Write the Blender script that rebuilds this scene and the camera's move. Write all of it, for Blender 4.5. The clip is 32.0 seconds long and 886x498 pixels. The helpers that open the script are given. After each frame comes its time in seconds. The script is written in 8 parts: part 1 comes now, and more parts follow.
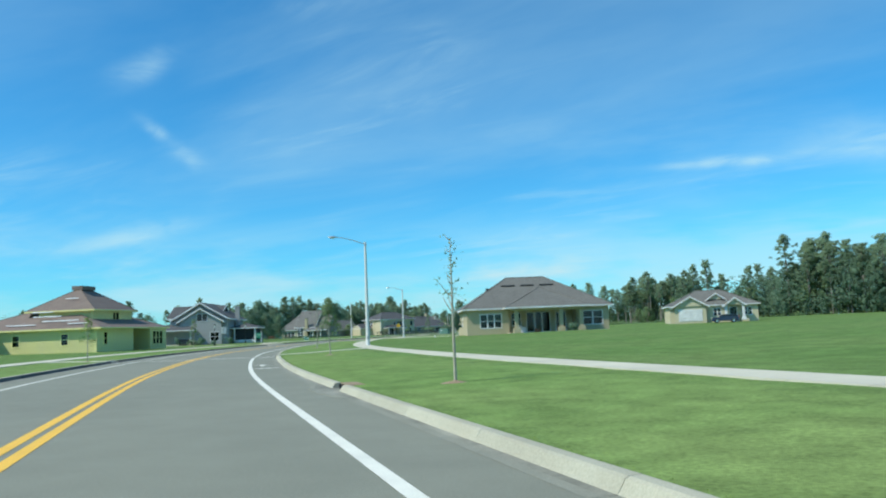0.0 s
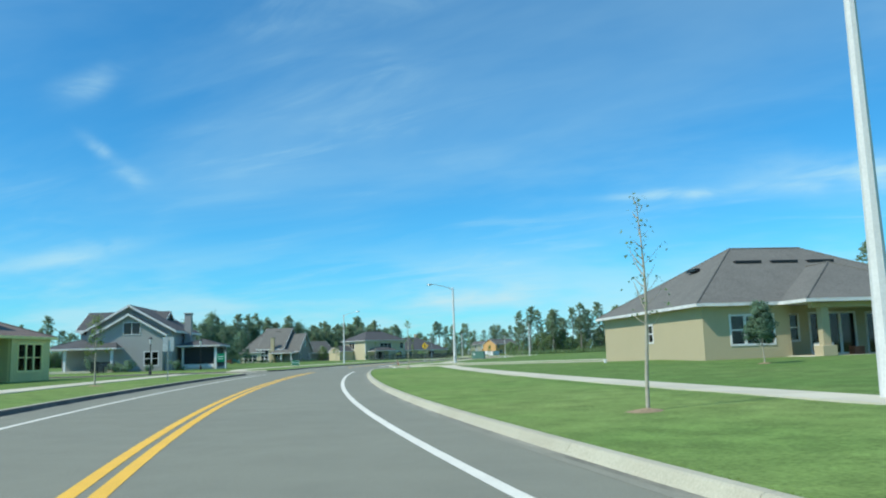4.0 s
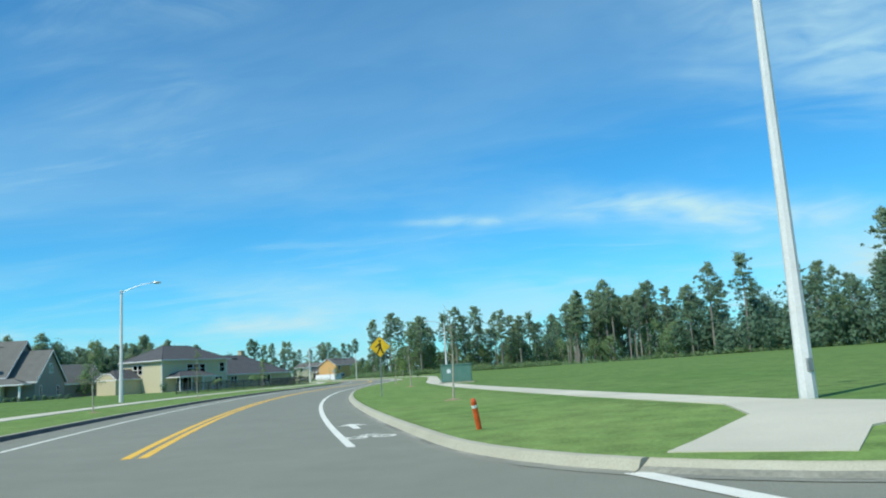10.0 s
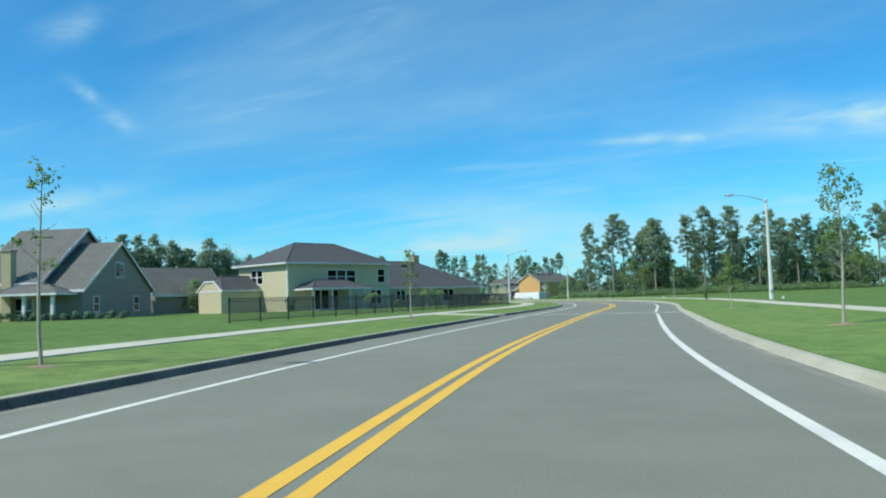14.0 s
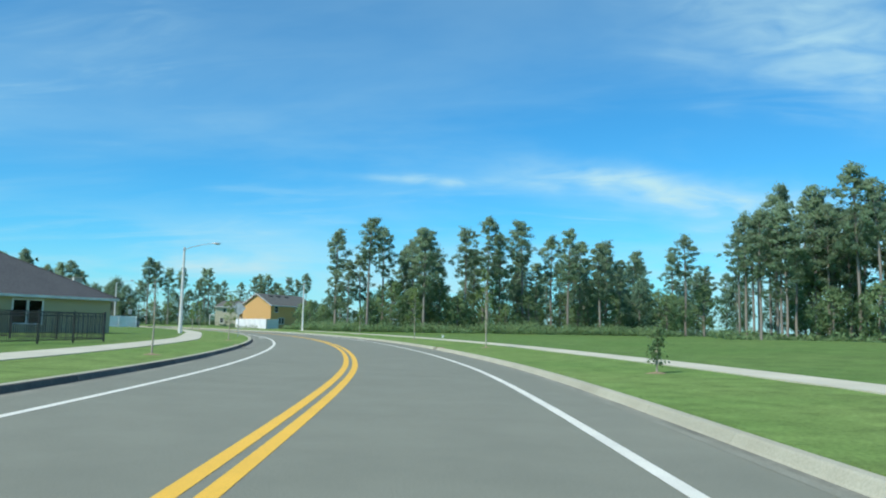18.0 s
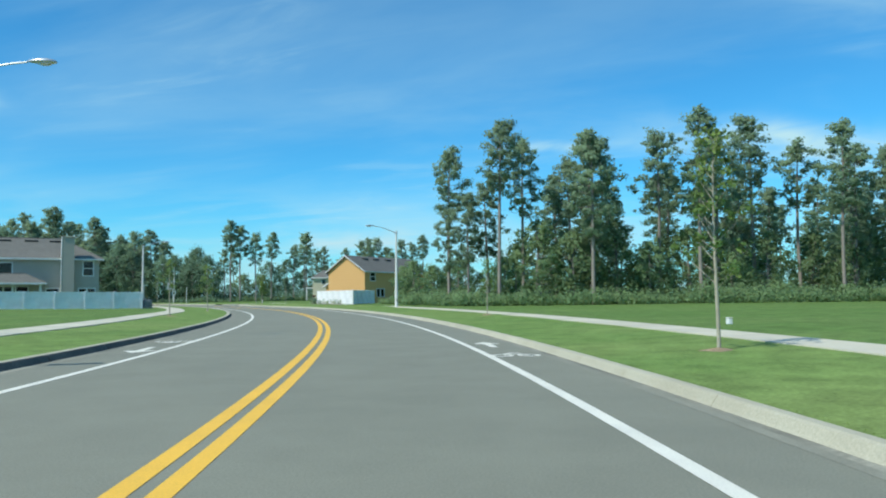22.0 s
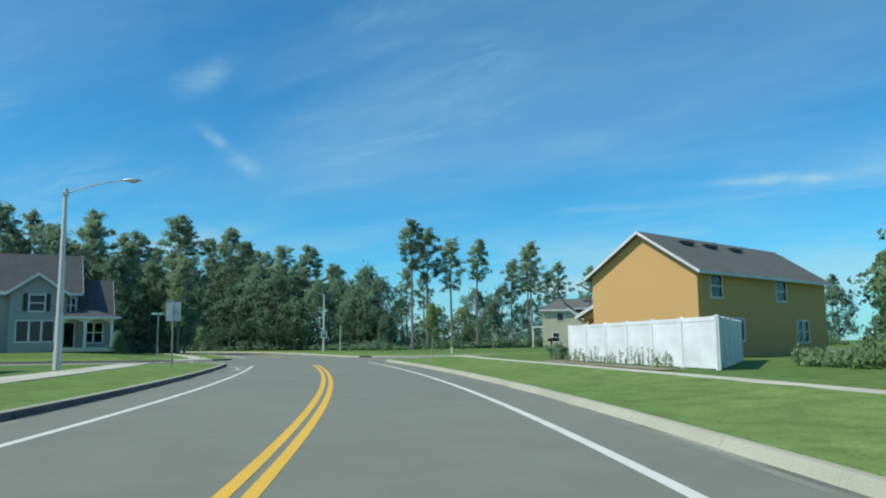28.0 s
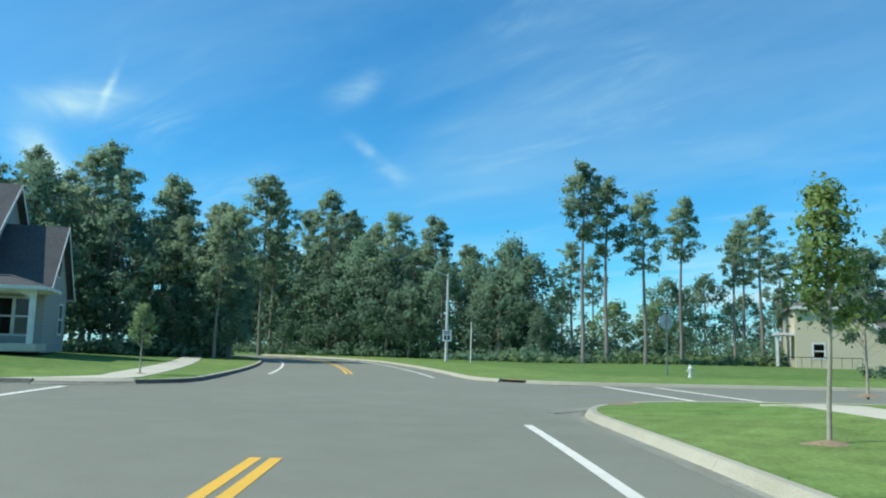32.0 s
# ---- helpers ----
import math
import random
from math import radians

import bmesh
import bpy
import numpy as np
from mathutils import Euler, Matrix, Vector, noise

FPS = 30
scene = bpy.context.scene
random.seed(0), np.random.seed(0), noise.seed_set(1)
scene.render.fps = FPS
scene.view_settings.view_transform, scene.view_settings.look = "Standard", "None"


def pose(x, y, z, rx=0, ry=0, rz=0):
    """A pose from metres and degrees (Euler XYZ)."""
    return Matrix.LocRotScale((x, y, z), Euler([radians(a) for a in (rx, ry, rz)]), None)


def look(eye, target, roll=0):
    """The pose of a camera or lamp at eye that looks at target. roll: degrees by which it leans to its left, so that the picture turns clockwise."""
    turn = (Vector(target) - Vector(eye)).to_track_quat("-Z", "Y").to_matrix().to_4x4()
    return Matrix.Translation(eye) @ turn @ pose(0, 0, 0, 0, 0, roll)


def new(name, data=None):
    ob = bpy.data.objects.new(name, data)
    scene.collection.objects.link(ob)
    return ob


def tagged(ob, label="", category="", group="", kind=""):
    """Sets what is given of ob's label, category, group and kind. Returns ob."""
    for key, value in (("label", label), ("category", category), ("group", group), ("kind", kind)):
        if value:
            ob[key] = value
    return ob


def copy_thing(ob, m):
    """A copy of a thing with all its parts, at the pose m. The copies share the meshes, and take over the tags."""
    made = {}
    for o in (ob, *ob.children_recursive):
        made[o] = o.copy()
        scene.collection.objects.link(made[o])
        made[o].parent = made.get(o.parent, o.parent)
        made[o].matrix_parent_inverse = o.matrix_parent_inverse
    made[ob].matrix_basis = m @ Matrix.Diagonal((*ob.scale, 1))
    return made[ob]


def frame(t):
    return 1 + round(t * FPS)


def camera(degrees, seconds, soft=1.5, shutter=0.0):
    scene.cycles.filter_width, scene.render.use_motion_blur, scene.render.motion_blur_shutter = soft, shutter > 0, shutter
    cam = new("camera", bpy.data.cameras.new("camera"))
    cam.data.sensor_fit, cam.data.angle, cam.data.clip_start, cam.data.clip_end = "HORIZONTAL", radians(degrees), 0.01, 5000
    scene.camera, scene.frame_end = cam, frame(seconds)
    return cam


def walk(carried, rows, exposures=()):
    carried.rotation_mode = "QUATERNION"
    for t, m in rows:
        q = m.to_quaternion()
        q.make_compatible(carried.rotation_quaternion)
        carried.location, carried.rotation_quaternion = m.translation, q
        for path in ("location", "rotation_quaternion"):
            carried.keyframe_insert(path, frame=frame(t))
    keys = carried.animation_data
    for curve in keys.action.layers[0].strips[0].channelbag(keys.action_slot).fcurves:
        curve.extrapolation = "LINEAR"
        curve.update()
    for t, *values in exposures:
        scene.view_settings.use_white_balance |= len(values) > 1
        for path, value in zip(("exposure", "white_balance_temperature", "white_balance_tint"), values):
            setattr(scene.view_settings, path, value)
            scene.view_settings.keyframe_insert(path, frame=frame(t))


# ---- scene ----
# ---------------------------------------------------------------- camera
cam = camera(59.58, 32.0, soft=2.05)
# seconds, x, y, z, yaw to the left, pitch up, roll
DRIVE = [
    (0, 81.30, -37.67, 1.207, 22.90, 5.97, -2.30),
    (0.5, 76.95, -32.93, 1.196, 21.95, 5.64, -1.93),
    (1, 72.60, -28.18, 1.200, 20.90, 5.51, -1.40),
    (1.5, 68.35, -23.28, 1.171, 20.29, 5.32, -1.48),
    (2, 64.20, -18.31, 1.128, 19.48, 4.98, -2.22),
    (2.5, 60.14, -13.25, 1.143, 18.30, 5.01, -2.31),
    (3, 56.21, -8.16, 1.141, 17.80, 6.11, -2.53),
    (3.5, 52.45, -3.00, 1.166, 18.84, 7.33, -1.43),
    (4, 48.86, 2.23, 1.160, 18.98, 7.76, -1.72),
    (4.5, 45.39, 7.61, 1.162, 15.43, 10.36, -1.83),
    (5, 42.06, 13.13, 1.161, 13.43, 11.16, -2.04),
    (5.5, 38.86, 18.74, 1.155, 12.50, 10.81, -2.29),
    (6, 35.84, 24.42, 1.150, 12.16, 9.92, -2.46),
    (6.5, 33.00, 30.08, 1.142, 11.89, 9.17, -2.47),
    (7, 30.32, 35.70, 1.135, 11.24, 9.18, -2.23),
    (7.5, 27.70, 41.25, 1.129, 10.06, 9.23, -2.54),
    (8, 25.14, 46.75, 1.113, 9.02, 8.70, -2.41),
    (8.5, 22.65, 52.28, 1.127, 8.36, 8.91, -2.33),
    (9, 20.27, 57.89, 1.167, 7.51, 9.09, -2.68),
    (9.5, 17.99, 63.62, 1.178, 5.66, 9.21, -3.07),
    (10, 15.82, 69.46, 1.174, 3.88, 8.87, -3.51),
    (10.5, 13.75, 75.38, 1.169, 2.31, 8.70, -2.97),
    (11, 11.80, 81.42, 1.144, 0.75, 8.57, -2.08),
    (11.5, 10.05, 87.54, 1.148, 4.05, 7.86, -3.11),
    (12, 8.41, 93.72, 1.144, 19.19, 4.71, -3.18),
    (12.5, 6.83, 99.93, 1.144, 22.66, 3.98, -0.39),
    (13, 5.36, 106.16, 1.151, 22.44, 3.92, -1.05),
    (13.5, 4.02, 112.52, 1.138, 20.64, 3.98, -1.28),
    (14, 2.84, 118.91, 1.124, 18.56, 3.68, -1.95),
    (14.5, 1.84, 125.17, 1.134, 6.05, 3.38, -2.17),
    (15, 0.99, 131.41, 1.122, 4.16, 5.06, -1.86),
    (15.5, 0.25, 137.64, 1.143, 3.05, 5.86, -1.19),
    (16, -0.39, 143.78, 1.147, 2.35, 6.34, -0.33),
    (16.5, -0.95, 149.80, 1.151, 1.92, 6.53, 0.53),
    (17, -1.43, 155.73, 1.154, 1.63, 6.47, 1.21),
    (17.5, -1.79, 161.58, 1.159, 1.35, 6.21, 1.50),
    (18, -2.06, 167.37, 1.179, 0.93, 5.78, 1.22),
    (18.5, -2.18, 173.09, 1.174, 1.34, 5.49, 2.33),
    (19, -2.37, 178.83, 1.183, 2.89, 4.94, 1.03),
    (19.5, -2.78, 184.63, 1.179, 4.45, 4.60, -0.20),
    (20, -3.37, 190.48, 1.199, 5.55, 4.82, -0.72),
    (20.5, -4.13, 196.33, 1.152, 6.44, 4.89, -0.62),
    (21, -5.07, 202.14, 1.206, 7.66, 4.78, 0.10),
    (21.5, -6.23, 207.88, 1.190, 9.15, 3.98, 0.06),
    (22, -7.53, 213.57, 1.189, 10.34, 3.48, -0.47),
    (22.5, -8.90, 219.32, 1.186, 11.71, 3.12, 0.42),
    (23, -10.35, 225.06, 1.177, 13.45, 3.56, 0.91),
    (23.5, -11.95, 230.69, 1.199, 15.43, 4.20, -0.68),
    (24, -13.68, 236.31, 1.206, 22.55, 4.07, 0.09),
    (24.5, -15.64, 241.90, 1.205, 35.01, 4.10, -2.50),
    (25, -17.77, 247.37, 1.190, 38.60, 3.81, -2.75),
    (25.5, -20.00, 252.75, 1.187, 35.16, 3.95, -2.37),
    (26, -22.29, 258.01, 1.189, 25.07, 4.22, 0.37),
    (26.5, -24.67, 263.11, 1.191, 23.57, 5.89, -0.12),
    (27, -27.06, 268.10, 1.193, 23.68, 6.73, -0.33),
    (27.5, -29.48, 272.96, 1.196, 24.87, 6.97, -0.41),
    (28, -31.91, 277.70, 1.201, 26.59, 6.90, -0.46),
    (28.5, -34.33, 282.28, 1.206, 28.31, 6.75, -0.63),
    (29, -36.78, 286.72, 1.221, 29.46, 6.80, -1.00),
    (29.5, -39.34, 290.91, 1.197, 30.04, 6.82, -0.88),
    (30, -41.93, 294.90, 1.187, 30.75, 7.15, 0.76),
    (30.5, -44.43, 298.66, 1.195, 31.96, 7.57, -0.28),
    (31, -46.86, 302.14, 1.212, 34.09, 7.69, -0.39),
    (31.5, -49.18, 305.33, 1.219, 35.52, 7.99, -0.24),
    (32, -51.40, 308.19, 1.246, 37.29, 7.36, 1.38),
]
# seconds, stops; one white balance for the whole drive
STOPS = [(0, 0.08), (24, 0.05), (26.5, 0.05), (29, -0.28), (30, -0.30), (31, -0.05), (32, 0.14)]
EXPOSURES = [(t, e, 6020, 7) for t, e in STOPS]
walk(cam, [(t, pose(x, y, z, 90 + p, 0, w) @ pose(0, 0, 0, 0, 0, r)) for t, x, y, z, w, p, r in DRIVE], EXPOSURES)

# ---------------------------------------------------------------- sky and sun
SUN_TO = Vector((-0.68, -0.73, 0.0)).normalized()
SUN_EL = radians(48.5)

sun = new("sun", bpy.data.lights.new("sun", "SUN"))
sun.data.energy, sun.data.angle, sun.data.color = 4.1, radians(0.53), (1.0, 0.93, 0.78)
sun_dir = Vector((SUN_TO.x * math.cos(SUN_EL), SUN_TO.y * math.cos(SUN_EL), math.sin(SUN_EL)))
sun.matrix_world = look((0, 0, 60), Vector((0, 0, 60)) - sun_dir)


def sky_world():
    w = bpy.data.worlds.new("sky")
    w.use_nodes = True
    nt = w.node_tree
    nt.nodes.clear()
    N, K = nt.nodes.new, nt.links.new
    out, bg = N("ShaderNodeOutputWorld"), N("ShaderNodeBackground")
    sky = N("ShaderNodeTexSky")
    sky.sky_type, sky.sun_disc = "NISHITA", False
    sky.sun_elevation, sky.sun_rotation = SUN_EL, math.atan2(SUN_TO.x, SUN_TO.y)
    sky.air_density, sky.dust_density, sky.ozone_density = 1.0, 0.25, 2.6
    tc = N("ShaderNodeTexCoord")
    sep = N("ShaderNodeSeparateXYZ")
    K(tc.outputs["Generated"], sep.inputs[0])

    def math_node(op, a, b=None, c=None, clamp=False):
        m = N("ShaderNodeMath")
        m.operation, m.use_clamp = op, clamp
        for i, v in enumerate((a, b, c)):
            if v is None:
                continue
            if isinstance(v, (int, float)):
                m.inputs[i].default_value = v
            else:
                K(v, m.inputs[i])
        return m.outputs[0]

    # the direction laid onto a high flat cloud sheet
    zz = math_node("MAXIMUM", sep.outputs[2], 0.0)
    den = math_node("ADD", zz, 0.16)
    u, v = math_node("DIVIDE", sep.outputs[0], den), math_node("DIVIDE", sep.outputs[1], den)
    flat = N("ShaderNodeCombineXYZ")
    K(u, flat.inputs[0]), K(v, flat.inputs[1])

    def cirrus(turn, scale, size, detail, lo, hi, offset, swirl=0.6):
        mp = N("ShaderNodeMapping")
        mp.inputs["Rotation"].default_value = (0, 0, radians(turn))
        mp.inputs["Scale"].default_value = scale
        mp.inputs["Location"].default_value = offset
        K(flat.outputs[0], mp.inputs[0])
        n = N("ShaderNodeTexNoise")
        n.inputs["Scale"].default_value, n.inputs["Detail"].default_value = size, detail
        n.inputs["Roughness"].default_value, n.inputs["Distortion"].default_value = 0.58, swirl
        K(mp.outputs[0], n.inputs["Vector"])
        r = N("ShaderNodeMapRange")
        r.interpolation_type = "SMOOTHSTEP"
        r.inputs[1].default_value, r.inputs[2].default_value = lo, hi
        K(n.outputs[0], r.inputs[0])
        return r.outputs[0]

    patches = cirrus(-30, (1.0, 1.5, 1), 0.8, 3.0, 0.42, 0.66, (5.3, 1.7, 0))
    wisps = math_node("MULTIPLY", math_node("MULTIPLY", cirrus(32, (0.75, 2.4, 1), 2.1, 9.0, 0.40, 0.86, (1.3, 0.4, 0), 1.1), patches), 0.38)
    veil = math_node("MULTIPLY", cirrus(18, (0.6, 1.2, 1), 0.7, 6.0, 0.36, 0.85, (3.1, 2.4, 0), 0.9), 0.28)
    # fine combing that feathers the single clouds
    comb = N("ShaderNodeTexNoise")
    comb.inputs["Scale"].default_value, comb.inputs["Detail"].default_value, comb.inputs["Distortion"].default_value = 15.0, 8.0, 0.8
    cm = N("ShaderNodeMapping")
    cm.inputs["Scale"].default_value = (0.8, 0.8, 2.6)
    cm.inputs["Rotation"].default_value = (0.5, 0.3, 0)
    K(tc.outputs["Generated"], cm.inputs[0]), K(cm.outputs[0], comb.inputs["Vector"])
    cr = N("ShaderNodeMapRange")
    cr.inputs[1].default_value, cr.inputs[2].default_value, cr.inputs[3].default_value, cr.inputs[4].default_value = 0.32, 0.68, 0.35, 1.45
    K(comb.outputs[0], cr.inputs[0])

    # single streaks and puffs: azimuth and elevation of their ends, half width, strength
    def streak(a0, e0, a1, e1, width, power, rag):
        def direction(a, e):
            return Vector((math.sin(radians(a)) * math.cos(radians(e)), math.cos(radians(a)) * math.cos(radians(e)), math.sin(radians(e))))
        p, q = direction(a0, e0), direction(a1, e1)
        along = (q - p)
        half = along.length / 2
        along.normalize()
        mid = ((p + q) / 2)
        up = mid.normalized().cross(along)
        wob = N("ShaderNodeTexNoise")
        wob.inputs["Scale"].default_value, wob.inputs["Detail"].default_value = 9.0, 5.0
        K(tc.outputs["Generated"], wob.inputs["Vector"])
        off = N("ShaderNodeVectorMath")
        off.operation = "MULTIPLY_ADD"
        K(wob.outputs["Color"], off.inputs[0])
        off.inputs[1].default_value = (rag, rag, rag)
        off.inputs[2].default_value = tuple(-mid - Vector((rag, rag, rag)) * 0.5)
        add = N("ShaderNodeVectorMath")
        add.operation = "ADD"
        K(tc.outputs["Generated"], add.inputs[0]), K(off.outputs[0], add.inputs[1])
        ds = []
        for axis, size in ((along, half), (up, width), (mid.normalized(), 0.4)):
            d = N("ShaderNodeVectorMath")
            d.operation = "DOT_PRODUCT"
            K(add.outputs[0], d.inputs[0])
            d.inputs[1].default_value = tuple(axis / size)
            ds.append(math_node("POWER", d.outputs["Value"], 2.0))
        s = math_node("ADD", math_node("ADD", ds[0], ds[1]), ds[2])
        return math_node("MULTIPLY", math_node("EXPONENT", math_node("MULTIPLY", s, -1.0)), power)

    total = math_node("ADD", wisps, veil)
    for args in STREAKS:
        total = math_node("ADD", total, math_node("MULTIPLY", streak(*args), cr.outputs[0]))

    # low bank of far cloud over the trees
    far = N("ShaderNodeTexNoise")
    far.inputs["Scale"].default_value, far.inputs["Detail"].default_value = 3.6, 7.0
    fm = N("ShaderNodeMapping")
    fm.inputs["Scale"].default_value = (1, 1, 4.6)
    K(tc.outputs["Generated"], fm.inputs[0]), K(fm.outputs[0], far.inputs["Vector"])
    fr = N("ShaderNodeMapRange")
    fr.interpolation_type = "SMOOTHSTEP"
    fr.inputs[1].default_value, fr.inputs[2].default_value = 0.40, 0.60
    K(far.outputs[0], fr.inputs[0])
    low = N("ShaderNodeMapRange")
    low.interpolation_type = "SMOOTHSTEP"
    low.inputs[1].default_value, low.inputs[2].default_value = 0.16, 0.05
    K(sep.outputs[2], low.inputs[0])
    bank = math_node("MULTIPLY", math_node("MULTIPLY", fr.outputs[0], low.outputs[0]), 0.62)
    total = math_node("MULTIPLY", math_node("ADD", total, bank), 1.0, clamp=True)

    hue = N("ShaderNodeMix")
    hue.data_type, hue.blend_type = "RGBA", "MULTIPLY"
    hue.inputs["Factor"].default_value = 1.0
    K(sky.outputs[0], hue.inputs[6])
    hue.inputs[7].default_value = SKY_TINT
    mix = N("ShaderNodeMix")
    mix.data_type = "RGBA"
    K(total, mix.inputs["Factor"]), K(hue.outputs[2], mix.inputs[6])
    mix.inputs[7].default_value = CLOUD
    K(mix.outputs[2], bg.inputs[0])
    bg.inputs[1].default_value = 0.113
    K(bg.outputs[0], out.inputs[0])
    scene.world = w


SKY_TINT = (0.37, 1.03, 1.28, 1)
CLOUD = (4.6, 6.7, 7.1, 1)
STREAKS = [
    (-44.4, 15.4, -42.4, 13.9, 0.006, 0.42, 0.03), (-42.8, 13.9, -40.2, 12.6, 0.010, 0.36, 0.05), (5.7, 11.3, 20.0, 9.6, 0.020, 0.75, 0.05), (14.0, 9.2, 26.0, 8.4, 0.022, 0.5, 0.05),
    (-6.0, 10.9, 3.2, 10.6, 0.007, 0.6, 0.02), (16.0, 23.0, 34.0, 16.0, 0.065, 0.42, 0.12), (-50.0, 6.2, -41.0, 8.3, 0.010, 0.5, 0.02),
    (-46.2, 17.6, -42.6, 19.6, 0.013, 0.35, 0.03), (-62.2, 15.4, -61.2, 18.2, 0.0045, 0.5, 0.02), (-67.0, 15.0, -60.5, 16.2, 0.018, 0.55, 0.03),
    (-67.0, 13.0, -63.5, 10.6, 0.018, 0.75, 0.04), (-24.0, 4.5, -12.0, 4.1, 0.014, 0.55, 0.03), (22.0, 5.5, 30.0, 6.5, 0.03, 0.5, 0.05)]
sky_world()

# ---------------------------------------------------------------- materials
def material(name, color, rough=0.8, metal=0.0, spec=0.5, vary=0.0, size=1.0, fine=0.0, fine_size=20.0, bump=0.0, bump_size=40.0, other=None, per_object=0.0, per_island=0.0, lines=None, stretch=(1, 1, 1), mid=None):
    """A surface: a base colour that drifts towards `other` in large patches, fine grain, bump, and a drift from piece to piece."""
    m = bpy.data.materials.new(name)
    m.use_nodes = True
    nt = m.node_tree
    N, K = nt.nodes.new, nt.links.new
    b = nt.nodes["Principled BSDF"]
    b.inputs["Roughness"].default_value, b.inputs["Metallic"].default_value = rough, metal
    b.inputs["Specular IOR Level"].default_value = spec
    c4 = (*color, 1)
    b.inputs["Base Color"].default_value = c4
    tc = N("ShaderNodeTexCoord")
    mp = N("ShaderNodeMapping")
    mp.inputs["Scale"].default_value = stretch
    K(tc.outputs["Object"], mp.inputs[0])
    col = None

    def noise_tex(scale, detail=5.0, rough_=0.6):
        n = N("ShaderNodeTexNoise")
        n.inputs["Scale"].default_value, n.inputs["Detail"].default_value, n.inputs["Roughness"].default_value = scale, detail, rough_
        K(mp.outputs[0], n.inputs["Vector"])
        return n.outputs[0]

    def blend(kind, a, c2, fac):
        x = N("ShaderNodeMix")
        x.data_type, x.blend_type = "RGBA", kind
        if isinstance(a, tuple):
            x.inputs[6].default_value = a
        else:
            K(a, x.inputs[6])
        if isinstance(c2, tuple):
            x.inputs[7].default_value = c2
        else:
            K(c2, x.inputs[7])
        if isinstance(fac, float):
            x.inputs[0].default_value = fac
        else:
            K(fac, x.inputs[0])
        return x.outputs[2]

    def spread(v, lo, hi, a=0.0, c=1.0):
        r = N("ShaderNodeMapRange")
        for i, q in enumerate((lo, hi, a, c)):
            r.inputs[i + 1].default_value = q
        K(v, r.inputs[0])
        return r.outputs[0]

    if vary:
        o4 = (*(other or tuple(x * (1 - vary) for x in color)), 1)
        col = blend("MIX", c4, o4, spread(noise_tex(1 / size, 4.0), 0.35, 0.68, 0.0, vary if other else 1.0))
    if mid:
        g = spread(noise_tex(1 / mid[1], 3.0), 0.35, 0.65, 1 - mid[0], 1 + mid[0])
        v = N("ShaderNodeCombineColor")
        for i in range(3):
            K(g, v.inputs[i])
        col = blend("MULTIPLY", col or c4, v.outputs[0], 1.0)
    if fine:
        g = spread(noise_tex(fine_size, 3.0, 0.7), 0.3, 0.7, 1 - fine, 1 + fine)
        v = N("ShaderNodeCombineColor")
        for i in range(3):
            K(g, v.inputs[i])
        col = blend("MULTIPLY", col or c4, v.outputs[0], 1.0)
    for amount, node, sock in ((per_object, "ShaderNodeObjectInfo", "Random"), (per_island, "ShaderNodeNewGeometry", "Random Per Island")):
        if amount:
            n = N(node)
            g = spread(n.outputs[sock], 0, 1, 1 - amount, 1 + amount)
            v = N("ShaderNodeCombineColor")
            for i in range(3):
                K(g, v.inputs[i])
            col = blend("MULTIPLY", col or c4, v.outputs[0], 1.0)
    if lines:
        axis, pitch, depth, dark = lines
        sp = N("ShaderNodeSeparateXYZ")
        K(tc.outputs["Object"], sp.inputs[0])
        w = N("ShaderNodeMath")
        w.operation = "FRACT"
        d = N("ShaderNodeMath")
        d.operation = "DIVIDE"
        K(sp.outputs[axis], d.inputs[0])
        d.inputs[1].default_value = pitch
        K(d.outputs[0], w.inputs[0])
        g = spread(w.outputs[0], 0.0, 0.16, 1 - dark, 1.0)
        v = N("ShaderNodeCombineColor")
        for i in range(3):
            K(g, v.inputs[i])
        col = blend("MULTIPLY", col or c4, v.outputs[0], 1.0)
    if col:
        K(col, b.inputs["Base Color"])
    if bump:
        bp = N("ShaderNodeBump")
        bp.inputs["Strength"].default_value, bp.inputs["Distance"].default_value = bump, 0.02
        K(noise_tex(bump_size, 6.0), bp.inputs["Height"])
        K(bp.outputs[0], b.inputs["Normal"])
    return m


def leaf_material(name, color, other, glow=0.35):
    """Thin leaves: light also comes through them."""
    m = material(name, color, rough=0.65, spec=0.25, vary=0.8, size=1.6, other=other, per_island=0.20, per_object=0.12)
    nt = m.node_tree
    b = nt.nodes["Principled BSDF"]
    tr = nt.nodes.new("ShaderNodeBsdfTranslucent")
    nt.links.new(b.inputs["Base Color"].links[0].from_socket, tr.inputs[0])
    mx = nt.nodes.new("ShaderNodeMixShader")
    mx.inputs[0].default_value = glow
    nt.links.new(b.outputs[0], mx.inputs[1])
    nt.links.new(tr.outputs[0], mx.inputs[2])
    nt.links.new(mx.outputs[0], nt.nodes["Material Output"].inputs[0])
    return m


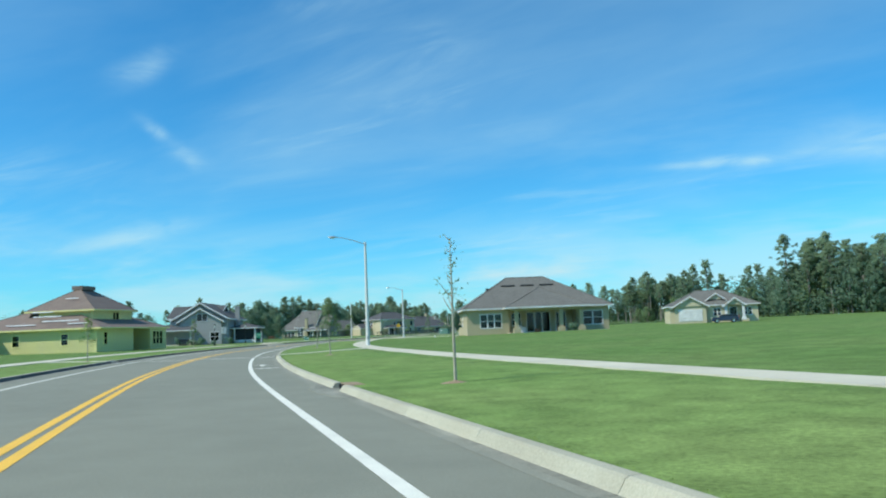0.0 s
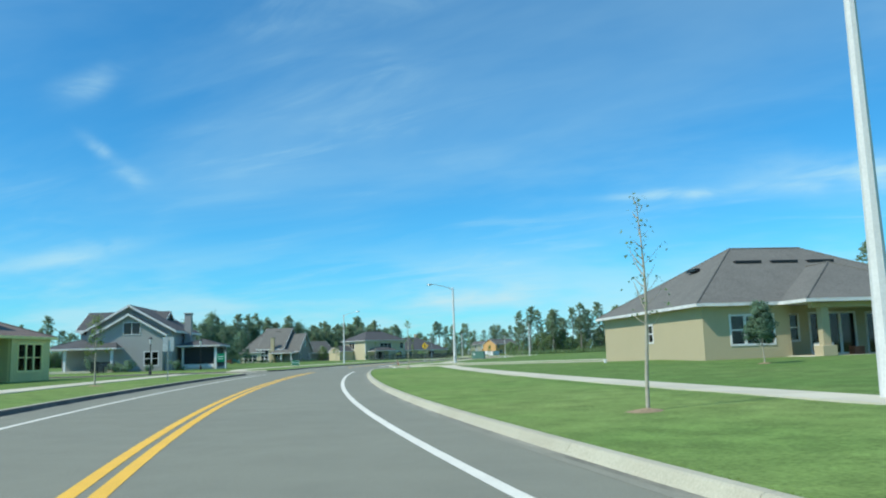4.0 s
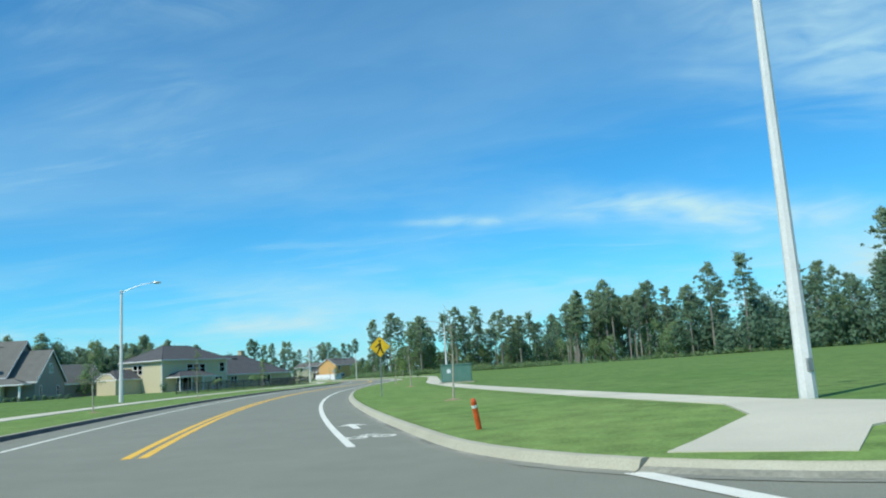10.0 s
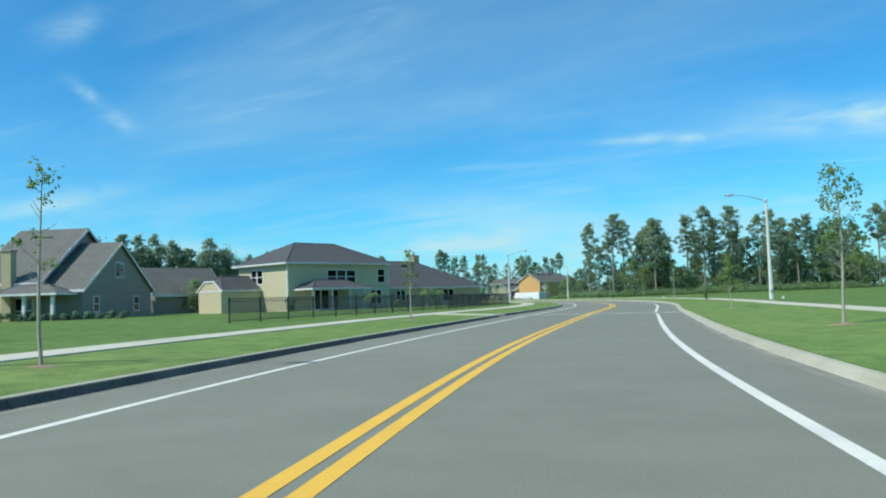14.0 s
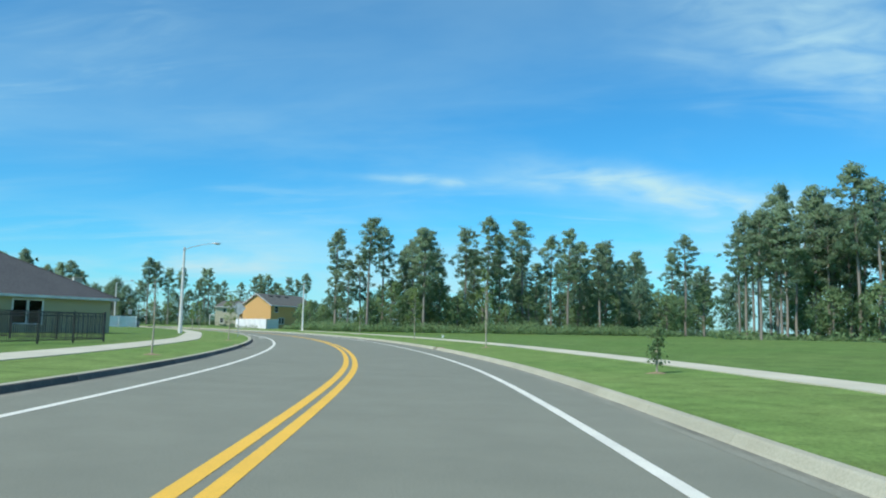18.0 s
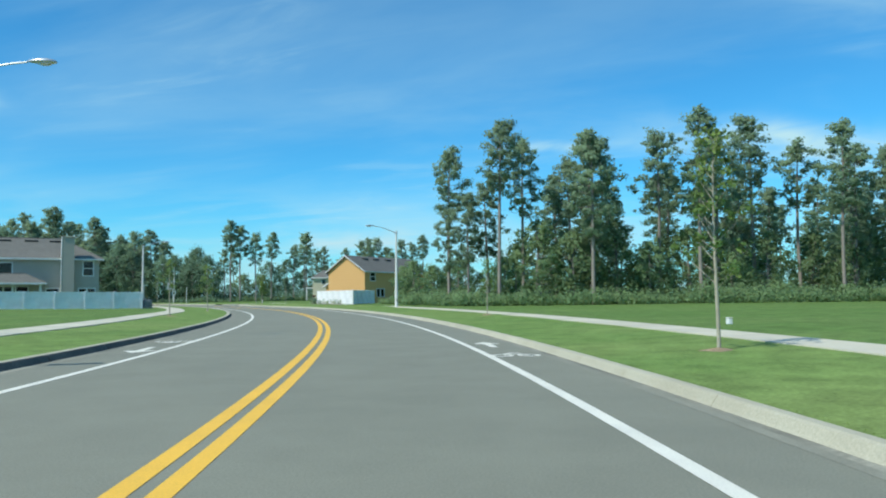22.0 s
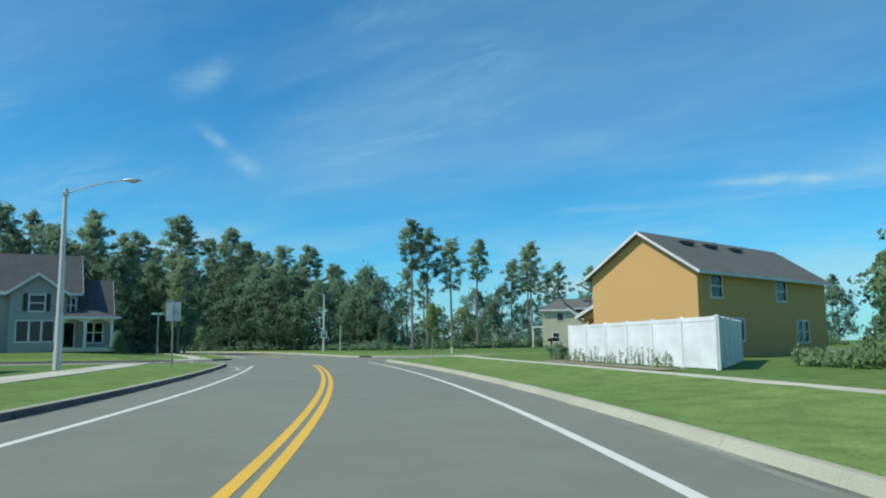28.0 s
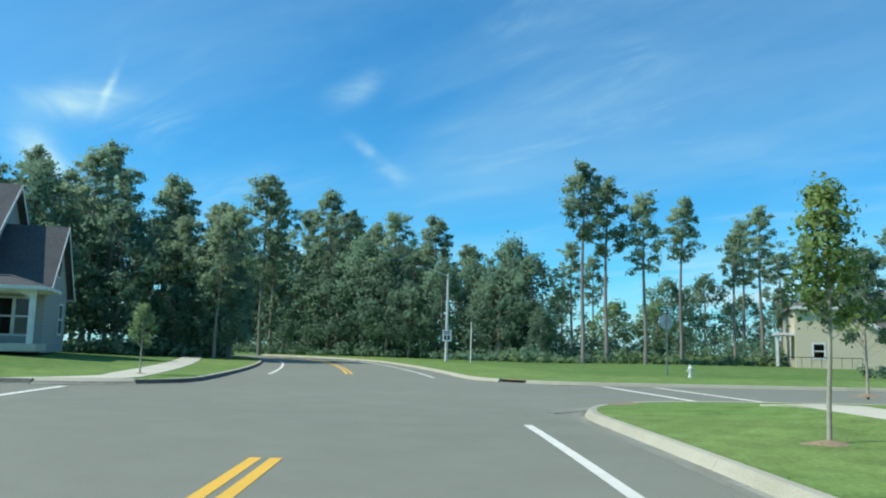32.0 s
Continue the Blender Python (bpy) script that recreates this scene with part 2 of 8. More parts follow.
def glass_material():
    m = bpy.data.materials.new("window_glass")
    m.use_nodes = True
    nt = m.node_tree
    nt.nodes.clear()
    N, K = nt.nodes.new, nt.links.new
    out, mix, tr, gl, fr = (N("ShaderNode" + k) for k in ("OutputMaterial", "MixShader", "BsdfTransparent", "BsdfGlossy", "Fresnel"))
    tr.inputs[0].default_value = (0.45, 0.52, 0.54, 1)
    gl.inputs["Roughness"].default_value = 0.03
    fr.inputs[0].default_value = 1.5
    K(fr.outputs[0], mix.inputs[0]), K(tr.outputs[0], mix.inputs[1]), K(gl.outputs[0], mix.inputs[2]), K(mix.outputs[0], out.inputs[0])
    return m


ASPHALT = material("asphalt", (0.228, 0.228, 0.170), 0.85, vary=0.5, size=7.0, other=(0.190, 0.192, 0.144), mid=(0.05, 1.1), fine=0.22, fine_size=55.0, bump=0.25, bump_size=90.0)
PATCH = material("gutter_stain", (0.26, 0.258, 0.20), 0.9, vary=0.8, size=0.8, other=(0.205, 0.203, 0.155), fine=0.15, fine_size=30)
CONCRETE = material("kerb_concrete", (0.45, 0.43, 0.32), 0.9, vary=0.8, size=1.4, other=(0.37, 0.345, 0.25), fine=0.14, fine_size=40.0, bump=0.2, bump_size=60, per_island=0.06)
# near-black concrete: the shade on the west kerb's face is put into its colour
KERB_SHADE = material("mildewed_kerb_face", (0.085, 0.085, 0.075), 0.95, vary=0.8, size=1.1, other=(0.15, 0.145, 0.12), fine=0.25, fine_size=20.0, per_island=0.15)
DIRT = material("gutter_dirt", (0.15, 0.148, 0.115), 0.95, vary=1.0, size=2.2, other=(0.34, 0.33, 0.26), fine=0.2, fine_size=12.0)
WALKWAY = material("pavement_concrete", (0.60, 0.56, 0.43), 0.9, vary=0.7, size=2.5, other=(0.50, 0.465, 0.355), fine=0.1, fine_size=40.0, bump=0.15, per_island=0.07)
WHITE_LINE = material("white_road_paint", (0.80, 0.775, 0.655), 0.7, vary=0.7, size=0.8, other=(0.64, 0.62, 0.53), fine=0.12, fine_size=60)
YELLOW_LINE = material("yellow_road_paint", (0.86, 0.50, 0.05), 0.7, vary=0.6, size=0.9, other=(0.74, 0.43, 0.05), fine=0.12, fine_size=60)
GRASS = material("lawn", (0.148, 0.236, 0.062), 0.95, spec=0.1, vary=0.9, size=7.0, other=(0.195, 0.262, 0.080), mid=(0.18, 0.7), fine=0.28, fine_size=16.0, bump=0.5, bump_size=26.0)


def mown_and_rough(m, lo, hi, tint):
    """Beyond the verge the grass is a darker, bluer kind: mixed by the distance from the kerb."""
    nt = m.node_tree
    N, K = nt.nodes.new, nt.links.new
    base = nt.nodes["Principled BSDF"].inputs["Base Color"]
    src = base.links[0].from_socket
    at = N("ShaderNodeAttribute")
    at.attribute_name = "from_kerb"
    tc, n = N("ShaderNodeTexCoord"), N("ShaderNodeTexNoise")
    n.inputs["Scale"].default_value, n.inputs["Detail"].default_value = 0.5, 3.0
    K(tc.outputs["Object"], n.inputs["Vector"])
    add = N("ShaderNodeMath")
    add.operation = "MULTIPLY_ADD"
    K(n.outputs[0], add.inputs[0])
    add.inputs[1].default_value = 1.2
    K(at.outputs["Fac"], add.inputs[2])
    r = N("ShaderNodeMapRange")
    r.inputs[1].default_value, r.inputs[2].default_value = lo + 0.6, hi + 0.6
    K(add.outputs[0], r.inputs[0])
    x = N("ShaderNodeMix")
    x.data_type, x.blend_type = "RGBA", "MULTIPLY"
    K(r.outputs[0], x.inputs[0]), K(src, x.inputs[6])
    x.inputs[7].default_value = (*tint, 1)
    K(x.outputs[2], base)


mown_and_rough(GRASS, 4.2, 5.6, (0.76, 0.82, 0.79))
BLADES = leaf_material("grass_blades", (0.19, 0.28, 0.06), (0.23, 0.31, 0.08), 0.4)
SOIL = material("bare_soil", (0.34, 0.25, 0.15), 1.0, vary=0.7, size=0.6, other=(0.22, 0.16, 0.10), fine=0.3, bump=0.6)
GALV = material("galvanised_concrete_pole", (0.70, 0.70, 0.67), 0.7, vary=0.6, size=0.7, other=(0.58, 0.58, 0.55), fine=0.08)
LAMP_METAL = material("lamp_arm_metal", (0.62, 0.64, 0.65), 0.4, metal=0.6, vary=0.3, size=0.4)
LENS = material("lamp_lens", (0.55, 0.57, 0.55), 0.2)
STEEL = material("sign_post_steel", (0.42, 0.44, 0.43), 0.5, metal=0.7, vary=0.4, size=0.3, fine=0.1)
SIGN_BACK = material("bare_aluminium_sign", (0.60, 0.61, 0.60), 0.45, metal=0.4, vary=0.3, size=0.3)
SIGN_YELLOW = material("yellow_sign_sheet", (0.92, 0.55, 0.01), 0.45, vary=0.2, size=0.4)
SIGN_BLACK = material("black_sign_film", (0.012, 0.012, 0.012), 0.4)
SIGN_GREEN = material("green_sign_sheet", (0.005, 0.23, 0.11), 0.4, vary=0.3, size=0.3)
SIGN_WHITE = material("white_sign_film", (0.85, 0.86, 0.85), 0.4, vary=0.15, size=0.2)
SIGN_RED = material("red_sign_sheet", (0.45, 0.03, 0.03), 0.4)
BLACK_METAL = material("black_painted_metal", (0.02, 0.021, 0.022), 0.45, vary=0.3, size=0.4)
DARK_IRON = material("cast_iron", (0.06, 0.058, 0.055), 0.6, vary=0.5, size=0.2, fine=0.2)
MOUTH_SHADE = material("drain_inside", (0.02, 0.02, 0.02), 1.0)
BOX_GREEN = material("utility_green", (0.10, 0.22, 0.17), 0.5, vary=0.5, size=0.5, other=(0.16, 0.27, 0.22))
ORANGE = material("orange_plastic", (0.75, 0.12, 0.02), 0.5, vary=0.4, size=0.2)
VINYL = material("white_vinyl", (0.92, 0.92, 0.92), 0.5, vary=0.25, size=1.5, per_object=0.03)
TRIM = material("white_trim_paint", (0.80, 0.79, 0.76), 0.6, vary=0.25, size=0.8)
CREAM = material("cream_trim_paint", (0.72, 0.66, 0.52), 0.6, vary=0.25, size=0.8)
SHINGLE = material("grey_brown_shingles", (0.162, 0.158, 0.138), 0.95, vary=0.7, size=1.2, other=(0.126, 0.123, 0.108), fine=0.28, fine_size=9.0, bump=0.5, bump_size=14, lines=(2, 0.075, 0, 0.3))
SHINGLE_DARK = material("charcoal_shingles", (0.092, 0.092, 0.092), 0.95, vary=0.7, size=1.2, other=(0.07, 0.07, 0.072), fine=0.28, fine_size=9.0, bump=0.5, bump_size=14, lines=(2, 0.075, 0, 0.3))
FELT = material("brown_roof_underlay", (0.21, 0.16, 0.13), 0.9, vary=0.6, size=0.9, other=(0.16, 0.12, 0.10), fine=0.15)
STUCCO_TAN = material("tan_stucco", (0.47, 0.40, 0.25), 0.95, vary=0.4, size=3.0, other=(0.42, 0.36, 0.23), fine=0.08, bump=0.3, bump_size=50)
STUCCO_BEIGE = material("beige_stucco", (0.56, 0.50, 0.33), 0.95, vary=0.4, size=3.0, other=(0.51, 0.45, 0.30), fine=0.08, bump=0.3, bump_size=50)
SIDING_GREY = material("grey_lap_siding", (0.36, 0.36, 0.34), 0.8, vary=0.4, size=2.5, other=(0.31, 0.31, 0.30), lines=(2, 0.18, 0, 0.35), fine=0.05)
SIDING_STONE = material("stone_grey_lap_siding", (0.42, 0.385, 0.32), 0.8, vary=0.4, size=2.5, other=(0.37, 0.34, 0.285), lines=(2, 0.18, 0, 0.35), fine=0.05)
SIDING_TAUPE = material("taupe_lap_siding", (0.30, 0.27, 0.225), 0.8, vary=0.4, size=2.5, other=(0.265, 0.238, 0.20), lines=(2, 0.18, 0, 0.35), fine=0.05)
SIDING_OLIVE = material("olive_lap_siding", (0.62, 0.55, 0.39), 0.8, vary=0.4, size=2.5, other=(0.56, 0.50, 0.355), lines=(2, 0.18, 0, 0.35), fine=0.05)
STONE_BASE = material("grey_stacked_stone", (0.30, 0.28, 0.25), 0.9, vary=0.9, size=0.25, other=(0.16, 0.15, 0.14), fine=0.2, fine_size=8, bump=0.5, bump_size=12)
BED_SOIL = material("dry_tan_soil", (0.36, 0.30, 0.20), 0.95, vary=0.8, size=0.7, other=(0.24, 0.20, 0.13), fine=0.3, fine_size=14)
STUCCO_ORANGE = material("ochre_stucco", (0.66, 0.39, 0.15), 0.95, vary=0.4, size=2.5, other=(0.60, 0.36, 0.14), fine=0.06, bump=0.3, bump_size=50)
SHEATHING = material("yellow_green_sheathing", (0.88, 0.80, 0.33), 0.8, vary=0.6, size=1.2, other=(0.80, 0.73, 0.36), fine=0.08, lines=(1, 1.22, 0, 0.25))
BRICK = material("brown_brick", (0.30, 0.23, 0.17), 0.9, vary=0.7, size=0.35, other=(0.22, 0.16, 0.12), fine=0.2, fine_size=9.0, bump=0.5, lines=(2, 0.076, 0, 0.3))
ROOM = material("room_inside", (0.10, 0.10, 0.10), 0.95, vary=0.4, size=2.0)
SCREEN = material("porch_screen", (0.025, 0.027, 0.03), 0.8)
GLASS = glass_material()
BARK = material("pine_bark", (0.30, 0.265, 0.225), 0.95, vary=0.8, size=0.5, other=(0.20, 0.175, 0.15), fine=0.25, bump=0.6, bump_size=12, stretch=(1, 1, 0.25))
BARK_LIGHT = material("young_tree_bark", (0.42, 0.39, 0.30), 0.95, vary=0.7, size=0.2, other=(0.30, 0.27, 0.21), fine=0.2)
NEEDLES = leaf_material("pine_needles", (0.265, 0.370, 0.238), (0.305, 0.410, 0.235), 0.58)
LEAVES = leaf_material("forest_leaves", (0.21, 0.315, 0.15), (0.26, 0.355, 0.15), 0.55)
LEAVES_LIGHT = leaf_material("young_leaves", (0.19, 0.30, 0.085), (0.26, 0.34, 0.10), 0.45)
LEAVES_DARK = leaf_material("dark_leaves", (0.165, 0.270, 0.175), (0.195, 0.300, 0.180), 0.50)
SCRUB = leaf_material("scrub_leaves", (0.225, 0.335, 0.160), (0.265, 0.37, 0.170), 0.55)
PAINT_WHITE = material("white_car_paint", (0.80, 0.81, 0.82), 0.15, vary=0.05, size=2)
PAINT_BLUE = material("dark_blue_car_paint", (0.03, 0.045, 0.09), 0.15, vary=0.05, size=2)
RUBBER = material("tyre_rubber", (0.02, 0.02, 0.02), 0.9)
CHROME = material("alloy", (0.6, 0.6, 0.62), 0.25, metal=0.9)
DARK_GLASS = material("car_window", (0.012, 0.014, 0.016), 0.06)
TAIL = material("red_lamp_plastic", (0.4, 0.01, 0.01), 0.2)
WOOD_RED = material("redwood_play_timber", (0.28, 0.10, 0.05), 0.8, vary=0.5, size=0.4)
CANVAS_GREEN = material("green_canvas", (0.03, 0.22, 0.14), 0.8, vary=0.3, size=0.5)
SLIDE = material("slide_plastic", (0.10, 0.28, 0.22), 0.4)


# ---------------------------------------------------------------- mesh helpers
def mesh_of(name, verts, faces, mat, smooth=False):
    me = bpy.data.meshes.new(name)
    me.from_pydata([tuple(v) for v in verts], [], faces)
    me.materials.append(mat)
    if smooth:
        me.shade_smooth()
    me.update()
    return me


def part(name, bm, mat, parent=None, label="", smooth=False):
    """One mesh object from a bmesh, under a thing or a part."""
    me = bpy.data.meshes.new(name)
    bmesh.ops.recalc_face_normals(bm, faces=bm.faces)
    bm.to_mesh(me)
    bm.free()
    me.materials.append(mat)
    if smooth:
        me.shade_smooth()
    ob = new(name, me)
    ob.parent = parent
    if label:
        ob["label"] = label
    return ob


def piece(name, me, parent=None, m=None, label=""):
    ob = new(name, me)
    ob.parent = parent
    if m is not None:
        ob.matrix_basis = m
    if label:
        ob["label"] = label
    return ob


def thing(name, m, label, category, group="", kind=""):
    ob = new(name)
    ob.matrix_basis = m
    ob.empty_display_size = 0.2
    return tagged(ob, label, category, group, kind)


def add_box(bm, x0, x1, y0, y1, z0, z1, bevel=0.0):
    vs = [bm.verts.new(p) for p in ((x0, y0, z0), (x1, y0, z0), (x1, y1, z0), (x0, y1, z0), (x0, y0, z1), (x1, y0, z1), (x1, y1, z1), (x0, y1, z1))]
    fs = [bm.faces.new([vs[i] for i in f]) for f in ((0, 3, 2, 1), (4, 5, 6, 7), (0, 1, 5, 4), (1, 2, 6, 5), (2, 3, 7, 6), (3, 0, 4, 7))]
    if bevel:
        es = list({e for f in fs for e in f.edges})
        bmesh.ops.bevel(bm, geom=es, offset=bevel, segments=1, affect="EDGES")
    return vs


def box(x0, x1, y0, y1, z0, z1, bevel=0.0):
    bm = bmesh.new()
    add_box(bm, x0, x1, y0, y1, z0, z1, bevel)
    return bm


def add_tube(bm, pts, radii, sides=8, cap=True):
    """A tapered tube through points."""
    rings = []
    pts = [Vector(p) for p in pts]
    for i, p in enumerate(pts):
        d = (pts[min(i + 1, len(pts) - 1)] - pts[max(i - 1, 0)]).normalized()
        a = d.orthogonal().normalized() if abs(d.z) < 0.95 else Vector((1, 0, 0))
        a = (a - d * a.dot(d)).normalized()
        b = d.cross(a)
        rings.append([bm.verts.new(p + (a * math.cos(k * math.tau / sides) + b * math.sin(k * math.tau / sides)) * radii[i]) for k in range(sides)])
    for r0, r1 in zip(rings, rings[1:]):
        for k in range(sides):
            bm.faces.new((r0[k], r0[(k + 1) % sides], r1[(k + 1) % sides], r1[k]))
    if cap:
        bm.faces.new(rings[0][::-1])
        bm.faces.new(rings[-1])


def tube(pts, radii, sides=8):
    bm = bmesh.new()
    add_tube(bm, pts, radii, sides)
    return bm


def prism(poly, z0, z1):
    """An upright prism over a flat outline."""
    bm = bmesh.new()
    lo, hi = [bm.verts.new((x, y, z0)) for x, y in poly], [bm.verts.new((x, y, z1)) for x, y in poly]
    bm.faces.new(lo[::-1]), bm.faces.new(hi)
    for i in range(len(poly)):
        j = (i + 1) % len(poly)
        bm.faces.new((lo[i], lo[j], hi[j], hi[i]))
    return bm


def extrude_xz(poly, y0, y1):
    """A slab with an outline in x and z, from y0 to y1."""
    bm = bmesh.new()
    a, b = [bm.verts.new((x, y0, z)) for x, z in poly], [bm.verts.new((x, y1, z)) for x, z in poly]
    bm.faces.new(a), bm.faces.new(b[::-1])
    for i in range(len(poly)):
        j = (i + 1) % len(poly)
        bm.faces.new((a[i], b[i], b[j], a[j]))
    return bm

# ---------------------------------------------------------------- the road's line
import collections

# turning points of the centre line, about 31.5 m apart
BENDS = [(79.50, -38.73), (59.39, -14.51), (41.40, 11.30), (26.66, 38.93), (14.29, 67.93), (5.42, 98.00), (-0.41, 129.00), (-3.10, 160.29), (-5.19, 191.69), (-11.31, 222.52), (-21.23, 252.37), (-35.03, 280.70), (-52.63, 306.98), (-73.04, 330.87), (-96.20, 352.06)]


def centre_line():
    p = [np.array(b) for b in BENDS]
    back = (p[0] - p[1]) / np.linalg.norm(p[0] - p[1])
    p = [p[0] + back * 31.5] + p + [p[-1] + np.array((-25.0, 18.4))]
    pts = []
    for i in range(1, len(p) - 2):
        for k in range(32):
            t = k / 32
            a, b, c, d = p[i - 1:i + 3]
            pts.append(0.5 * (2 * b + (c - a) * t + (2 * a - 5 * b + 4 * c - d) * t * t + (3 * b - a - 3 * c + d) * t ** 3))
    pts.append(p[-2])
    lead = [pts[0] + back * k for k in range(90, 0, -1)]
    head = math.atan2(pts[-1][1] - pts[-3][1], pts[-1][0] - pts[-3][0])
    tail, q = [], pts[-1].copy()
    for k in range(36):
        head += 0.018
        q = q + np.array((math.cos(head), math.sin(head)))
        tail.append(q.copy())
    line = np.array(lead + pts + tail)
    s = np.concatenate([[0], np.cumsum(np.linalg.norm(np.diff(line, axis=0), axis=1))])
    return line, s - s[90]


LINE, LEN = centre_line()
TAN = np.gradient(LINE, axis=0)
TAN /= np.linalg.norm(TAN, axis=1)[:, None]


def road_pt(s, d, z=0.0):
    """The place s metres along the road and d metres to the right of its middle."""
    x, y, tx, ty = (np.interp(s, LEN, c) for c in (LINE[:, 0], LINE[:, 1], TAN[:, 0], TAN[:, 1]))
    n = math.hypot(tx, ty)
    return Vector((x + d * ty / n, y - d * tx / n, z))


def road_dir(s):
    a, b = road_pt(s - 0.5, 0), road_pt(s + 0.5, 0)
    return (b - a).normalized()


def road_turn(s):
    """Degrees that bring the y axis onto the road's direction."""
    t = road_dir(s)
    return math.degrees(math.atan2(-t.x, t.y))


class SideStreet:
    def __init__(self, side, s_near, s_far, radius, skew=0.0):
        self.side, self.s0, self.s1, self.r = side, s_near, s_far, radius
        sc = (s_near + s_far) / 2
        self.o, self.t = road_pt(sc, 0), road_dir(sc)
        self.n = Vector((self.t.y, -self.t.x, 0)) * side
        self.n = Matrix.Rotation(radians(skew), 3, "Z") @ self.n
        self.half = (s_far - s_near) / 2

    def at(self, a, b, z=0.0):
        p = self.o + self.t * a + self.n * b
        return Vector((p.x, p.y, z))


KERB = 5.03
REACH = 300.0
RIGHT_1, RIGHT_2 = SideStreet(1, 123.8, 133.0, 6.5, -9.0), SideStreet(1, 396.5, 407.0, 5.0)
LEFT_1, LEFT_2 = SideStreet(-1, 118.3, 128.0, 4.8), SideStreet(-1, 390.5, 401.0, 4.0)
STREETS = (RIGHT_1, RIGHT_2, LEFT_1, LEFT_2)
S_MIN, S_MAX = -88.0, 472.0


def corner(st, near):
    """Kerb points of a street's corner, from the main road outwards."""
    sgn = -1 if near else 1
    start = road_pt((st.s0 if near else st.s1) + sgn * st.r, st.side * KERB)
    end = st.at(sgn * st.half, KERB + st.r)
    mid = st.at(sgn * st.half, KERB)
    pts = []
    for k in range(13):
        t = k / 12
        pts.append(start * (1 - t) ** 2 + mid * 2 * t * (1 - t) + end * t * t)
    b = KERB + st.r + 3
    while b < REACH:
        pts.append(st.at(sgn * st.half, b))
        b += 3 if b < 60 else 20
    return pts


def along(s0, s1, d, step=0.5):
    n = max(2, int((s1 - s0) / step))
    return [road_pt(s0 + (s1 - s0) * k / n, d) for k in range(n + 1)]


def kerb_runs():
    runs = []
    for side, (a, b) in ((1, (RIGHT_1, RIGHT_2)), (-1, (LEFT_1, LEFT_2))):
        runs.append((side, along(S_MIN, a.s0 - a.r, side * KERB)[:-1] + corner(a, True)))
        runs.append((side, corner(a, False)[::-1] + along(a.s1 + a.r, b.s0 - b.r, side * KERB)[1:-1] + corner(b, True)))
        runs.append((side, corner(b, False)[::-1] + along(b.s1 + b.r, S_MAX, side * KERB)[1:]))
    return runs


RUNS = kerb_runs()
_kerb_xy = np.array([(p.x, p.y) for _, r in RUNS for p in r])


def land_z(x, y):
    """Height of the lawns: up from the kerb, and gently on towards the woods."""
    e = math.sqrt(float(((_kerb_xy - (x, y)) ** 2).sum(1).min()))
    e = max(0.0, e - 0.4)
    u = min(1.0, e / 5)
    z = 0.115 + 0.12 * u * u * (3 - 2 * u)
    east = (x - np.interp(y, LINE[:, 1], LINE[:, 0])) > 0 and y < 235
    k = 1.0 if east else 0.35
    z += k * (0.020 * min(max(0.0, e - 8), 20) + 0.010 * min(max(0.0, e - 28), 110))
    # a low swell hides the side street from the road
    z += 0.26 * math.exp(-((x + 52) ** 2 + (y - 333) ** 2) / 80) * min(1.0, e / 3.5)
    # the lot at the wood's edge is banked up
    z += 0.42 * math.exp(-((x + 94) ** 2 + (y - 322) ** 2) / 260) * min(1.0, max(0.0, e - 4) / 8)
    return z + 0.05 * noise.noise((x / 14, y / 14, 0)) * min(1.0, max(0.0, e - 8) / 8)


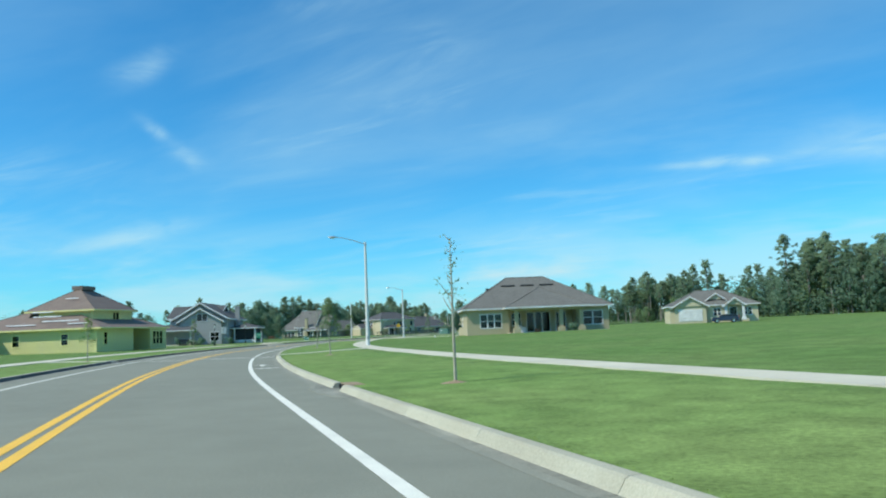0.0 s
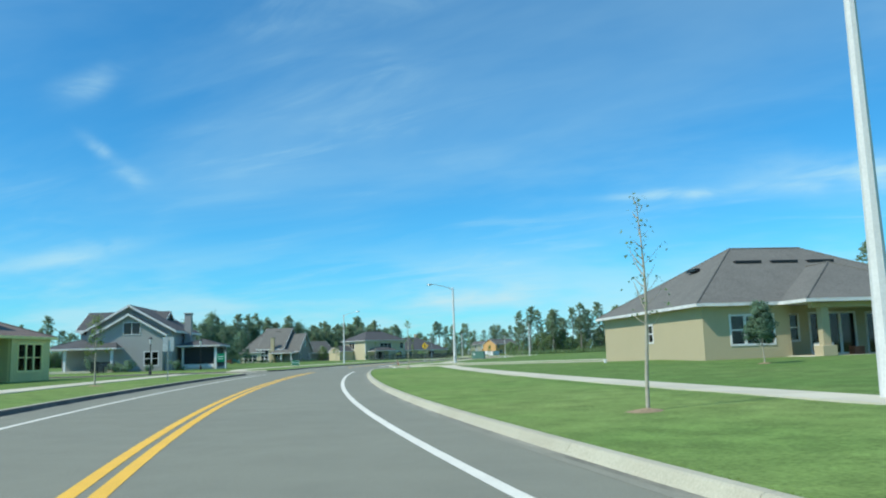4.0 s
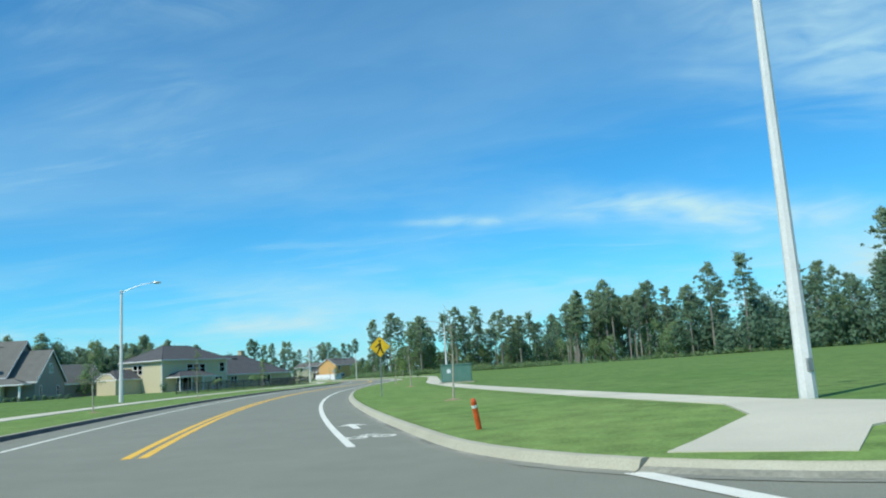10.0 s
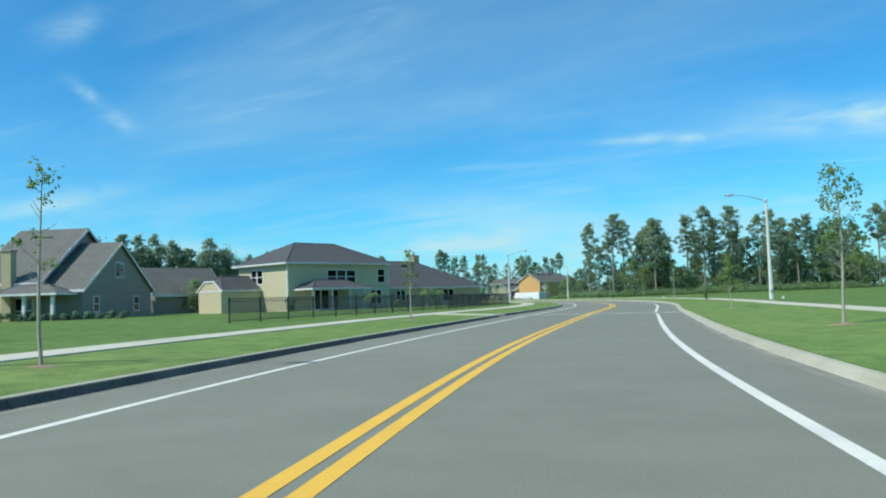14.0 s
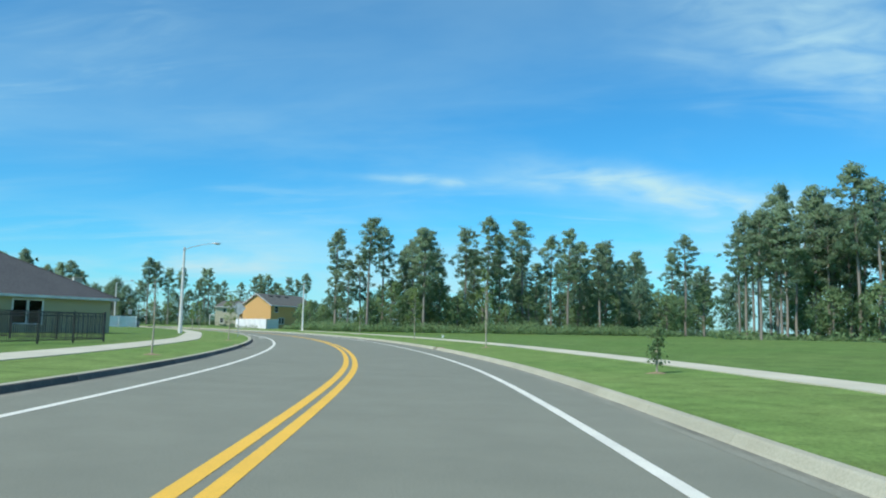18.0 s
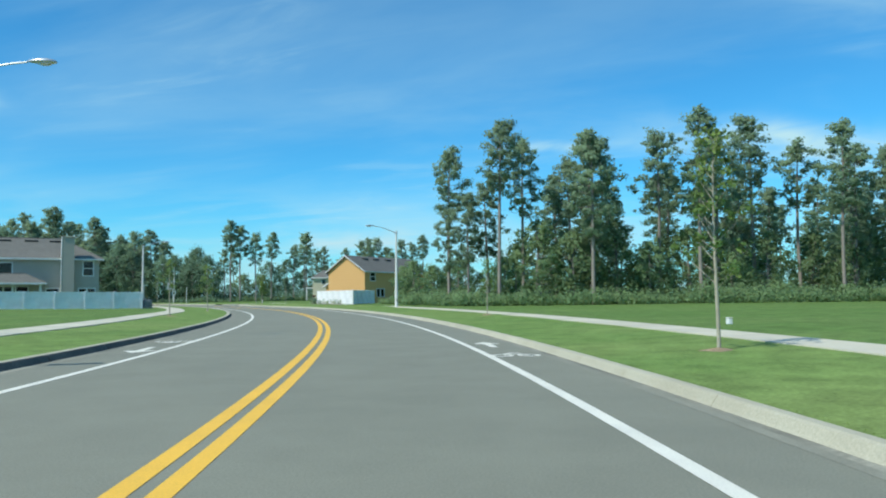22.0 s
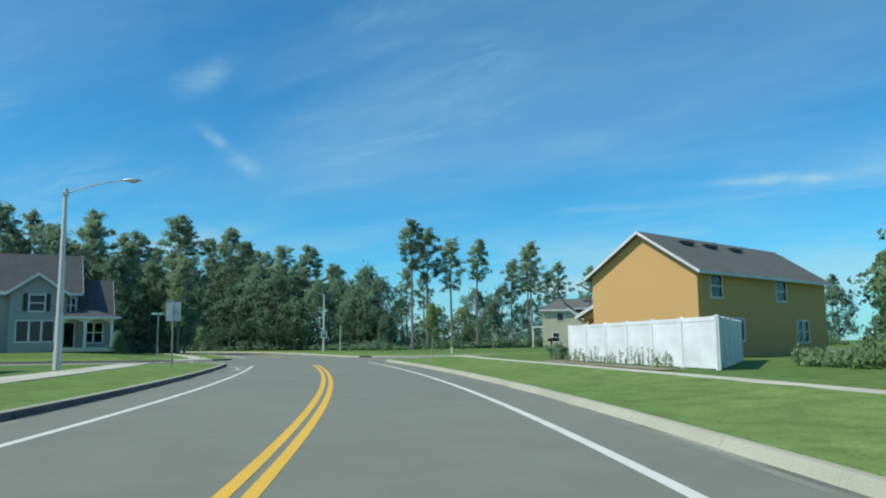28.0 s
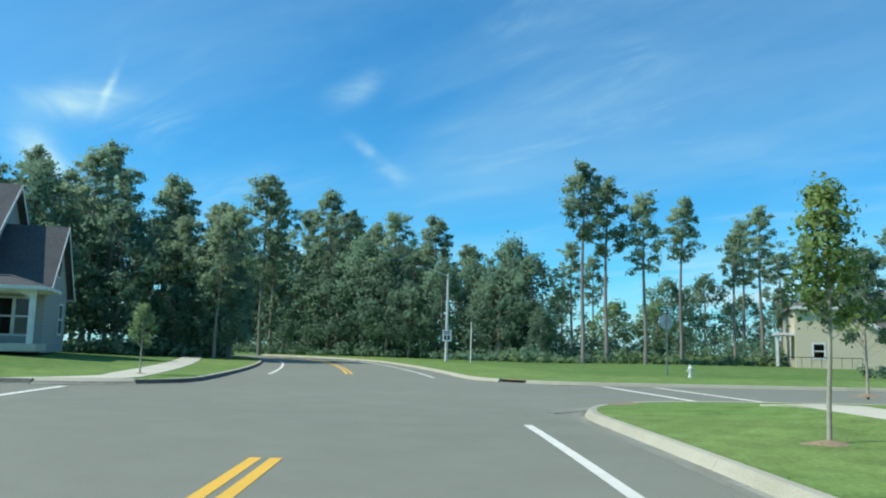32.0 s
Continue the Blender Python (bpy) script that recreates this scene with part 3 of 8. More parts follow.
def build_ground():
    from mathutils.geometry import delaunay_2d_cdt
    rng = random.Random(4)
    verts, faces = [], []
    for side, run in RUNS:
        edge = [Vector((p.x, p.y)) for p in run]
        # the outer edge, wide round the outside
        a, b = edge[0], edge[-1]
        def out_dir(i, j):
            return (edge[i] - edge[j]).normalized()
        # each run ends either out along a side street or at an end of the road
        ring = list(edge)
        far = []
        if (a - Vector(road_pt(S_MIN, side * KERB).xy)).length < 1:
            n = Vector((road_dir(S_MIN).y, -road_dir(S_MIN).x)) * side
            far.append(a + n * REACH)
        if (b - Vector(road_pt(S_MAX, side * KERB).xy)).length < 1:
            n = Vector((road_dir(S_MAX).y, -road_dir(S_MAX).x)) * side
            if side == 1:
                far.insert(0, b + n * REACH)
                far.append((far[0] + a) / 2 + Vector((40, 60)))
        ring += far
        n = len(ring)
        pts = list(ring)
        inner = []
        e = np.array([(p.x, p.y) for p in edge])
        lo, hi = np.array([p[:] for p in ring]).min(0), np.array([p[:] for p in ring]).max(0)
        for step, r0, r1 in ((2.5, 1.0, 11), (6.0, 11, 40), (18.0, 40, 600)):
            for gx in np.arange(lo[0], hi[0], step):
                for gy in np.arange(lo[1], hi[1], step):
                    q = (gx + rng.uniform(-0.3, 0.3) * step, gy + rng.uniform(-0.3, 0.3) * step)
                    m = ((e - q) ** 2).sum(1).min()
                    if r0 * r0 < m < r1 * r1:
                        inner.append(Vector(q))
        v, _, f, *_ = delaunay_2d_cdt(pts + inner, [], [list(range(n))], 1, 1e-4)
        base = len(verts)
        for p in v:
            verts.append((p.x, p.y, land_z(p.x, p.y)))
        faces += [[base + i for i in t] for t in f]
    # the plain beyond, out to the horizon
    base = len(verts)
    verts += [(-2600, -2600, -0.6), (2600, -2600, -0.6), (2600, 2600, -0.6), (-2600, 2600, -0.6)]
    faces.append([base, base + 1, base + 2, base + 3])
    me = mesh_of("ground", verts, faces, GRASS, True)
    bm = bmesh.new()
    bm.from_mesh(me)
    for f in bm.faces:
        if f.normal.z < 0:
            f.normal_flip()
    bm.to_mesh(me)
    bm.free()
    far = np.array([math.sqrt(float(((_kerb_xy - (v.co.x, v.co.y)) ** 2).sum(1).min())) for v in me.vertices], dtype=np.float32)
    me.attributes.new("from_kerb", "FLOAT", "POINT").data.foreach_set("value", far)
    tagged(new("ground", me), "mown green lawns and open grass field", "ground", kind="structure")


build_ground()


def strip(name, mat, s0, s1, d0, d1, z, step=1.5, skew=0.0):
    """A flat band along the road between two offsets."""
    n = max(1, int((s1 - s0) / step))
    verts, faces = [], []
    for k in range(n + 1):
        s = s0 + (s1 - s0) * k / n
        verts += [road_pt(s, d(s) if callable(d) else d, z) for d in (d0, d1)]
        if k:
            i = 2 * k
            faces.append((i - 2, i - 1, i + 1, i))
    return mesh_of(name, verts, faces, mat)


road = new("road", strip("road", ASPHALT, S_MIN, S_MAX, -KERB, KERB, 0.0))
tagged(road, "weathered grey asphalt road with two lanes and bicycle lanes", "road", kind="structure")
for st in STREETS:
    b1 = 290
    poly = [st.at(-st.half - st.r - 1, 3.2), st.at(st.half + st.r + 1, 3.2), st.at(st.half + st.r + 1, 5.6)]
    edge_f, edge_n = corner(st, False), corner(st, True)
    poly += [p for p in edge_f if (p - st.o).dot(st.n) < b1] + [p for p in edge_n[::-1] if (p - st.o).dot(st.n) < b1]
    poly.append(st.at(-st.half - st.r - 1, 5.6))
    me = mesh_of("side_street", [(p.x, p.y, -0.004) for p in poly], [list(range(len(poly)))], ASPHALT)
    tagged(new("side_street", me), "grey asphalt side street joining the road", "road", kind="structure")


# ---------------------------------------------------------------- kerbs
INLETS = [(side, road_pt(s, side * KERB), road_turn(s) + (0 if side > 0 else 180)) for side, s in ((1, 16.6), (1, 267.6), (-1, 266.8))]
for near in (True, False):
    c = corner(RIGHT_2, near)
    t = (c[7] - c[5]) * (1 if near else -1)
    INLETS.append((1, c[6], math.degrees(math.atan2(-t.x, t.y))))


RAMPS = [(road_pt(48.25, KERB), 0.8), (road_pt(51.0, -KERB), 0.9), (road_pt(222.0, -KERB), 1.1)]
RAMPS += [(Vector((18.4, 77.8, 0)), 1.15), (Vector((22.4, 66.1, 0)), 0.85)]
for st, sgn, r in ((LEFT_1, 1, 2.0), (LEFT_1, -1, 2.0), (LEFT_2, 1, 2.0), (LEFT_2, -1, 2.0)):
    RAMPS.append((st.at(sgn * (st.half + 0.5), KERB + 3.2), r))


def near_inlet(side, p):
    return any(sd == side and (p - q).length < 0.5 for sd, q, _ in INLETS)


def near_ramp(p):
    return any((p - q).length < r for q, r in RAMPS)


def lowered(profile):
    """The kerb's profile where it is dropped into a ramp."""
    return [(o, z if o < 0 and z < 0.05 else 0.004 + 0.118 * max(0.0, 0.225 - o) / 0.245) for o, z in profile]


def sweep(name, runs, profile, mat, cut, span=2.0):
    """Kerb stones: a profile of (inset towards the road, height) swept along the runs in separate lengths."""
    verts, faces = [], []
    for side, run in runs:
        flat = [Vector((p.x, p.y, 0)) for p in run]
        nrm = []
        for i in range(len(flat)):
            t = (flat[min(i + 1, len(flat) - 1)] - flat[max(i - 1, 0)]).normalized()
            nrm.append(Vector((-t.y, t.x, 0)) * side)
        last, travelled = None, 0.0
        for i in range(len(flat) - 1):
            if cut and near_inlet(side, (flat[i] + flat[i + 1]) / 2):
                if last is not None:
                    faces.append(tuple(last + k for k in range(len(profile))))
                last = None
                continue
            travelled += (flat[i + 1] - flat[i]).length
            if travelled > 3.0 or (i and near_ramp((flat[i] + flat[i + 1]) / 2) != near_ramp((flat[i - 1] + flat[i]) / 2)):
                if last is not None:
                    faces.append(tuple(last + k for k in range(len(profile))))
                last, travelled = None, 0.0
            ring = []
            for j in (i, i + 1):
                if j == i and last is not None:
                    ring.append(last)
                    continue
                g = 0.008 * (1 if j == i else 0)
                t = (flat[i + 1] - flat[i]).normalized() * g
                base = len(verts)
                low = near_ramp((flat[i] + flat[i + 1]) / 2)
                verts.extend([flat[j] + nrm[j] * o + Vector((0, 0, z)) + t for o, z in (lowered(profile) if low else profile)])
                ring.append(base)
            m = len(profile)
            if last is None:
                faces.append(tuple(ring[0] + k for k in range(m)))
            for k in range(m - 1):
                f = (ring[0] + k, ring[0] + k + 1, ring[1] + k + 1, ring[1] + k)
                faces.append(f if side > 0 else f[::-1])
            last = ring[1]
    return mesh_of(name, verts, faces, mat)


EAST, WEST = [r for r in RUNS if r[0] > 0], [r for r in RUNS if r[0] < 0]
TOP, FACE = [(-0.02, 0.0), (-0.02, 0.12), (0.02, 0.13), (0.12, 0.128)], [(0.12, 0.128), (0.15, 0.112), (0.20, 0.03), (0.225, 0.008)]
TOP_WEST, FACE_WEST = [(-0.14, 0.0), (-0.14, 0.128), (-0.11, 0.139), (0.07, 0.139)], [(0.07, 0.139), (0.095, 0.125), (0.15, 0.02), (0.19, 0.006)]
tagged(new("kerb", sweep("kerb", EAST, TOP + FACE[1:], CONCRETE, True)), "pale concrete kerb edging the road", "kerb", kind="structure")
tagged(new("kerb", sweep("kerb", WEST, TOP_WEST, CONCRETE, True)), "pale concrete kerb top edging the road", "kerb", kind="structure")
# the sunless face gets its darkness from the material, not from light
tagged(new("kerb", sweep("kerb", WEST, FACE_WEST, KERB_SHADE, True)), "west kerb face coloured dark for its shade", "kerb", kind="structure")
gutter = new("gutter", sweep("gutter", RUNS, [(0.32, 0.0055), (0.40, 0.0045), (0.45, 0.0022)], PATCH, False))
tagged(new("gutter", sweep("gutter", RUNS, [(0.125, 0.010), (0.235, 0.007), (0.325, 0.0058)], DIRT, False)), "dirty joint at the foot of the kerb", "gutter", kind="structure")
tagged(gutter, "stained concrete gutter beside the kerb", "gutter", kind="structure")


def inlet(spot, turn):
    """A storm drain: a slab over a mouth blocked in near-black for shade, with a stained apron before it."""
    t = thing("storm_drain", pose(*spot, 0, 0, turn), "low dark kerb inlet with a stained concrete apron", "storm drain", "kerb inlets")
    part("hood", box(-0.03, 0.34, -0.56, 0.56, 0.100, 0.128, 0.01), SOIL, t, "earth-covered slab over the mouth")
    # solid block; the darkness of the opening is painted on it
    part("mouth", box(0.0, 0.28, -0.48, 0.48, -0.10, 0.100), MOUTH_SHADE, t, "near-black block standing in for the mouth's shade")
    for y in (-0.52, 0.48):
        part("cheek", box(-0.06, 0.28, y, y + 0.04, -0.05, 0.100), DARK_IRON, t)
    flare = [(-0.10, -2.6), (-0.10, 2.6), (-0.34, 2.3), (-0.58, 0.75), (-0.58, -0.75), (-0.34, -2.3)]
    part("apron", prism(flare, -0.03, 0.0115), DIRT, t, "apron stained dark by run-off")
    rim = [(-0.34, -2.3), (-0.58, -0.75), (-0.58, 0.75), (-0.34, 2.3)]
    part("apron_edge", prism(rim + [(x - 0.12, y) for x, y in rim[::-1]], -0.03, 0.0105), PATCH, t, "worn concrete edge")


for _, spot, turn in INLETS:
    inlet(spot, turn)


# ---------------------------------------------------------------- pavements
def slab_walk(name, label, s0, s1, d0, d1, lift=0.02, bend=None):
    """Pavement slabs 1.5 m long with open joints; d0 and d1 may be functions of s."""
    verts, faces = [], []
    n = int(abs(s1 - s0) / 1.52)
    for k in range(n):
        a, b = s0 + (s1 - s0) * k / n, s0 + (s1 - s0) * (k + 1) / n - 0.015
        quad = []
        for s in (a, b):
            for f in (d0, d1):
                d = f(s) if callable(f) else f
                p = road_pt(s, d)
                quad.append(Vector((p.x, p.y, land_z(p.x, p.y) + lift)))
        i = len(verts)
        verts += [quad[0], quad[1], quad[3], quad[2]] + [q - Vector((0, 0, 0.14)) for q in (quad[0], quad[1], quad[3], quad[2])]
        faces += [(i, i + 1, i + 2, i + 3), (i, i + 4, i + 5, i + 1), (i + 1, i + 5, i + 6, i + 2), (i + 2, i + 6, i + 7, i + 3), (i + 3, i + 7, i + 4, i)]
    ob = new(name, mesh_of(name, verts, faces, WALKWAY))
    return tagged(ob, label, "pavement", kind="structure")


def ramp(name, corners):
    """A concrete ramp or apron over the lawn from outline corners (x, y, low); low corners lie at the gutter."""
    from mathutils.geometry import delaunay_2d_cdt
    mid = sum((Vector(c[:2]) for c in corners), Vector((0, 0))) / len(corners)
    def inward(c):
        p = Vector(c[:2])
        return p + (mid - p).normalized() * 0.20 if c[2] else p
    edge = []
    for c, d in zip(corners, corners[1:] + corners[:1]):
        p, q = inward(c), inward(d)
        n = max(1, int((q - p).length / 0.8))
        edge += [p.lerp(q, k / n) for k in range(n)]
    xs, ys = [p.x for p in edge], [p.y for p in edge]
    inner = [Vector((x, y)) for x in np.arange(min(xs) + 0.3, max(xs), 0.7) for y in np.arange(min(ys) + 0.3, max(ys), 0.7)]
    v, _, f, *_ = delaunay_2d_cdt(edge + inner, [], [list(range(len(edge)))], 1, 1e-4)
    def lift(p):
        return (p.x, p.y, land_z(p.x, p.y) + 0.022)
    vs = [lift(p) for p in v]
    top = len(vs)
    vs += [(x, y, z - 0.2) for x, y, z in vs]
    fs = [list(t) for t in f]
    count = collections.Counter(tuple(sorted(e)) for t in f for e in zip(t, list(t[1:]) + [t[0]]))
    for t in f:
        for i, j in zip(t, list(t[1:]) + [t[0]]):
            if count[tuple(sorted((i, j)))] == 1:
                fs.append((i, i + top, j + top, j))
    ob = new(name, mesh_of(name, vs, fs, WALKWAY))
    return tagged(ob, "pale concrete kerb ramp", "pavement", kind="structure")


WALK_LABEL = "pale concrete pavement between strips of lawn"


def right_in(s):
    return np.interp(s, [-60, 20, 130, 160, 210, 238, 247, 257, 268, 300, 345, 365, 390], [10.4, 10.5, 10.3, 10.5, 10.3, 9.4, 9.15, 8.95, 9.1, 9.1, 9.5, 9.0, 8.9])


def left_in(s):
    return -np.interp(s, [-60, 90, 160, 215, 245, 275, 290, 320, 335, 375], [8.8, 8.9, 8.9, 9.4, 8.1, 7.9, 8.6, 8.7, 8.2, 8.8])


slab_walk("pavement", WALK_LABEL, S_MIN, 117.5, right_in, lambda s: right_in(s) + 1.28)
slab_walk("pavement", WALK_LABEL, 140.0, 394.0, right_in, lambda s: right_in(s) + 1.28)
slab_walk("pavement", WALK_LABEL, S_MIN, 116.5, left_in, lambda s: left_in(s) - 1.35)
slab_walk("pavement", WALK_LABEL, 130.5, 388.0, left_in, lambda s: left_in(s) - 1.35)
slab_walk("pavement", WALK_LABEL, 403.5, 440.0, lambda s: -np.interp(s, [403.5, 440], [6.6, 9.5]), lambda s: -np.interp(s, [403.5, 440], [7.9, 10.8]))


def grass_lip(s0, s1, inner, high):
    """Uncut grass standing over the near edge of the pavement."""
    verts, faces = [], []
    n = int((s1 - s0) / 0.9)
    for k in range(n + 1):
        s = s0 + (s1 - s0) * k / n
        top = high * min(1.0, k / 6, (n - k) / 6) * (1 + 0.35 * noise.noise((s * 0.9, 0, 7)))
        for off, z in ((-1.2, -0.01), (-0.35, top * 0.75), (0.02, top), (0.12, 0.021)):
            p = road_pt(s, inner(s) + off)
            verts.append((p.x, p.y, land_z(p.x, p.y) + z))
        if k:
            i = 4 * k
            faces += [(i + j - 4, i + j - 3, i + j + 1, i + j) for j in range(3)]
    tagged(new("grass_edge", mesh_of("grass_edge", verts, faces, GRASS)), "longer grass edging the pavement", "grass", kind="structure")


grass_lip(340.0, 393.5, right_in, 0.085)


def rp(s, d, low=False):
    p = road_pt(s, d)
    return (p.x, p.y, low)


def street_pt(st, a, b, low=False):
    p = st.at(a, b)
    return (p.x, p.y, low)


ramp("kerb_ramp", [rp(47.6, 4.86, True), rp(48.9, 4.86, True), rp(50.5, right_in(50)), rp(49.1, right_in(50))])
ramp("kerb_ramp", [rp(50.2, -4.86, True), rp(51.8, -4.86, True), rp(52.2, left_in(50)), rp(50.6, left_in(50))])
ramp("kerb_ramp", [rp(221.0, -4.86, True), rp(223.0, -4.86, True), rp(224.4, left_in(222)), rp(222.6, left_in(222))])
ramp("kerb_ramp", [(17.4, 78.3, True), (19.2, 77.5, True), (20.3, 79.6, False), (21.6, 80.4, False), (23.8, 79.3, False), (24.0, 80.6, False), (22.0, 83.0, False), rp(140.0, right_in(140) + 1.28), rp(140.0, right_in(140)), (19.5, 81.8, False)])
ramp("kerb_ramp", [(22.1, 65.5, True), (22.65, 66.6, True), (24.6, 66.3, False), (27.6, 65.4, False), rp(117.5, right_in(117) + 1.28), rp(117.5, right_in(117)), (24.0, 65.3, False)])
ramp("kerb_ramp", [street_pt(LEFT_1, LEFT_1.half - 0.12, 9.6, True), street_pt(LEFT_1, LEFT_1.half + 0.7, 6.9, True), rp(130.5, left_in(131)), rp(130.5, left_in(131) - 1.35)])
ramp("kerb_ramp", [street_pt(LEFT_1, -LEFT_1.half + 0.12, 9.6, True), street_pt(LEFT_1, -LEFT_1.half - 0.7, 6.9, True), rp(116.5, left_in(116)), rp(116.5, left_in(116) - 1.35)])
ramp("kerb_ramp", [street_pt(LEFT_2, LEFT_2.half - 0.12, 10.2, True), street_pt(LEFT_2, LEFT_2.half + 0.4, 7.2, True), rp(403.5, -6.6), rp(403.5, -7.9)])
ramp("kerb_ramp", [street_pt(LEFT_2, -LEFT_2.half + 0.12, 10.2, True), street_pt(LEFT_2, -LEFT_2.half - 0.4, 7.4, True), rp(388.0, left_in(386)), rp(388.0, left_in(386) - 1.35)])
# the pavement that turns off along the first side street
ramp("pavement", [(23.85, 79.3, False), (60.0, 86.0, False), (60.0, 87.3, False), (24.05, 80.6, False)])
tagged(bpy.data.objects["pavement"], WALK_LABEL, "pavement", kind="structure")


# ---------------------------------------------------------------- road markings
def marking(me, label, group):
    return tagged(new(me.name, me), label, "road marking", group, "structure")


def centre(d, off):
    """The two yellow lines draw slightly closer along the last stretch."""
    return lambda s: -0.06 + (d + 0.06 + off) * float(np.interp(s, [325, 350], [1.0, 0.82]))


for d in (-0.21, 0.07):
    for s0, s1 in ((S_MIN, 117.7), (141.2, 386.8), (414.0, 470.0)):
        marking(strip("yellow_line", YELLOW_LINE, s0, s1, centre(d, -0.084), centre(d, 0.084), 0.004), "solid yellow centre line painted on asphalt", "double centre line")
EDGE = 3.52


for side, gaps in ((1, ((S_MIN, 48.0), (50.3, 115.5), (140.1, 219.6), (222.9, 391.2), (411.5, 470))), (-1, ((S_MIN, 50.6), (53.2, 115.2), (135.0, 221.6), (224.9, 386.6), (412.0, 470)))):
    for s0, s1 in gaps:
        marking(strip("edge_line", WHITE_LINE, s0, s1, side * EDGE - 0.076, side * EDGE + 0.076, 0.004), "solid white line between lane and bicycle lane", "edge lines")


def bar(name, p, q, width, label, group):
    p, q = Vector(p), Vector(q)
    t = (q - p).normalized()
    n = Vector((-t.y, t.x, 0)) * width / 2
    up = Vector((0, 0, 0.005))
    return marking(mesh_of(name, [p - n + up, q - n + up, q + n + up, p + n + up], [(0, 1, 2, 3)], WHITE_LINE), label, group)


for s in (48.35, 50.45):
    bar("crosswalk_line", road_pt(s + 1.6, -4.7), road_pt(s - 0.95, 4.7), 0.2, "white crosswalk line across the road", "crosswalk lines")
for s in (220.9, 223.0):
    bar("crosswalk_line", road_pt(s + 2.0, -4.7), road_pt(s - 0.1, 4.7), 0.2, "white crosswalk line across the road", "crosswalk lines")
bar("crosswalk_line", (17.1, 77.9, 0), (21.97, 65.85, 0), 0.26, "white crosswalk line across the side street", "crosswalk lines")
bar("crosswalk_line", (19.9, 76.5, 0), (23.06, 68.1, 0), 0.26, "white crosswalk line across the side street", "crosswalk lines")
bar("stop_line", (21.5, 76.2, 0), (23.3, 73.1, 0), 0.45, "white stop line on the side street", "stop lines")
for b in (7.4, 9.4):
    bar("crosswalk_line", RIGHT_2.at(-4.4, b + 2.0), RIGHT_2.at(4.6, b + 1.8), 0.26, "white crosswalk line across the side street", "crosswalk lines")
    bar("crosswalk_line", LEFT_2.at(-4.1, b - 0.2), LEFT_2.at(4.1, b + 0.3), 0.26, "white crosswalk line across the side street", "crosswalk lines")
    bar("crosswalk_line", LEFT_1.at(-4.6, b - 0.6), LEFT_1.at(4.6, b - 0.4), 0.26, "white crosswalk line across the side street", "crosswalk lines")


def bike_sign(s, side):
    """An arrow and a bicycle painted in the bicycle lane."""
    m = pose(*road_pt(s, side * 4.05), 0, 0, road_turn(s) + (0 if side > 0 else 180))
    t = thing("bicycle_lane_mark", m, "white painted arrow and bicycle in the bicycle lane", "road marking", "bicycle lane marks")
    z = 0.005
    v = [(-0.09, 2.9), (0.09, 2.9), (0.09, 4.1), (0.36, 4.1), (0.0, 4.8), (-0.36, 4.1), (-0.09, 4.1)]
    piece("arrow", mesh_of("arrow", [(x, y, z) for x, y in v], [list(range(7))], WHITE_LINE), t)
    for x in (-0.27, 0.27):
        vs, fs = [], []
        for k in range(17):
            a = k * math.tau / 16
            for r in (0.15, 0.24):
                vs.append((x + r * math.cos(a), 0.4 + 1.25 * r * math.sin(a), z))
            if k:
                i = 2 * k
                fs.append((i - 2, i - 1, i + 1, i))
        piece("wheel", mesh_of("wheel", vs, fs, WHITE_LINE), t)
    v = [(-0.27, 0.38), (-0.05, 0.75), (0.18, 0.72), (0.3, 0.42), (0.24, 0.38), (0.12, 0.62), (-0.02, 0.65), (-0.2, 0.36)]
    piece("bicycle_frame", mesh_of("bicycle_frame", [(x, y, z + 0.001) for x, y in v], [list(range(8))], WHITE_LINE), t)
    v = [(-0.20, 0.78), (0.0, 1.1), (0.26, 0.95), (0.22, 0.86), (0.02, 0.92), (-0.1, 0.76)]
    piece("saddle_bar", mesh_of("saddle_bar", [(x, y, z + 0.002) for x, y in v], [list(range(6))], WHITE_LINE), t)


for s, side in ((30.5, 1), (141.6, 1), (288.3, 1), (296.0, -1), (384.6, -1)):
    bike_sign(s, side)


def manhole(s, d, r=0.38):
    t = thing("manhole_cover", pose(*road_pt(s, d), 0, 0, road_turn(s)), "dark cast-iron manhole cover set in the asphalt", "manhole cover", "manhole covers")
    bm = bmesh.new()
    add_tube(bm, [(0, 0, -0.05), (0, 0, 0.006)], [r, r], 20)
    part("lid", bm, DARK_IRON, t)
    bm = bmesh.new()
    ring = [[bm.verts.new((q * math.cos(k * math.tau / 20), q * math.sin(k * math.tau / 20), 0.007)) for k in range(20)] for q in (r + 0.01, r + 0.09)]
    for k in range(20):
        bm.faces.new((ring[0][k], ring[0][(k + 1) % 20], ring[1][(k + 1) % 20], ring[1][k]))
    part("rim", bm, PATCH, t, "pale concrete rim")


manhole(128.1, -0.18)

# ---------------------------------------------------------------- street furniture
def on_land(x, y, turn=0.0, sink=0.0):
    return pose(x, y, land_z(x, y) - sink, 0, 0, turn)


def beside(s, d, turn=0.0, sink=0.0):
    p = road_pt(s, d)
    return on_land(p.x, p.y, road_turn(s) + turn, sink)


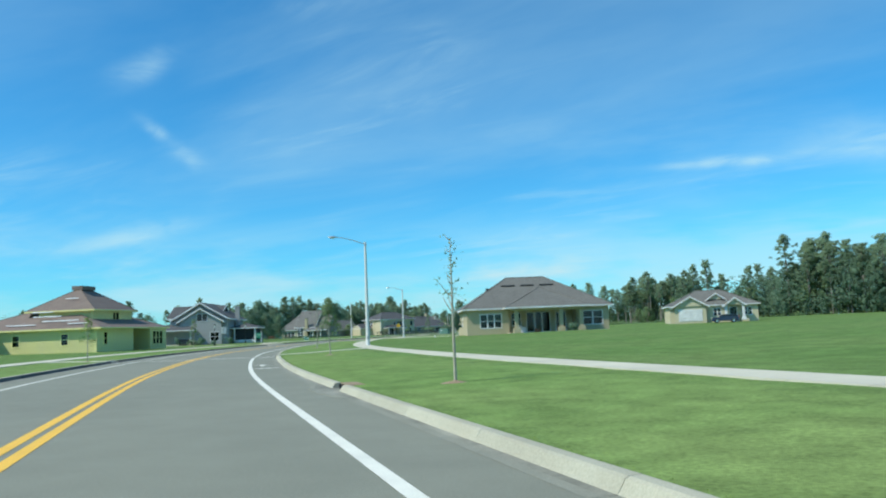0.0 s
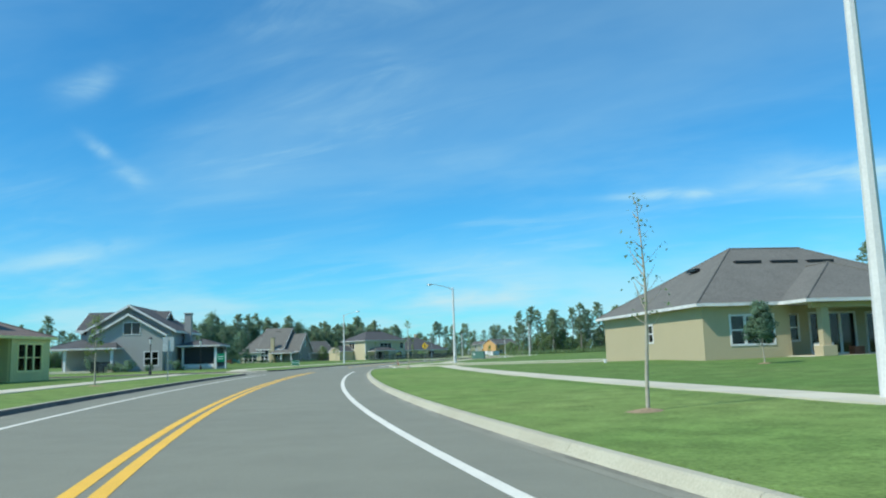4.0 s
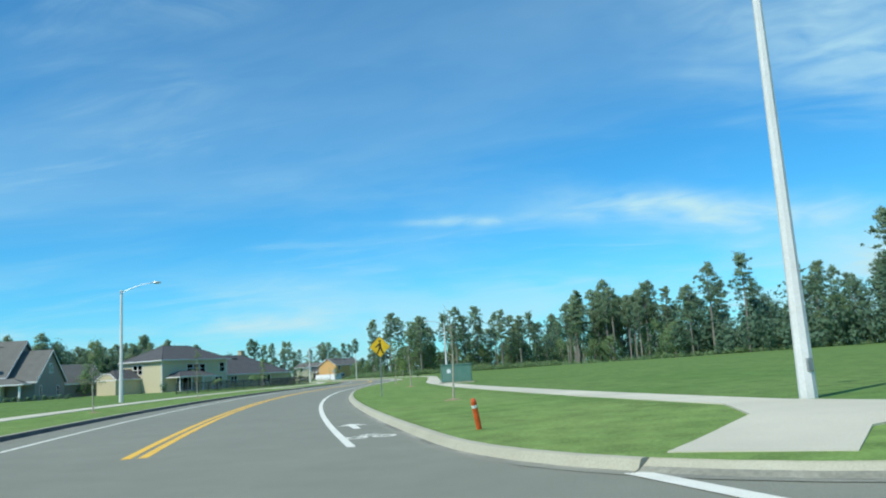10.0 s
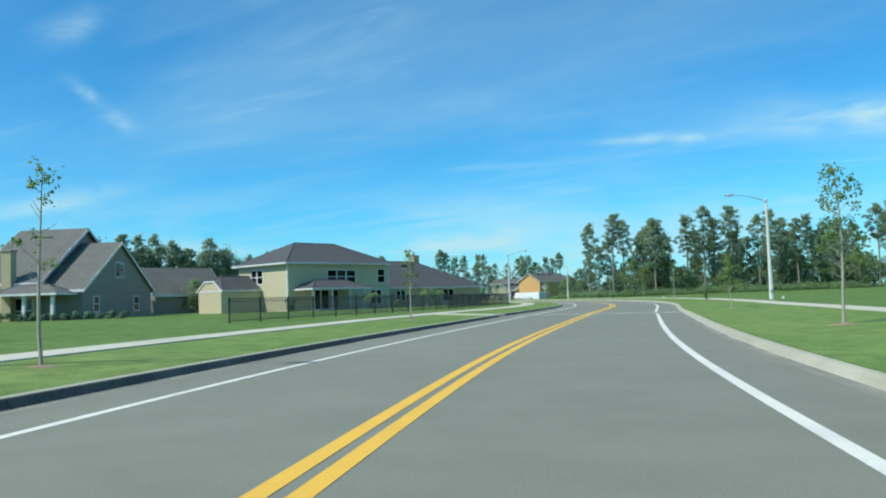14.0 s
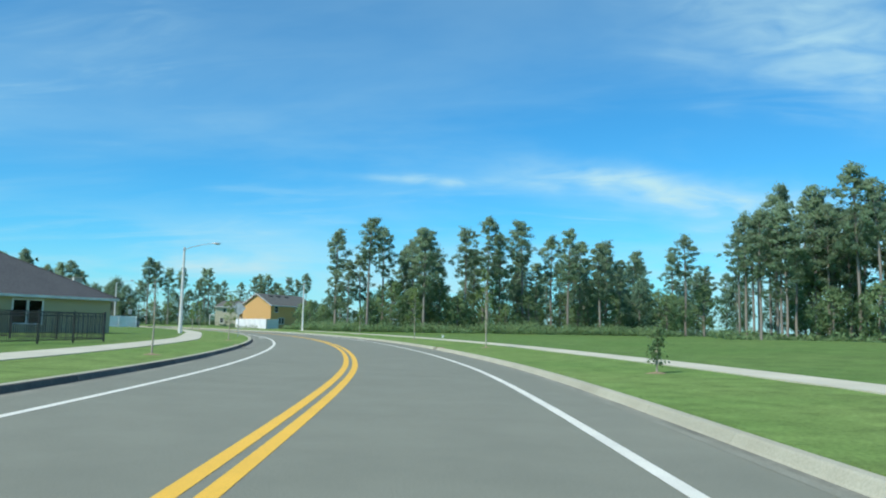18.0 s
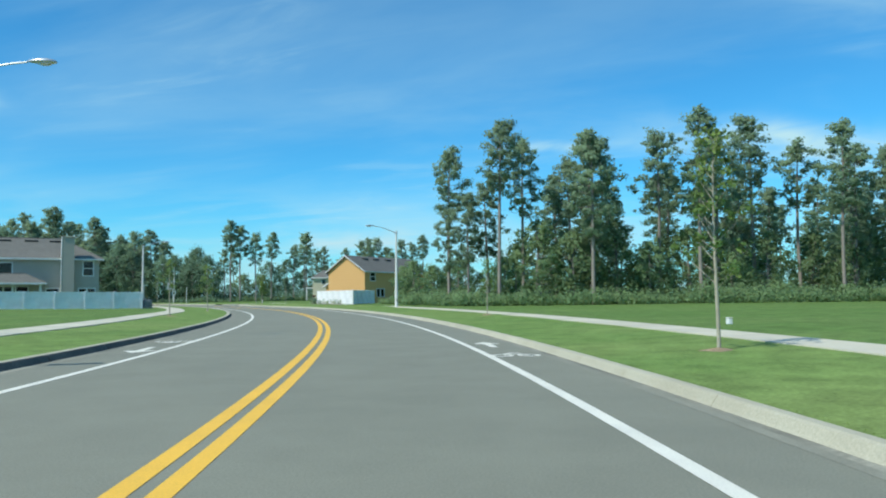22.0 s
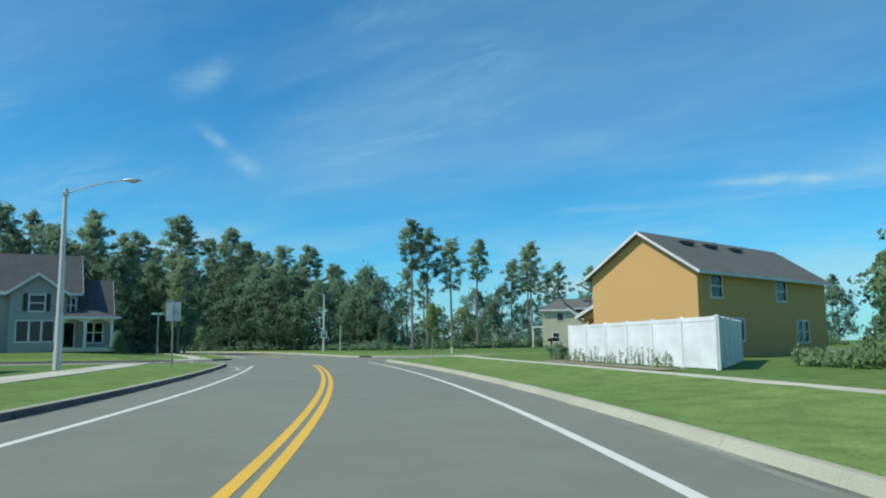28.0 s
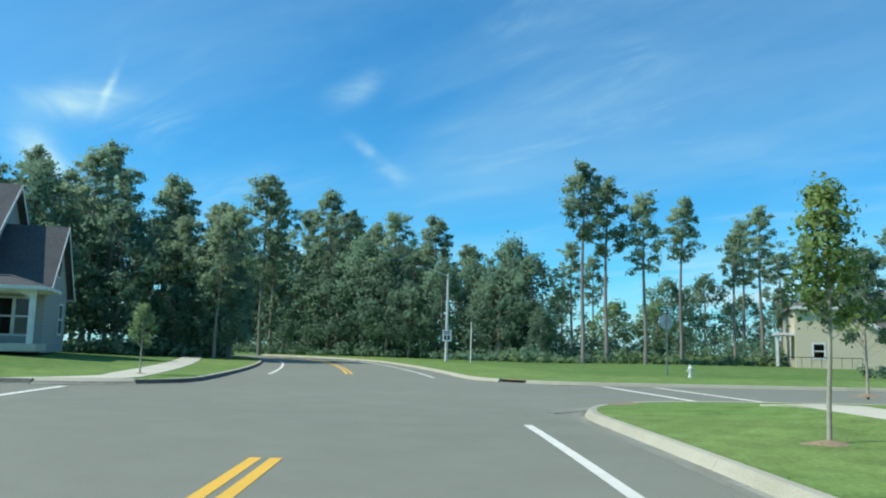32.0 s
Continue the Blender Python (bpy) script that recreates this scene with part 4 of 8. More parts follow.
def street_lamp(s, d, height, arm=2.15, m=None):
    """A tapered concrete pole with a bracket arm over the road; the arm lies along -x."""
    m = m or beside(s, d, 0 if d > 0 else 180)
    t = thing("street_lamp", m, "tall tapered pale concrete street lamp with a bracket arm", "street lamp", "street lamps")
    bm = bmesh.new()
    add_tube(bm, [(0, 0, -0.1), (0, 0, height * 0.4), (0, 0, height)], [0.17, 0.125, 0.085], 8)
    part("pole", bm, GALV, t)
    part("hand_hole", box(-0.06, 0.06, -0.18, -0.1, 0.5, 0.75, 0.01), STEEL, t, "small steel access plate")
    part("collar", box(-0.10, 0.10, -0.10, 0.10, height - 0.30, height - 0.12, 0.02), LAMP_METAL, t)
    pts = [(-arm * k / 8, 0, height - 0.2 + 0.62 * math.sin(k / 8 * 1.35)) for k in range(9)]
    part("arm", tube(pts, [0.035] * 5 + [0.03] * 4, 6), LAMP_METAL, t)
    top = Vector(pts[-1])
    bm = bmesh.new()
    prof = [(0.0, 0.03, 0.03), (-0.12, 0.07, 0.06), (-0.30, 0.15, 0.10), (-0.55, 0.16, 0.10), (-0.74, 0.11, 0.06), (-0.80, 0.03, 0.02)]
    rings = []
    for dx, w, h in prof:
        rings.append([bm.verts.new((top.x + dx, w * math.cos(a), top.z + 0.02 + (h if math.sin(a) > 0 else h * 0.55) * math.sin(a))) for a in [k * math.tau / 10 for k in range(10)]])
    for r0, r1 in zip(rings, rings[1:]):
        for k in range(10):
            bm.faces.new((r0[k], r0[(k + 1) % 10], r1[(k + 1) % 10], r1[k]))
    bm.faces.new(rings[0][::-1]), bm.faces.new(rings[-1])
    head = part("lamp_head", bm, LAMP_METAL, t, "oval cobra-head luminaire", True)
    bm = bmesh.new()
    bmesh.ops.create_uvsphere(bm, u_segments=10, v_segments=6, radius=1)
    for v in bm.verts:
        v.co = Vector((top.x - 0.48 + v.co.x * 0.2, v.co.y * 0.12, top.z - 0.02 + v.co.z * 0.07))
    part("lens", bm, LENS, head, "frosted lens", True)


for s, d, h in ((62.3, 11.5, 8.25), (139.9, 12.1, 8.35), (187.4, -12.5, 8.4), (241.8, 11.9, 7.7), (296.1, -10.4, 7.2), (344.0, 10.5, 7.1), (375.6, -10.7, 7.4), (-40, 12, 8.3)):
    street_lamp(s, d, h)
street_lamp(0, 0, 7.4, m=on_land(-91.0, 361.0, 60))


def post(t, h, x=0.0, y=0.0, w=0.05):
    bm = bmesh.new()
    add_box(bm, x - w / 2, x + w / 2, y - 0.02, y + 0.02, -0.05, h)
    return part("post", bm, STEEL, t)


def diamond(t, z, half, mat, y=-0.03, name="sign_plate"):
    return part(name, extrude_xz([(0, z - half), (half, z), (0, z + half), (-half, z)], y, y + 0.012), mat, t)


def warning_sign(s, d):
    t = thing("pedestrian_crossing_sign", beside(s, d, 4) @ pose(0, 0, -0.24), "yellow diamond crossing sign on a steel post", "road sign")
    post(t, 2.9)
    p = diamond(t, 2.55, 0.50, SIGN_BLACK)
    diamond(t, 2.55, 0.485, SIGN_YELLOW, -0.036, "face")
    # a plain symbol of bars
    for pts in ([(-0.04, 2.52), (0.07, 2.50), (0.06, 2.72), (-0.04, 2.72)], [(0.06 * math.cos(k * 0.785), 2.81 + 0.06 * math.sin(k * 0.785)) for k in range(8)], [(-0.03, 2.52), (0.05, 2.52), (-0.10, 2.24), (-0.17, 2.24)], [(0.0, 2.52), (0.08, 2.50), (0.17, 2.26), (0.10, 2.24)], [(-0.05, 2.70), (-0.03, 2.62), (-0.18, 2.50), (-0.21, 2.54)]):
        part("symbol_bar", extrude_xz(pts, -0.041, -0.036), SIGN_BLACK, p)


warning_sign(163.8, 6.3)


def sign_back(s, d, turn, shape, z, size, label, posts=1):
    t = thing("road_sign", beside(s, d, turn), label, "road sign")
    for k in range(posts):
        post(t, z + size * 0.7, (k - (posts - 1) / 2) * 0.45)
    if shape == "diamond":
        diamond(t, z, size, SIGN_BACK, 0.025)
    elif shape == "octagon":
        part("sign_plate", extrude_xz([(size * math.cos(a), z + size * math.sin(a)) for a in [radians(22.5 + 45 * k) for k in range(8)]], 0.025, 0.037), SIGN_BACK, t)
    else:
        part("sign_plate", extrude_xz([(-size * 0.75, z - size), (size * 0.75, z - size), (size * 0.75, z + size), (-size * 0.75, z + size)], 0.025, 0.037), SIGN_BACK, t)
    return t


sign_back(287.3, -5.9, 180, "diamond", 2.15, 0.50, "bare metal back of a diamond road sign")
sign_back(380.4, -7.0, 0, "rect", 2.62, 0.45, "bare metal back of a rectangular road sign")
sign_back(98.5, -6.7, 0, "rect", 2.1, 0.42, "bare metal back of a rectangular road sign")


def street_name(m, height, label, stop=False, two=True):
    """A street-name sign: crossed green blades; the writing on them is plain bars."""
    t = thing("street_name_sign", m, label, "road sign", "street name signs")
    post(t, height, w=0.06)
    blades = [(0, 0.0)] + ([(90, 0.16)] if two else [])
    for turn, dz in blades:
        b = part("blade", box(-0.45, 0.45, -0.012, 0.012, height - 0.10 + dz, height + 0.06 + dz, 0.004), SIGN_GREEN, t)
        b.rotation_euler = (0, 0, radians(turn))
        for side in (-1, 1):
            for x0, x1 in ((-0.34, -0.06), (0.02, 0.34)):
                part("writing_bar", box(x0, x1, side * 0.013 - 0.001, side * 0.013 + 0.001, height - 0.055 + dz, height + 0.015 + dz), SIGN_WHITE, b)
    if stop:
        part("stop_plate", extrude_xz([(0.38 * math.cos(a), height - 0.62 + 0.38 * math.sin(a)) for a in [radians(22.5 + 45 * k) for k in range(8)]], 0.035, 0.047), SIGN_BACK, t, "bare back of an octagonal plate")


street_name(on_land(20.95, 78.8, 20), 3.1, "green street name sign on a steel post at the side street")
street_name(on_land(-65.1, 343.7, 52), 3.15, "green street name sign above an octagonal sign back", stop=True, two=False)
p = LEFT_2.at(-6.0, 9.0)
street_name(on_land(p.x, p.y, 35), 2.9, "green street name sign beside the side street", two=False)


def utility_box(s, d, turn=0):
    t = thing("utility_cabinet", beside(s, d, turn), "green metal utility cabinet on a concrete pad", "utility box")
    part("pad", box(-1.15, 1.15, -0.95, 0.95, -0.1, 0.08, 0.01), CONCRETE, t)
    part("body", box(-1.0, 1.0, -0.8, 0.8, 0.08, 1.20, 0.03), BOX_GREEN, t)
    part("lid", box(-1.04, 1.04, -0.84, 0.84, 1.20, 1.30, 0.03), BOX_GREEN, t)
    for x0 in (-0.96, 0.02):
        part("door", box(x0, x0 + 0.94, -0.815, -0.79, 0.16, 1.15, 0.006), BOX_GREEN, t)
    part("notice", box(-0.7, -0.45, -0.822, -0.812, 0.7, 0.95), SIGN_WHITE, t, "small pale notice")


utility_box(181.9, 12.05, 0)


def marker(s, d, lean=12):
    t = thing("cable_marker", beside(s, d) @ pose(0, 0, 0, lean, -lean, 0), "leaning orange plastic cable marker", "marker post")
    part("tube", tube([(0, 0, -0.05), (0, 0, 0.52), (0, 0, 0.56)], [0.05, 0.05, 0.03], 10), ORANGE, t)
    part("band", tube([(0, 0, 0.40), (0, 0, 0.45)], [0.052, 0.052], 10), SIGN_WHITE, t)


marker(140.2, 5.75)


def meter_box(x, y, size=0.35, label="small white utility marker in the grass"):
    t = thing("ground_marker", on_land(x, y, 20), label, "utility marker", "ground markers")
    part("body", box(-size / 2, size / 2, -size / 2, size / 2, -0.02, size * 1.1, 0.03), SIGN_WHITE, t)
    part("cap", box(-size * 0.55, size * 0.55, -size * 0.55, size * 0.55, size * 1.1, size * 1.25, 0.02), GALV, t)


for q in (road_pt(243.5, 13.0), road_pt(296.5, 12.6), road_pt(204, 13.4), Vector((42.5, 50.5, 0))):
    meter_box(q.x, q.y, 0.17)


def hydrant(x, y):
    t = thing("fire_hydrant", on_land(x, y, 30) @ Matrix.Diagonal((0.72, 0.72, 0.72, 1)), "pale grey fire hydrant on the lawn", "fire hydrant")
    part("barrel", tube([(0, 0, -0.05), (0, 0, 0.05), (0, 0, 0.06), (0, 0, 0.5), (0, 0, 0.52), (0, 0, 0.56)], [0.16, 0.16, 0.11, 0.11, 0.15, 0.15], 12), GALV, t)
    part("bonnet", tube([(0, 0, 0.56), (0, 0, 0.66), (0, 0, 0.72), (0, 0, 0.78)], [0.14, 0.10, 0.04, 0.03], 12), SIGN_WHITE, t)
    for x0 in (-0.22, 0.10):
        part("nozzle", box(x0, x0 + 0.12, -0.06, 0.06, 0.34, 0.46, 0.02), GALV, t)


hydrant(-63.8, 343.1)


meter_box(46.0, 120.0, 0.5, "small white box standing in the open field")


def green_notice(x, y, turn):
    t = thing("project_board", on_land(x, y, turn), "green board on two white posts beside the side street", "sign board")
    for x0 in (-0.6, 0.5):
        part("post", box(x0, x0 + 0.10, -0.05, 0.05, -0.1, 2.0, 0.01), VINYL, t)
    b = part("board", box(-0.50, 0.50, -0.02, 0.02, 0.8, 1.8, 0.005), SIGN_GREEN, t)
    for z in (1.42, 1.15):
        part("writing_bar", box(-0.3, 0.28, -0.026, -0.02, z, z + 0.06), SIGN_WHITE, b)


green_notice(-6.4, 80.9, 20)


def lawn_sign(s, d, turn):
    t = thing("lawn_sign", beside(s, d, turn) @ pose(0, 0, 0, 0, 9, 0), "tilted green and white notice on a wire frame", "sign board")
    for x in (-0.30, 0.30):
        part("leg", tube([(x, 0, -0.15), (x, 0, 0.4)], [0.012, 0.012], 5), STEEL, t)
    b = part("board", box(-0.45, 0.45, -0.012, 0.012, 0.22, 0.86, 0.004), SIGN_WHITE, t)
    part("stripe", box(-0.42, 0.42, -0.016, -0.012, 0.25, 0.50), SIGN_GREEN, b)
    part("stripe", box(-0.42, 0.42, -0.016, -0.012, 0.66, 0.83), SIGN_GREEN, b)
    part("writing_bar", box(-0.3, 0.3, -0.016, -0.012, 0.55, 0.61), SIGN_GREEN, b)


lawn_sign(146.1, -7.45, 15)


def post_lamp(x, y, h=3.3):
    """A black garden-style street lamp."""
    t = thing("post_lamp", on_land(x, y), "black decorative lamp post", "lamp post", "black lamp posts")
    part("base", tube([(0, 0, -0.05), (0, 0, 0.25), (0, 0, 0.32), (0, 0, 0.5)], [0.14, 0.14, 0.09, 0.07], 10), BLACK_METAL, t)
    part("shaft", tube([(0, 0, 0.45), (0, 0, h - 0.5)], [0.05, 0.04], 8), BLACK_METAL, t)
    part("lantern", tube([(0, 0, h - 0.5), (0, 0, h - 0.42), (0, 0, h - 0.05), (0, 0, h)], [0.05, 0.11, 0.16, 0.16], 8), LENS, t, "frosted lantern")
    part("cap", tube([(0, 0, h), (0, 0, h + 0.12), (0, 0, h + 0.2)], [0.2, 0.1, 0.02], 8), BLACK_METAL, t)


for x, y in ((-1.5, 62.8), (-7.4, 78.4), (-21.8, 94.0)):
    post_lamp(x, y)


def slim_lamp(x, y, turn, h=5.0):
    """A slim dark lamp post with a short arm."""
    t = thing("post_lamp", on_land(x, y, turn), "slim dark lamp post with a short flat head", "lamp post")
    part("shaft", tube([(0, 0, -0.1), (0, 0, h)], [0.08, 0.06], 8), BLACK_METAL, t)
    part("lamp_head", box(-0.75, 0.06, -0.14, 0.14, h, h + 0.12, 0.03), BLACK_METAL, t)


slim_lamp(-53.9, 355.2, 35)


def mailbox(x, y, turn):
    t = thing("mailbox", on_land(x, y, turn), "black mailbox on a black post", "mailbox")
    part("post", box(-0.05, 0.05, -0.05, 0.05, -0.1, 1.0, 0.008), BLACK_METAL, t)
    bm = extrude_xz([(-0.1, 1.0), (0.1, 1.0), (0.1, 1.14), (0.07, 1.2), (-0.07, 1.2), (-0.1, 1.14)], -0.28, 0.28)
    part("box", bm, BLACK_METAL, t)
    part("flag", box(0.105, 0.115, -0.1, 0.06, 1.08, 1.25), SIGN_RED, t)


mailbox(-51.7, 336.1, -40)


def speed_sign(x, y, turn):
    t = thing("road_sign", on_land(x, y, turn), "white rectangular road sign with dark bars on a steel post", "road sign")
    post(t, 2.6)
    p = part("sign_plate", box(-0.38, 0.38, -0.035, -0.023, 1.65, 2.6, 0.004), SIGN_WHITE, t)
    for x0, x1, z0, z1 in ((-0.26, 0.26, 2.42, 2.50), (-0.26, 0.26, 2.26, 2.34), (-0.24, -0.04, 1.80, 2.16), (0.04, 0.24, 1.80, 2.16)):
        part("writing_bar", box(x0, x1, -0.038, -0.035, z0, z1), SIGN_BLACK, p)


speed_sign(-90.75, 360.7, 40)
t = thing("marker_post", on_land(-87.0, 358.9), "thin white marker post at the wood's edge", "marker post")
part("post", tube([(0, 0, -0.1), (0, 0, 3.2)], [0.05, 0.05], 8), SIGN_WHITE, t)

# ---------------------------------------------------------------- houses
class House:
    """A house in its own axes: x along the front, y into the depth, z up from its floor."""

    def __init__(self, name, label, x, y, turn, z=None, mat=STUCCO_TAN, roof=SHINGLE, trim=TRIM):
        z = land_z(x, y) if z is None else z
        self.t = thing(name, pose(x, y, z, 0, 0, turn), label, "house")
        self.mat, self.roofing, self.trim = mat, roof, trim
        self.added_blinds = name == "tan_stucco_house"
        self.board = 0.02 if name == "ochre_house" else 0.12

    def wall(self, p, q, z0, z1, openings=(), mat=None, thick=0.22, name="wall"):
        """A wall from p to q with its outside to the right; openings are (from, to, sill, head, panes across, panes up)."""
        p, q = Vector((*p, 0)), Vector((*q, 0))
        length = (q - p).length
        z0 = -0.4 if z0 == 0 else z0  # down into the ground
        us = sorted({0.0, length, *[o[0] for o in openings], *[o[1] for o in openings]})
        zs = sorted({z0, z1, *[o[2] for o in openings], *[o[3] for o in openings]})
        bm = bmesh.new()
        for a, b in zip(us, us[1:]):
            col = None
            for c, d in zip(zs, zs[1:]):
                hole = any(o[0] - 1e-4 <= a and b <= o[1] + 1e-4 and o[2] - 1e-4 <= c and d <= o[3] + 1e-4 for o in openings)
                if hole:
                    col = None
                elif col is None:
                    col = [c, d]
                    add_box(bm, a, b, 0, thick, c, d)
                else:
                    add_box(bm, a, b, 0, thick, c, d)
        bmesh.ops.remove_doubles(bm, verts=bm.verts, dist=1e-4)
        ob = part(name, bm, mat or self.mat, self.t)
        ang = math.atan2(q.y - p.y, q.x - p.x)
        ob.matrix_basis = pose(p.x, p.y, 0, 0, 0, math.degrees(ang))
        for o in openings:
            self.window(ob, *o)
        return ob

    def window(self, wall, u0, u1, z0, z1, nx=1, ny=2):
        f, d = 0.11, 0.09
        bm = bmesh.new()
        rings = [[bm.verts.new(p) for p in ((a, y, b), (c, y, b), (c, y, e), (a, y, e))] for a, c, b, e in ((u0 - f, u1 + f, z0 - f, z1 + f), (u0, u1, z0, z1)) for y in (-0.03, d)]
        for r0, r1 in ((0, 1), (1, 3), (3, 2), (2, 0)):
            for k in range(4):
                bm.faces.new((rings[r0][k], rings[r0][(k + 1) % 4], rings[r1][(k + 1) % 4], rings[r1][k]))
        w = part("window", bm, self.trim, self.t)
        w.matrix_basis = wall.matrix_basis
        for k in range(1, nx):
            x = u0 + (u1 - u0) * k / nx
            part("mullion", box(x - 0.075, x + 0.075, -0.02, d, z0, z1), self.trim, w)
        for k in range(1, ny):
            z = z0 + (z1 - z0) * k / ny
            part("glazing_bar", box(u0, u1, 0.0, d - 0.01, z - 0.04, z + 0.04), self.trim, w)
        part("pane", box(u0, u1, 0.04, 0.05, z0, z1), GLASS, w).visible_shadow = False
        # an added pale sheet, seen nowhere, brightens the upper panes
        if z0 > 0.4 and self.added_blinds:
            part("blind", box(u0 + 0.02, u1 - 0.02, 0.13, 0.14, z0 + (z1 - z0) * 0.55, z1), CREAM, w, "pale blind added to lighten the window")

    def block(self, x0, x1, y0, y1, z0, z1, front=(), right=(), back=(), left=(), mat=None):
        self.wall((x0, y0), (x1, y0), z0, z1, front, mat)
        self.wall((x1, y0 + 0.22), (x1, y1), z0, z1, right, mat)
        self.wall((x1 - 0.22, y1), (x0, y1), z0, z1, back, mat)
        self.wall((x0, y1 - 0.22), (x0, y0 + 0.22), z0, z1, left, mat)
        part("floor", box(x0 + 0.22, x1 - 0.22, y0 + 0.22, y1 - 0.22, z0 - 0.3, z0 + 0.05), ROOM, self.t)
        part("inner_partition", box(x0 + 0.22, x1 - 0.22, (y0 + y1) / 2, (y0 + y1) / 2 + 0.1, z0 + 0.06, z1), ROOM, self.t)

    def hip(self, x0, x1, y0, y1, z, rise, over=0.45, ridge=None, mat=None, flat=0.0):
        """A hipped roof; ridge gives its ends (x, y) where they are not in the middle."""
        x0, x1, y0, y1 = x0 - over, x1 + over, y0 - over, y1 + over
        w, d = x1 - x0, y1 - y0
        if ridge is None:
            h = min(w, d) / 2
            ridge = ((x0 + h, (y0 + y1) / 2), (x1 - h, (y0 + y1) / 2)) if w >= d else (((x0 + x1) / 2, y0 + h), ((x0 + x1) / 2, y1 - h))
        (ax, ay), (bx, by) = ridge
        if abs(bx - ax) + abs(by - ay) < 0.05:
            bx += 0.05
        bm = bmesh.new()
        e = [bm.verts.new(p) for p in ((x0, y0, z), (x1, y0, z), (x1, y1, z), (x0, y1, z))]
        r = [bm.verts.new((ax, ay, z + rise)), bm.verts.new((bx, by, z + rise))]
        if abs(bx - ax) >= abs(by - ay):
            fs = ((e[0], e[1], r[1], r[0]), (e[1], e[2], r[1]), (e[2], e[3], r[0], r[1]), (e[3], e[0], r[0]))
        else:
            fs = ((e[0], e[1], r[0]), (e[1], e[2], r[1], r[0]), (e[2], e[3], r[1]), (e[3], e[0], r[0], r[1]))
        for f in fs:
            bm.faces.new(f)
        bm.faces.new(e[::-1])
        ob = part("roof", bm, mat or self.roofing, self.t)
        self.fascia(x0, x1, y0, y1, z)
        bm = bmesh.new()
        add_tube(bm, [(ax, ay, z + rise), (bx, by, z + rise)], [0.07, 0.07], 6)
        for c, k in (((x0, y0), 0), ((x1, y0), 1), ((x1, y1), 1), ((x0, y1), 0)):
            g = (ax, ay) if k == 0 else (bx, by)
            if abs(bx - ax) < abs(by - ay):
                g = (ax, ay) if c[1] == y0 else (bx, by)
            add_tube(bm, [(*c, z), (*g, z + rise)], [0.06, 0.06], 6)
        part("ridge_cap", bm, mat or self.roofing, ob)
        return ob

    def fascia(self, x0, x1, y0, y1, z, h=0.15):
        bm = bmesh.new()
        for a in ((x0 - 0.02, x1 + 0.02, y0 - 0.03, y0), (x0 - 0.02, x1 + 0.02, y1, y1 + 0.03), (x0 - 0.03, x0, y0, y1), (x1, x1 + 0.03, y0, y1)):
            add_box(bm, *a, z - h, z + 0.02)
        part("fascia", bm, self.trim, self.t)
        part("soffit", box(x0, x1, y0, y1, z - 0.06, z - 0.03), self.trim, self.t)

    def gable(self, x0, x1, y0, y1, z, rise, over=0.4, axis="y", mat=None, wallmat=None, ends=(True, True), window=None, cut=None):
        """A gabled roof whose ridge runs along the axis, with its end walls and barge boards."""
        flip = axis == "x"
        if flip:
            x0, x1, y0, y1 = y0, y1, x0, x1
        m = Matrix(((0, 1, 0, 0), (1, 0, 0, 0), (0, 0, 1, 0), (0, 0, 0, 1))) if flip else Matrix.Identity(4)
        xm, half = (x0 + x1) / 2, (x1 - x0) / 2
        k = rise / half
        lo = z - over * k
        th = 0.14
        bm = extrude_xz([(x0 - over, lo), (xm, z + rise), (x1 + over, lo), (x1 + over, lo + th), (xm, z + rise + th), (x0 - over, lo + th)], y0 - over, y1 + over)
        bm.transform(m)
        ob = part("roof", bm, mat or self.roofing, self.t)
        for y, on, sg in ((y0, ends[0], -1), (y1, ends[1], 1)):
            if not on:
                continue
            a, b = (y, y + 0.2) if sg < 0 else (y - 0.2, y)
            bm = extrude_xz([(x0, z), (x1, z), (xm, z + rise - 0.02)], a, b)
            bm.transform(m)
            g = part("gable_wall", bm, wallmat or self.mat, self.t)
            a, b = (y - over - 0.03, y - over) if sg < 0 else (y + over, y + over + 0.03)
            bm = extrude_xz([(x0 - over, lo - self.board), (xm, z + rise - self.board), (x1 + over, lo - self.board), (x1 + over, lo + th), (xm, z + rise + th), (x0 - over, lo + th)], a, b)
            bm.transform(m)
            part("barge_board", bm, self.trim, ob, "pale barge board")
            if window and sg < 0:
                wx, wz, ww, wh, nx = window
                bm = bmesh.new()
                f = 0.08
                for q in ((-ww / 2 - f, ww / 2 + f, wh, wh + f), (-ww / 2 - f, ww / 2 + f, -f, 0), (-ww / 2 - f, -ww / 2, 0, wh), (ww / 2, ww / 2 + f, 0, wh)):
                    add_box(bm, xm + wx + q[0], xm + wx + q[1], y - 0.05, y + 0.02, wz + q[2], wz + q[3])
                for j in range(1, nx):
                    x = xm + wx - ww / 2 + ww * j / nx
                    add_box(bm, x - 0.04, x + 0.04, y - 0.045, y + 0.01, wz, wz + wh)
                bm.transform(m)
                w = part("window", bm, self.trim, g)
                bm = box(xm + wx - ww / 2, xm + wx + ww / 2, y - 0.02, y - 0.012, wz, wz + wh)
                bm.transform(m)
                part("pane", bm, DARK_GLASS, w)
        for xa in (x0 - over - 0.03, x1 + over):
            bm = box(xa, xa + 0.03, y0 - over, y1 + over, lo - self.board, lo + th)
            bm.transform(m)
            part("fascia", bm, self.trim, ob)
        return ob

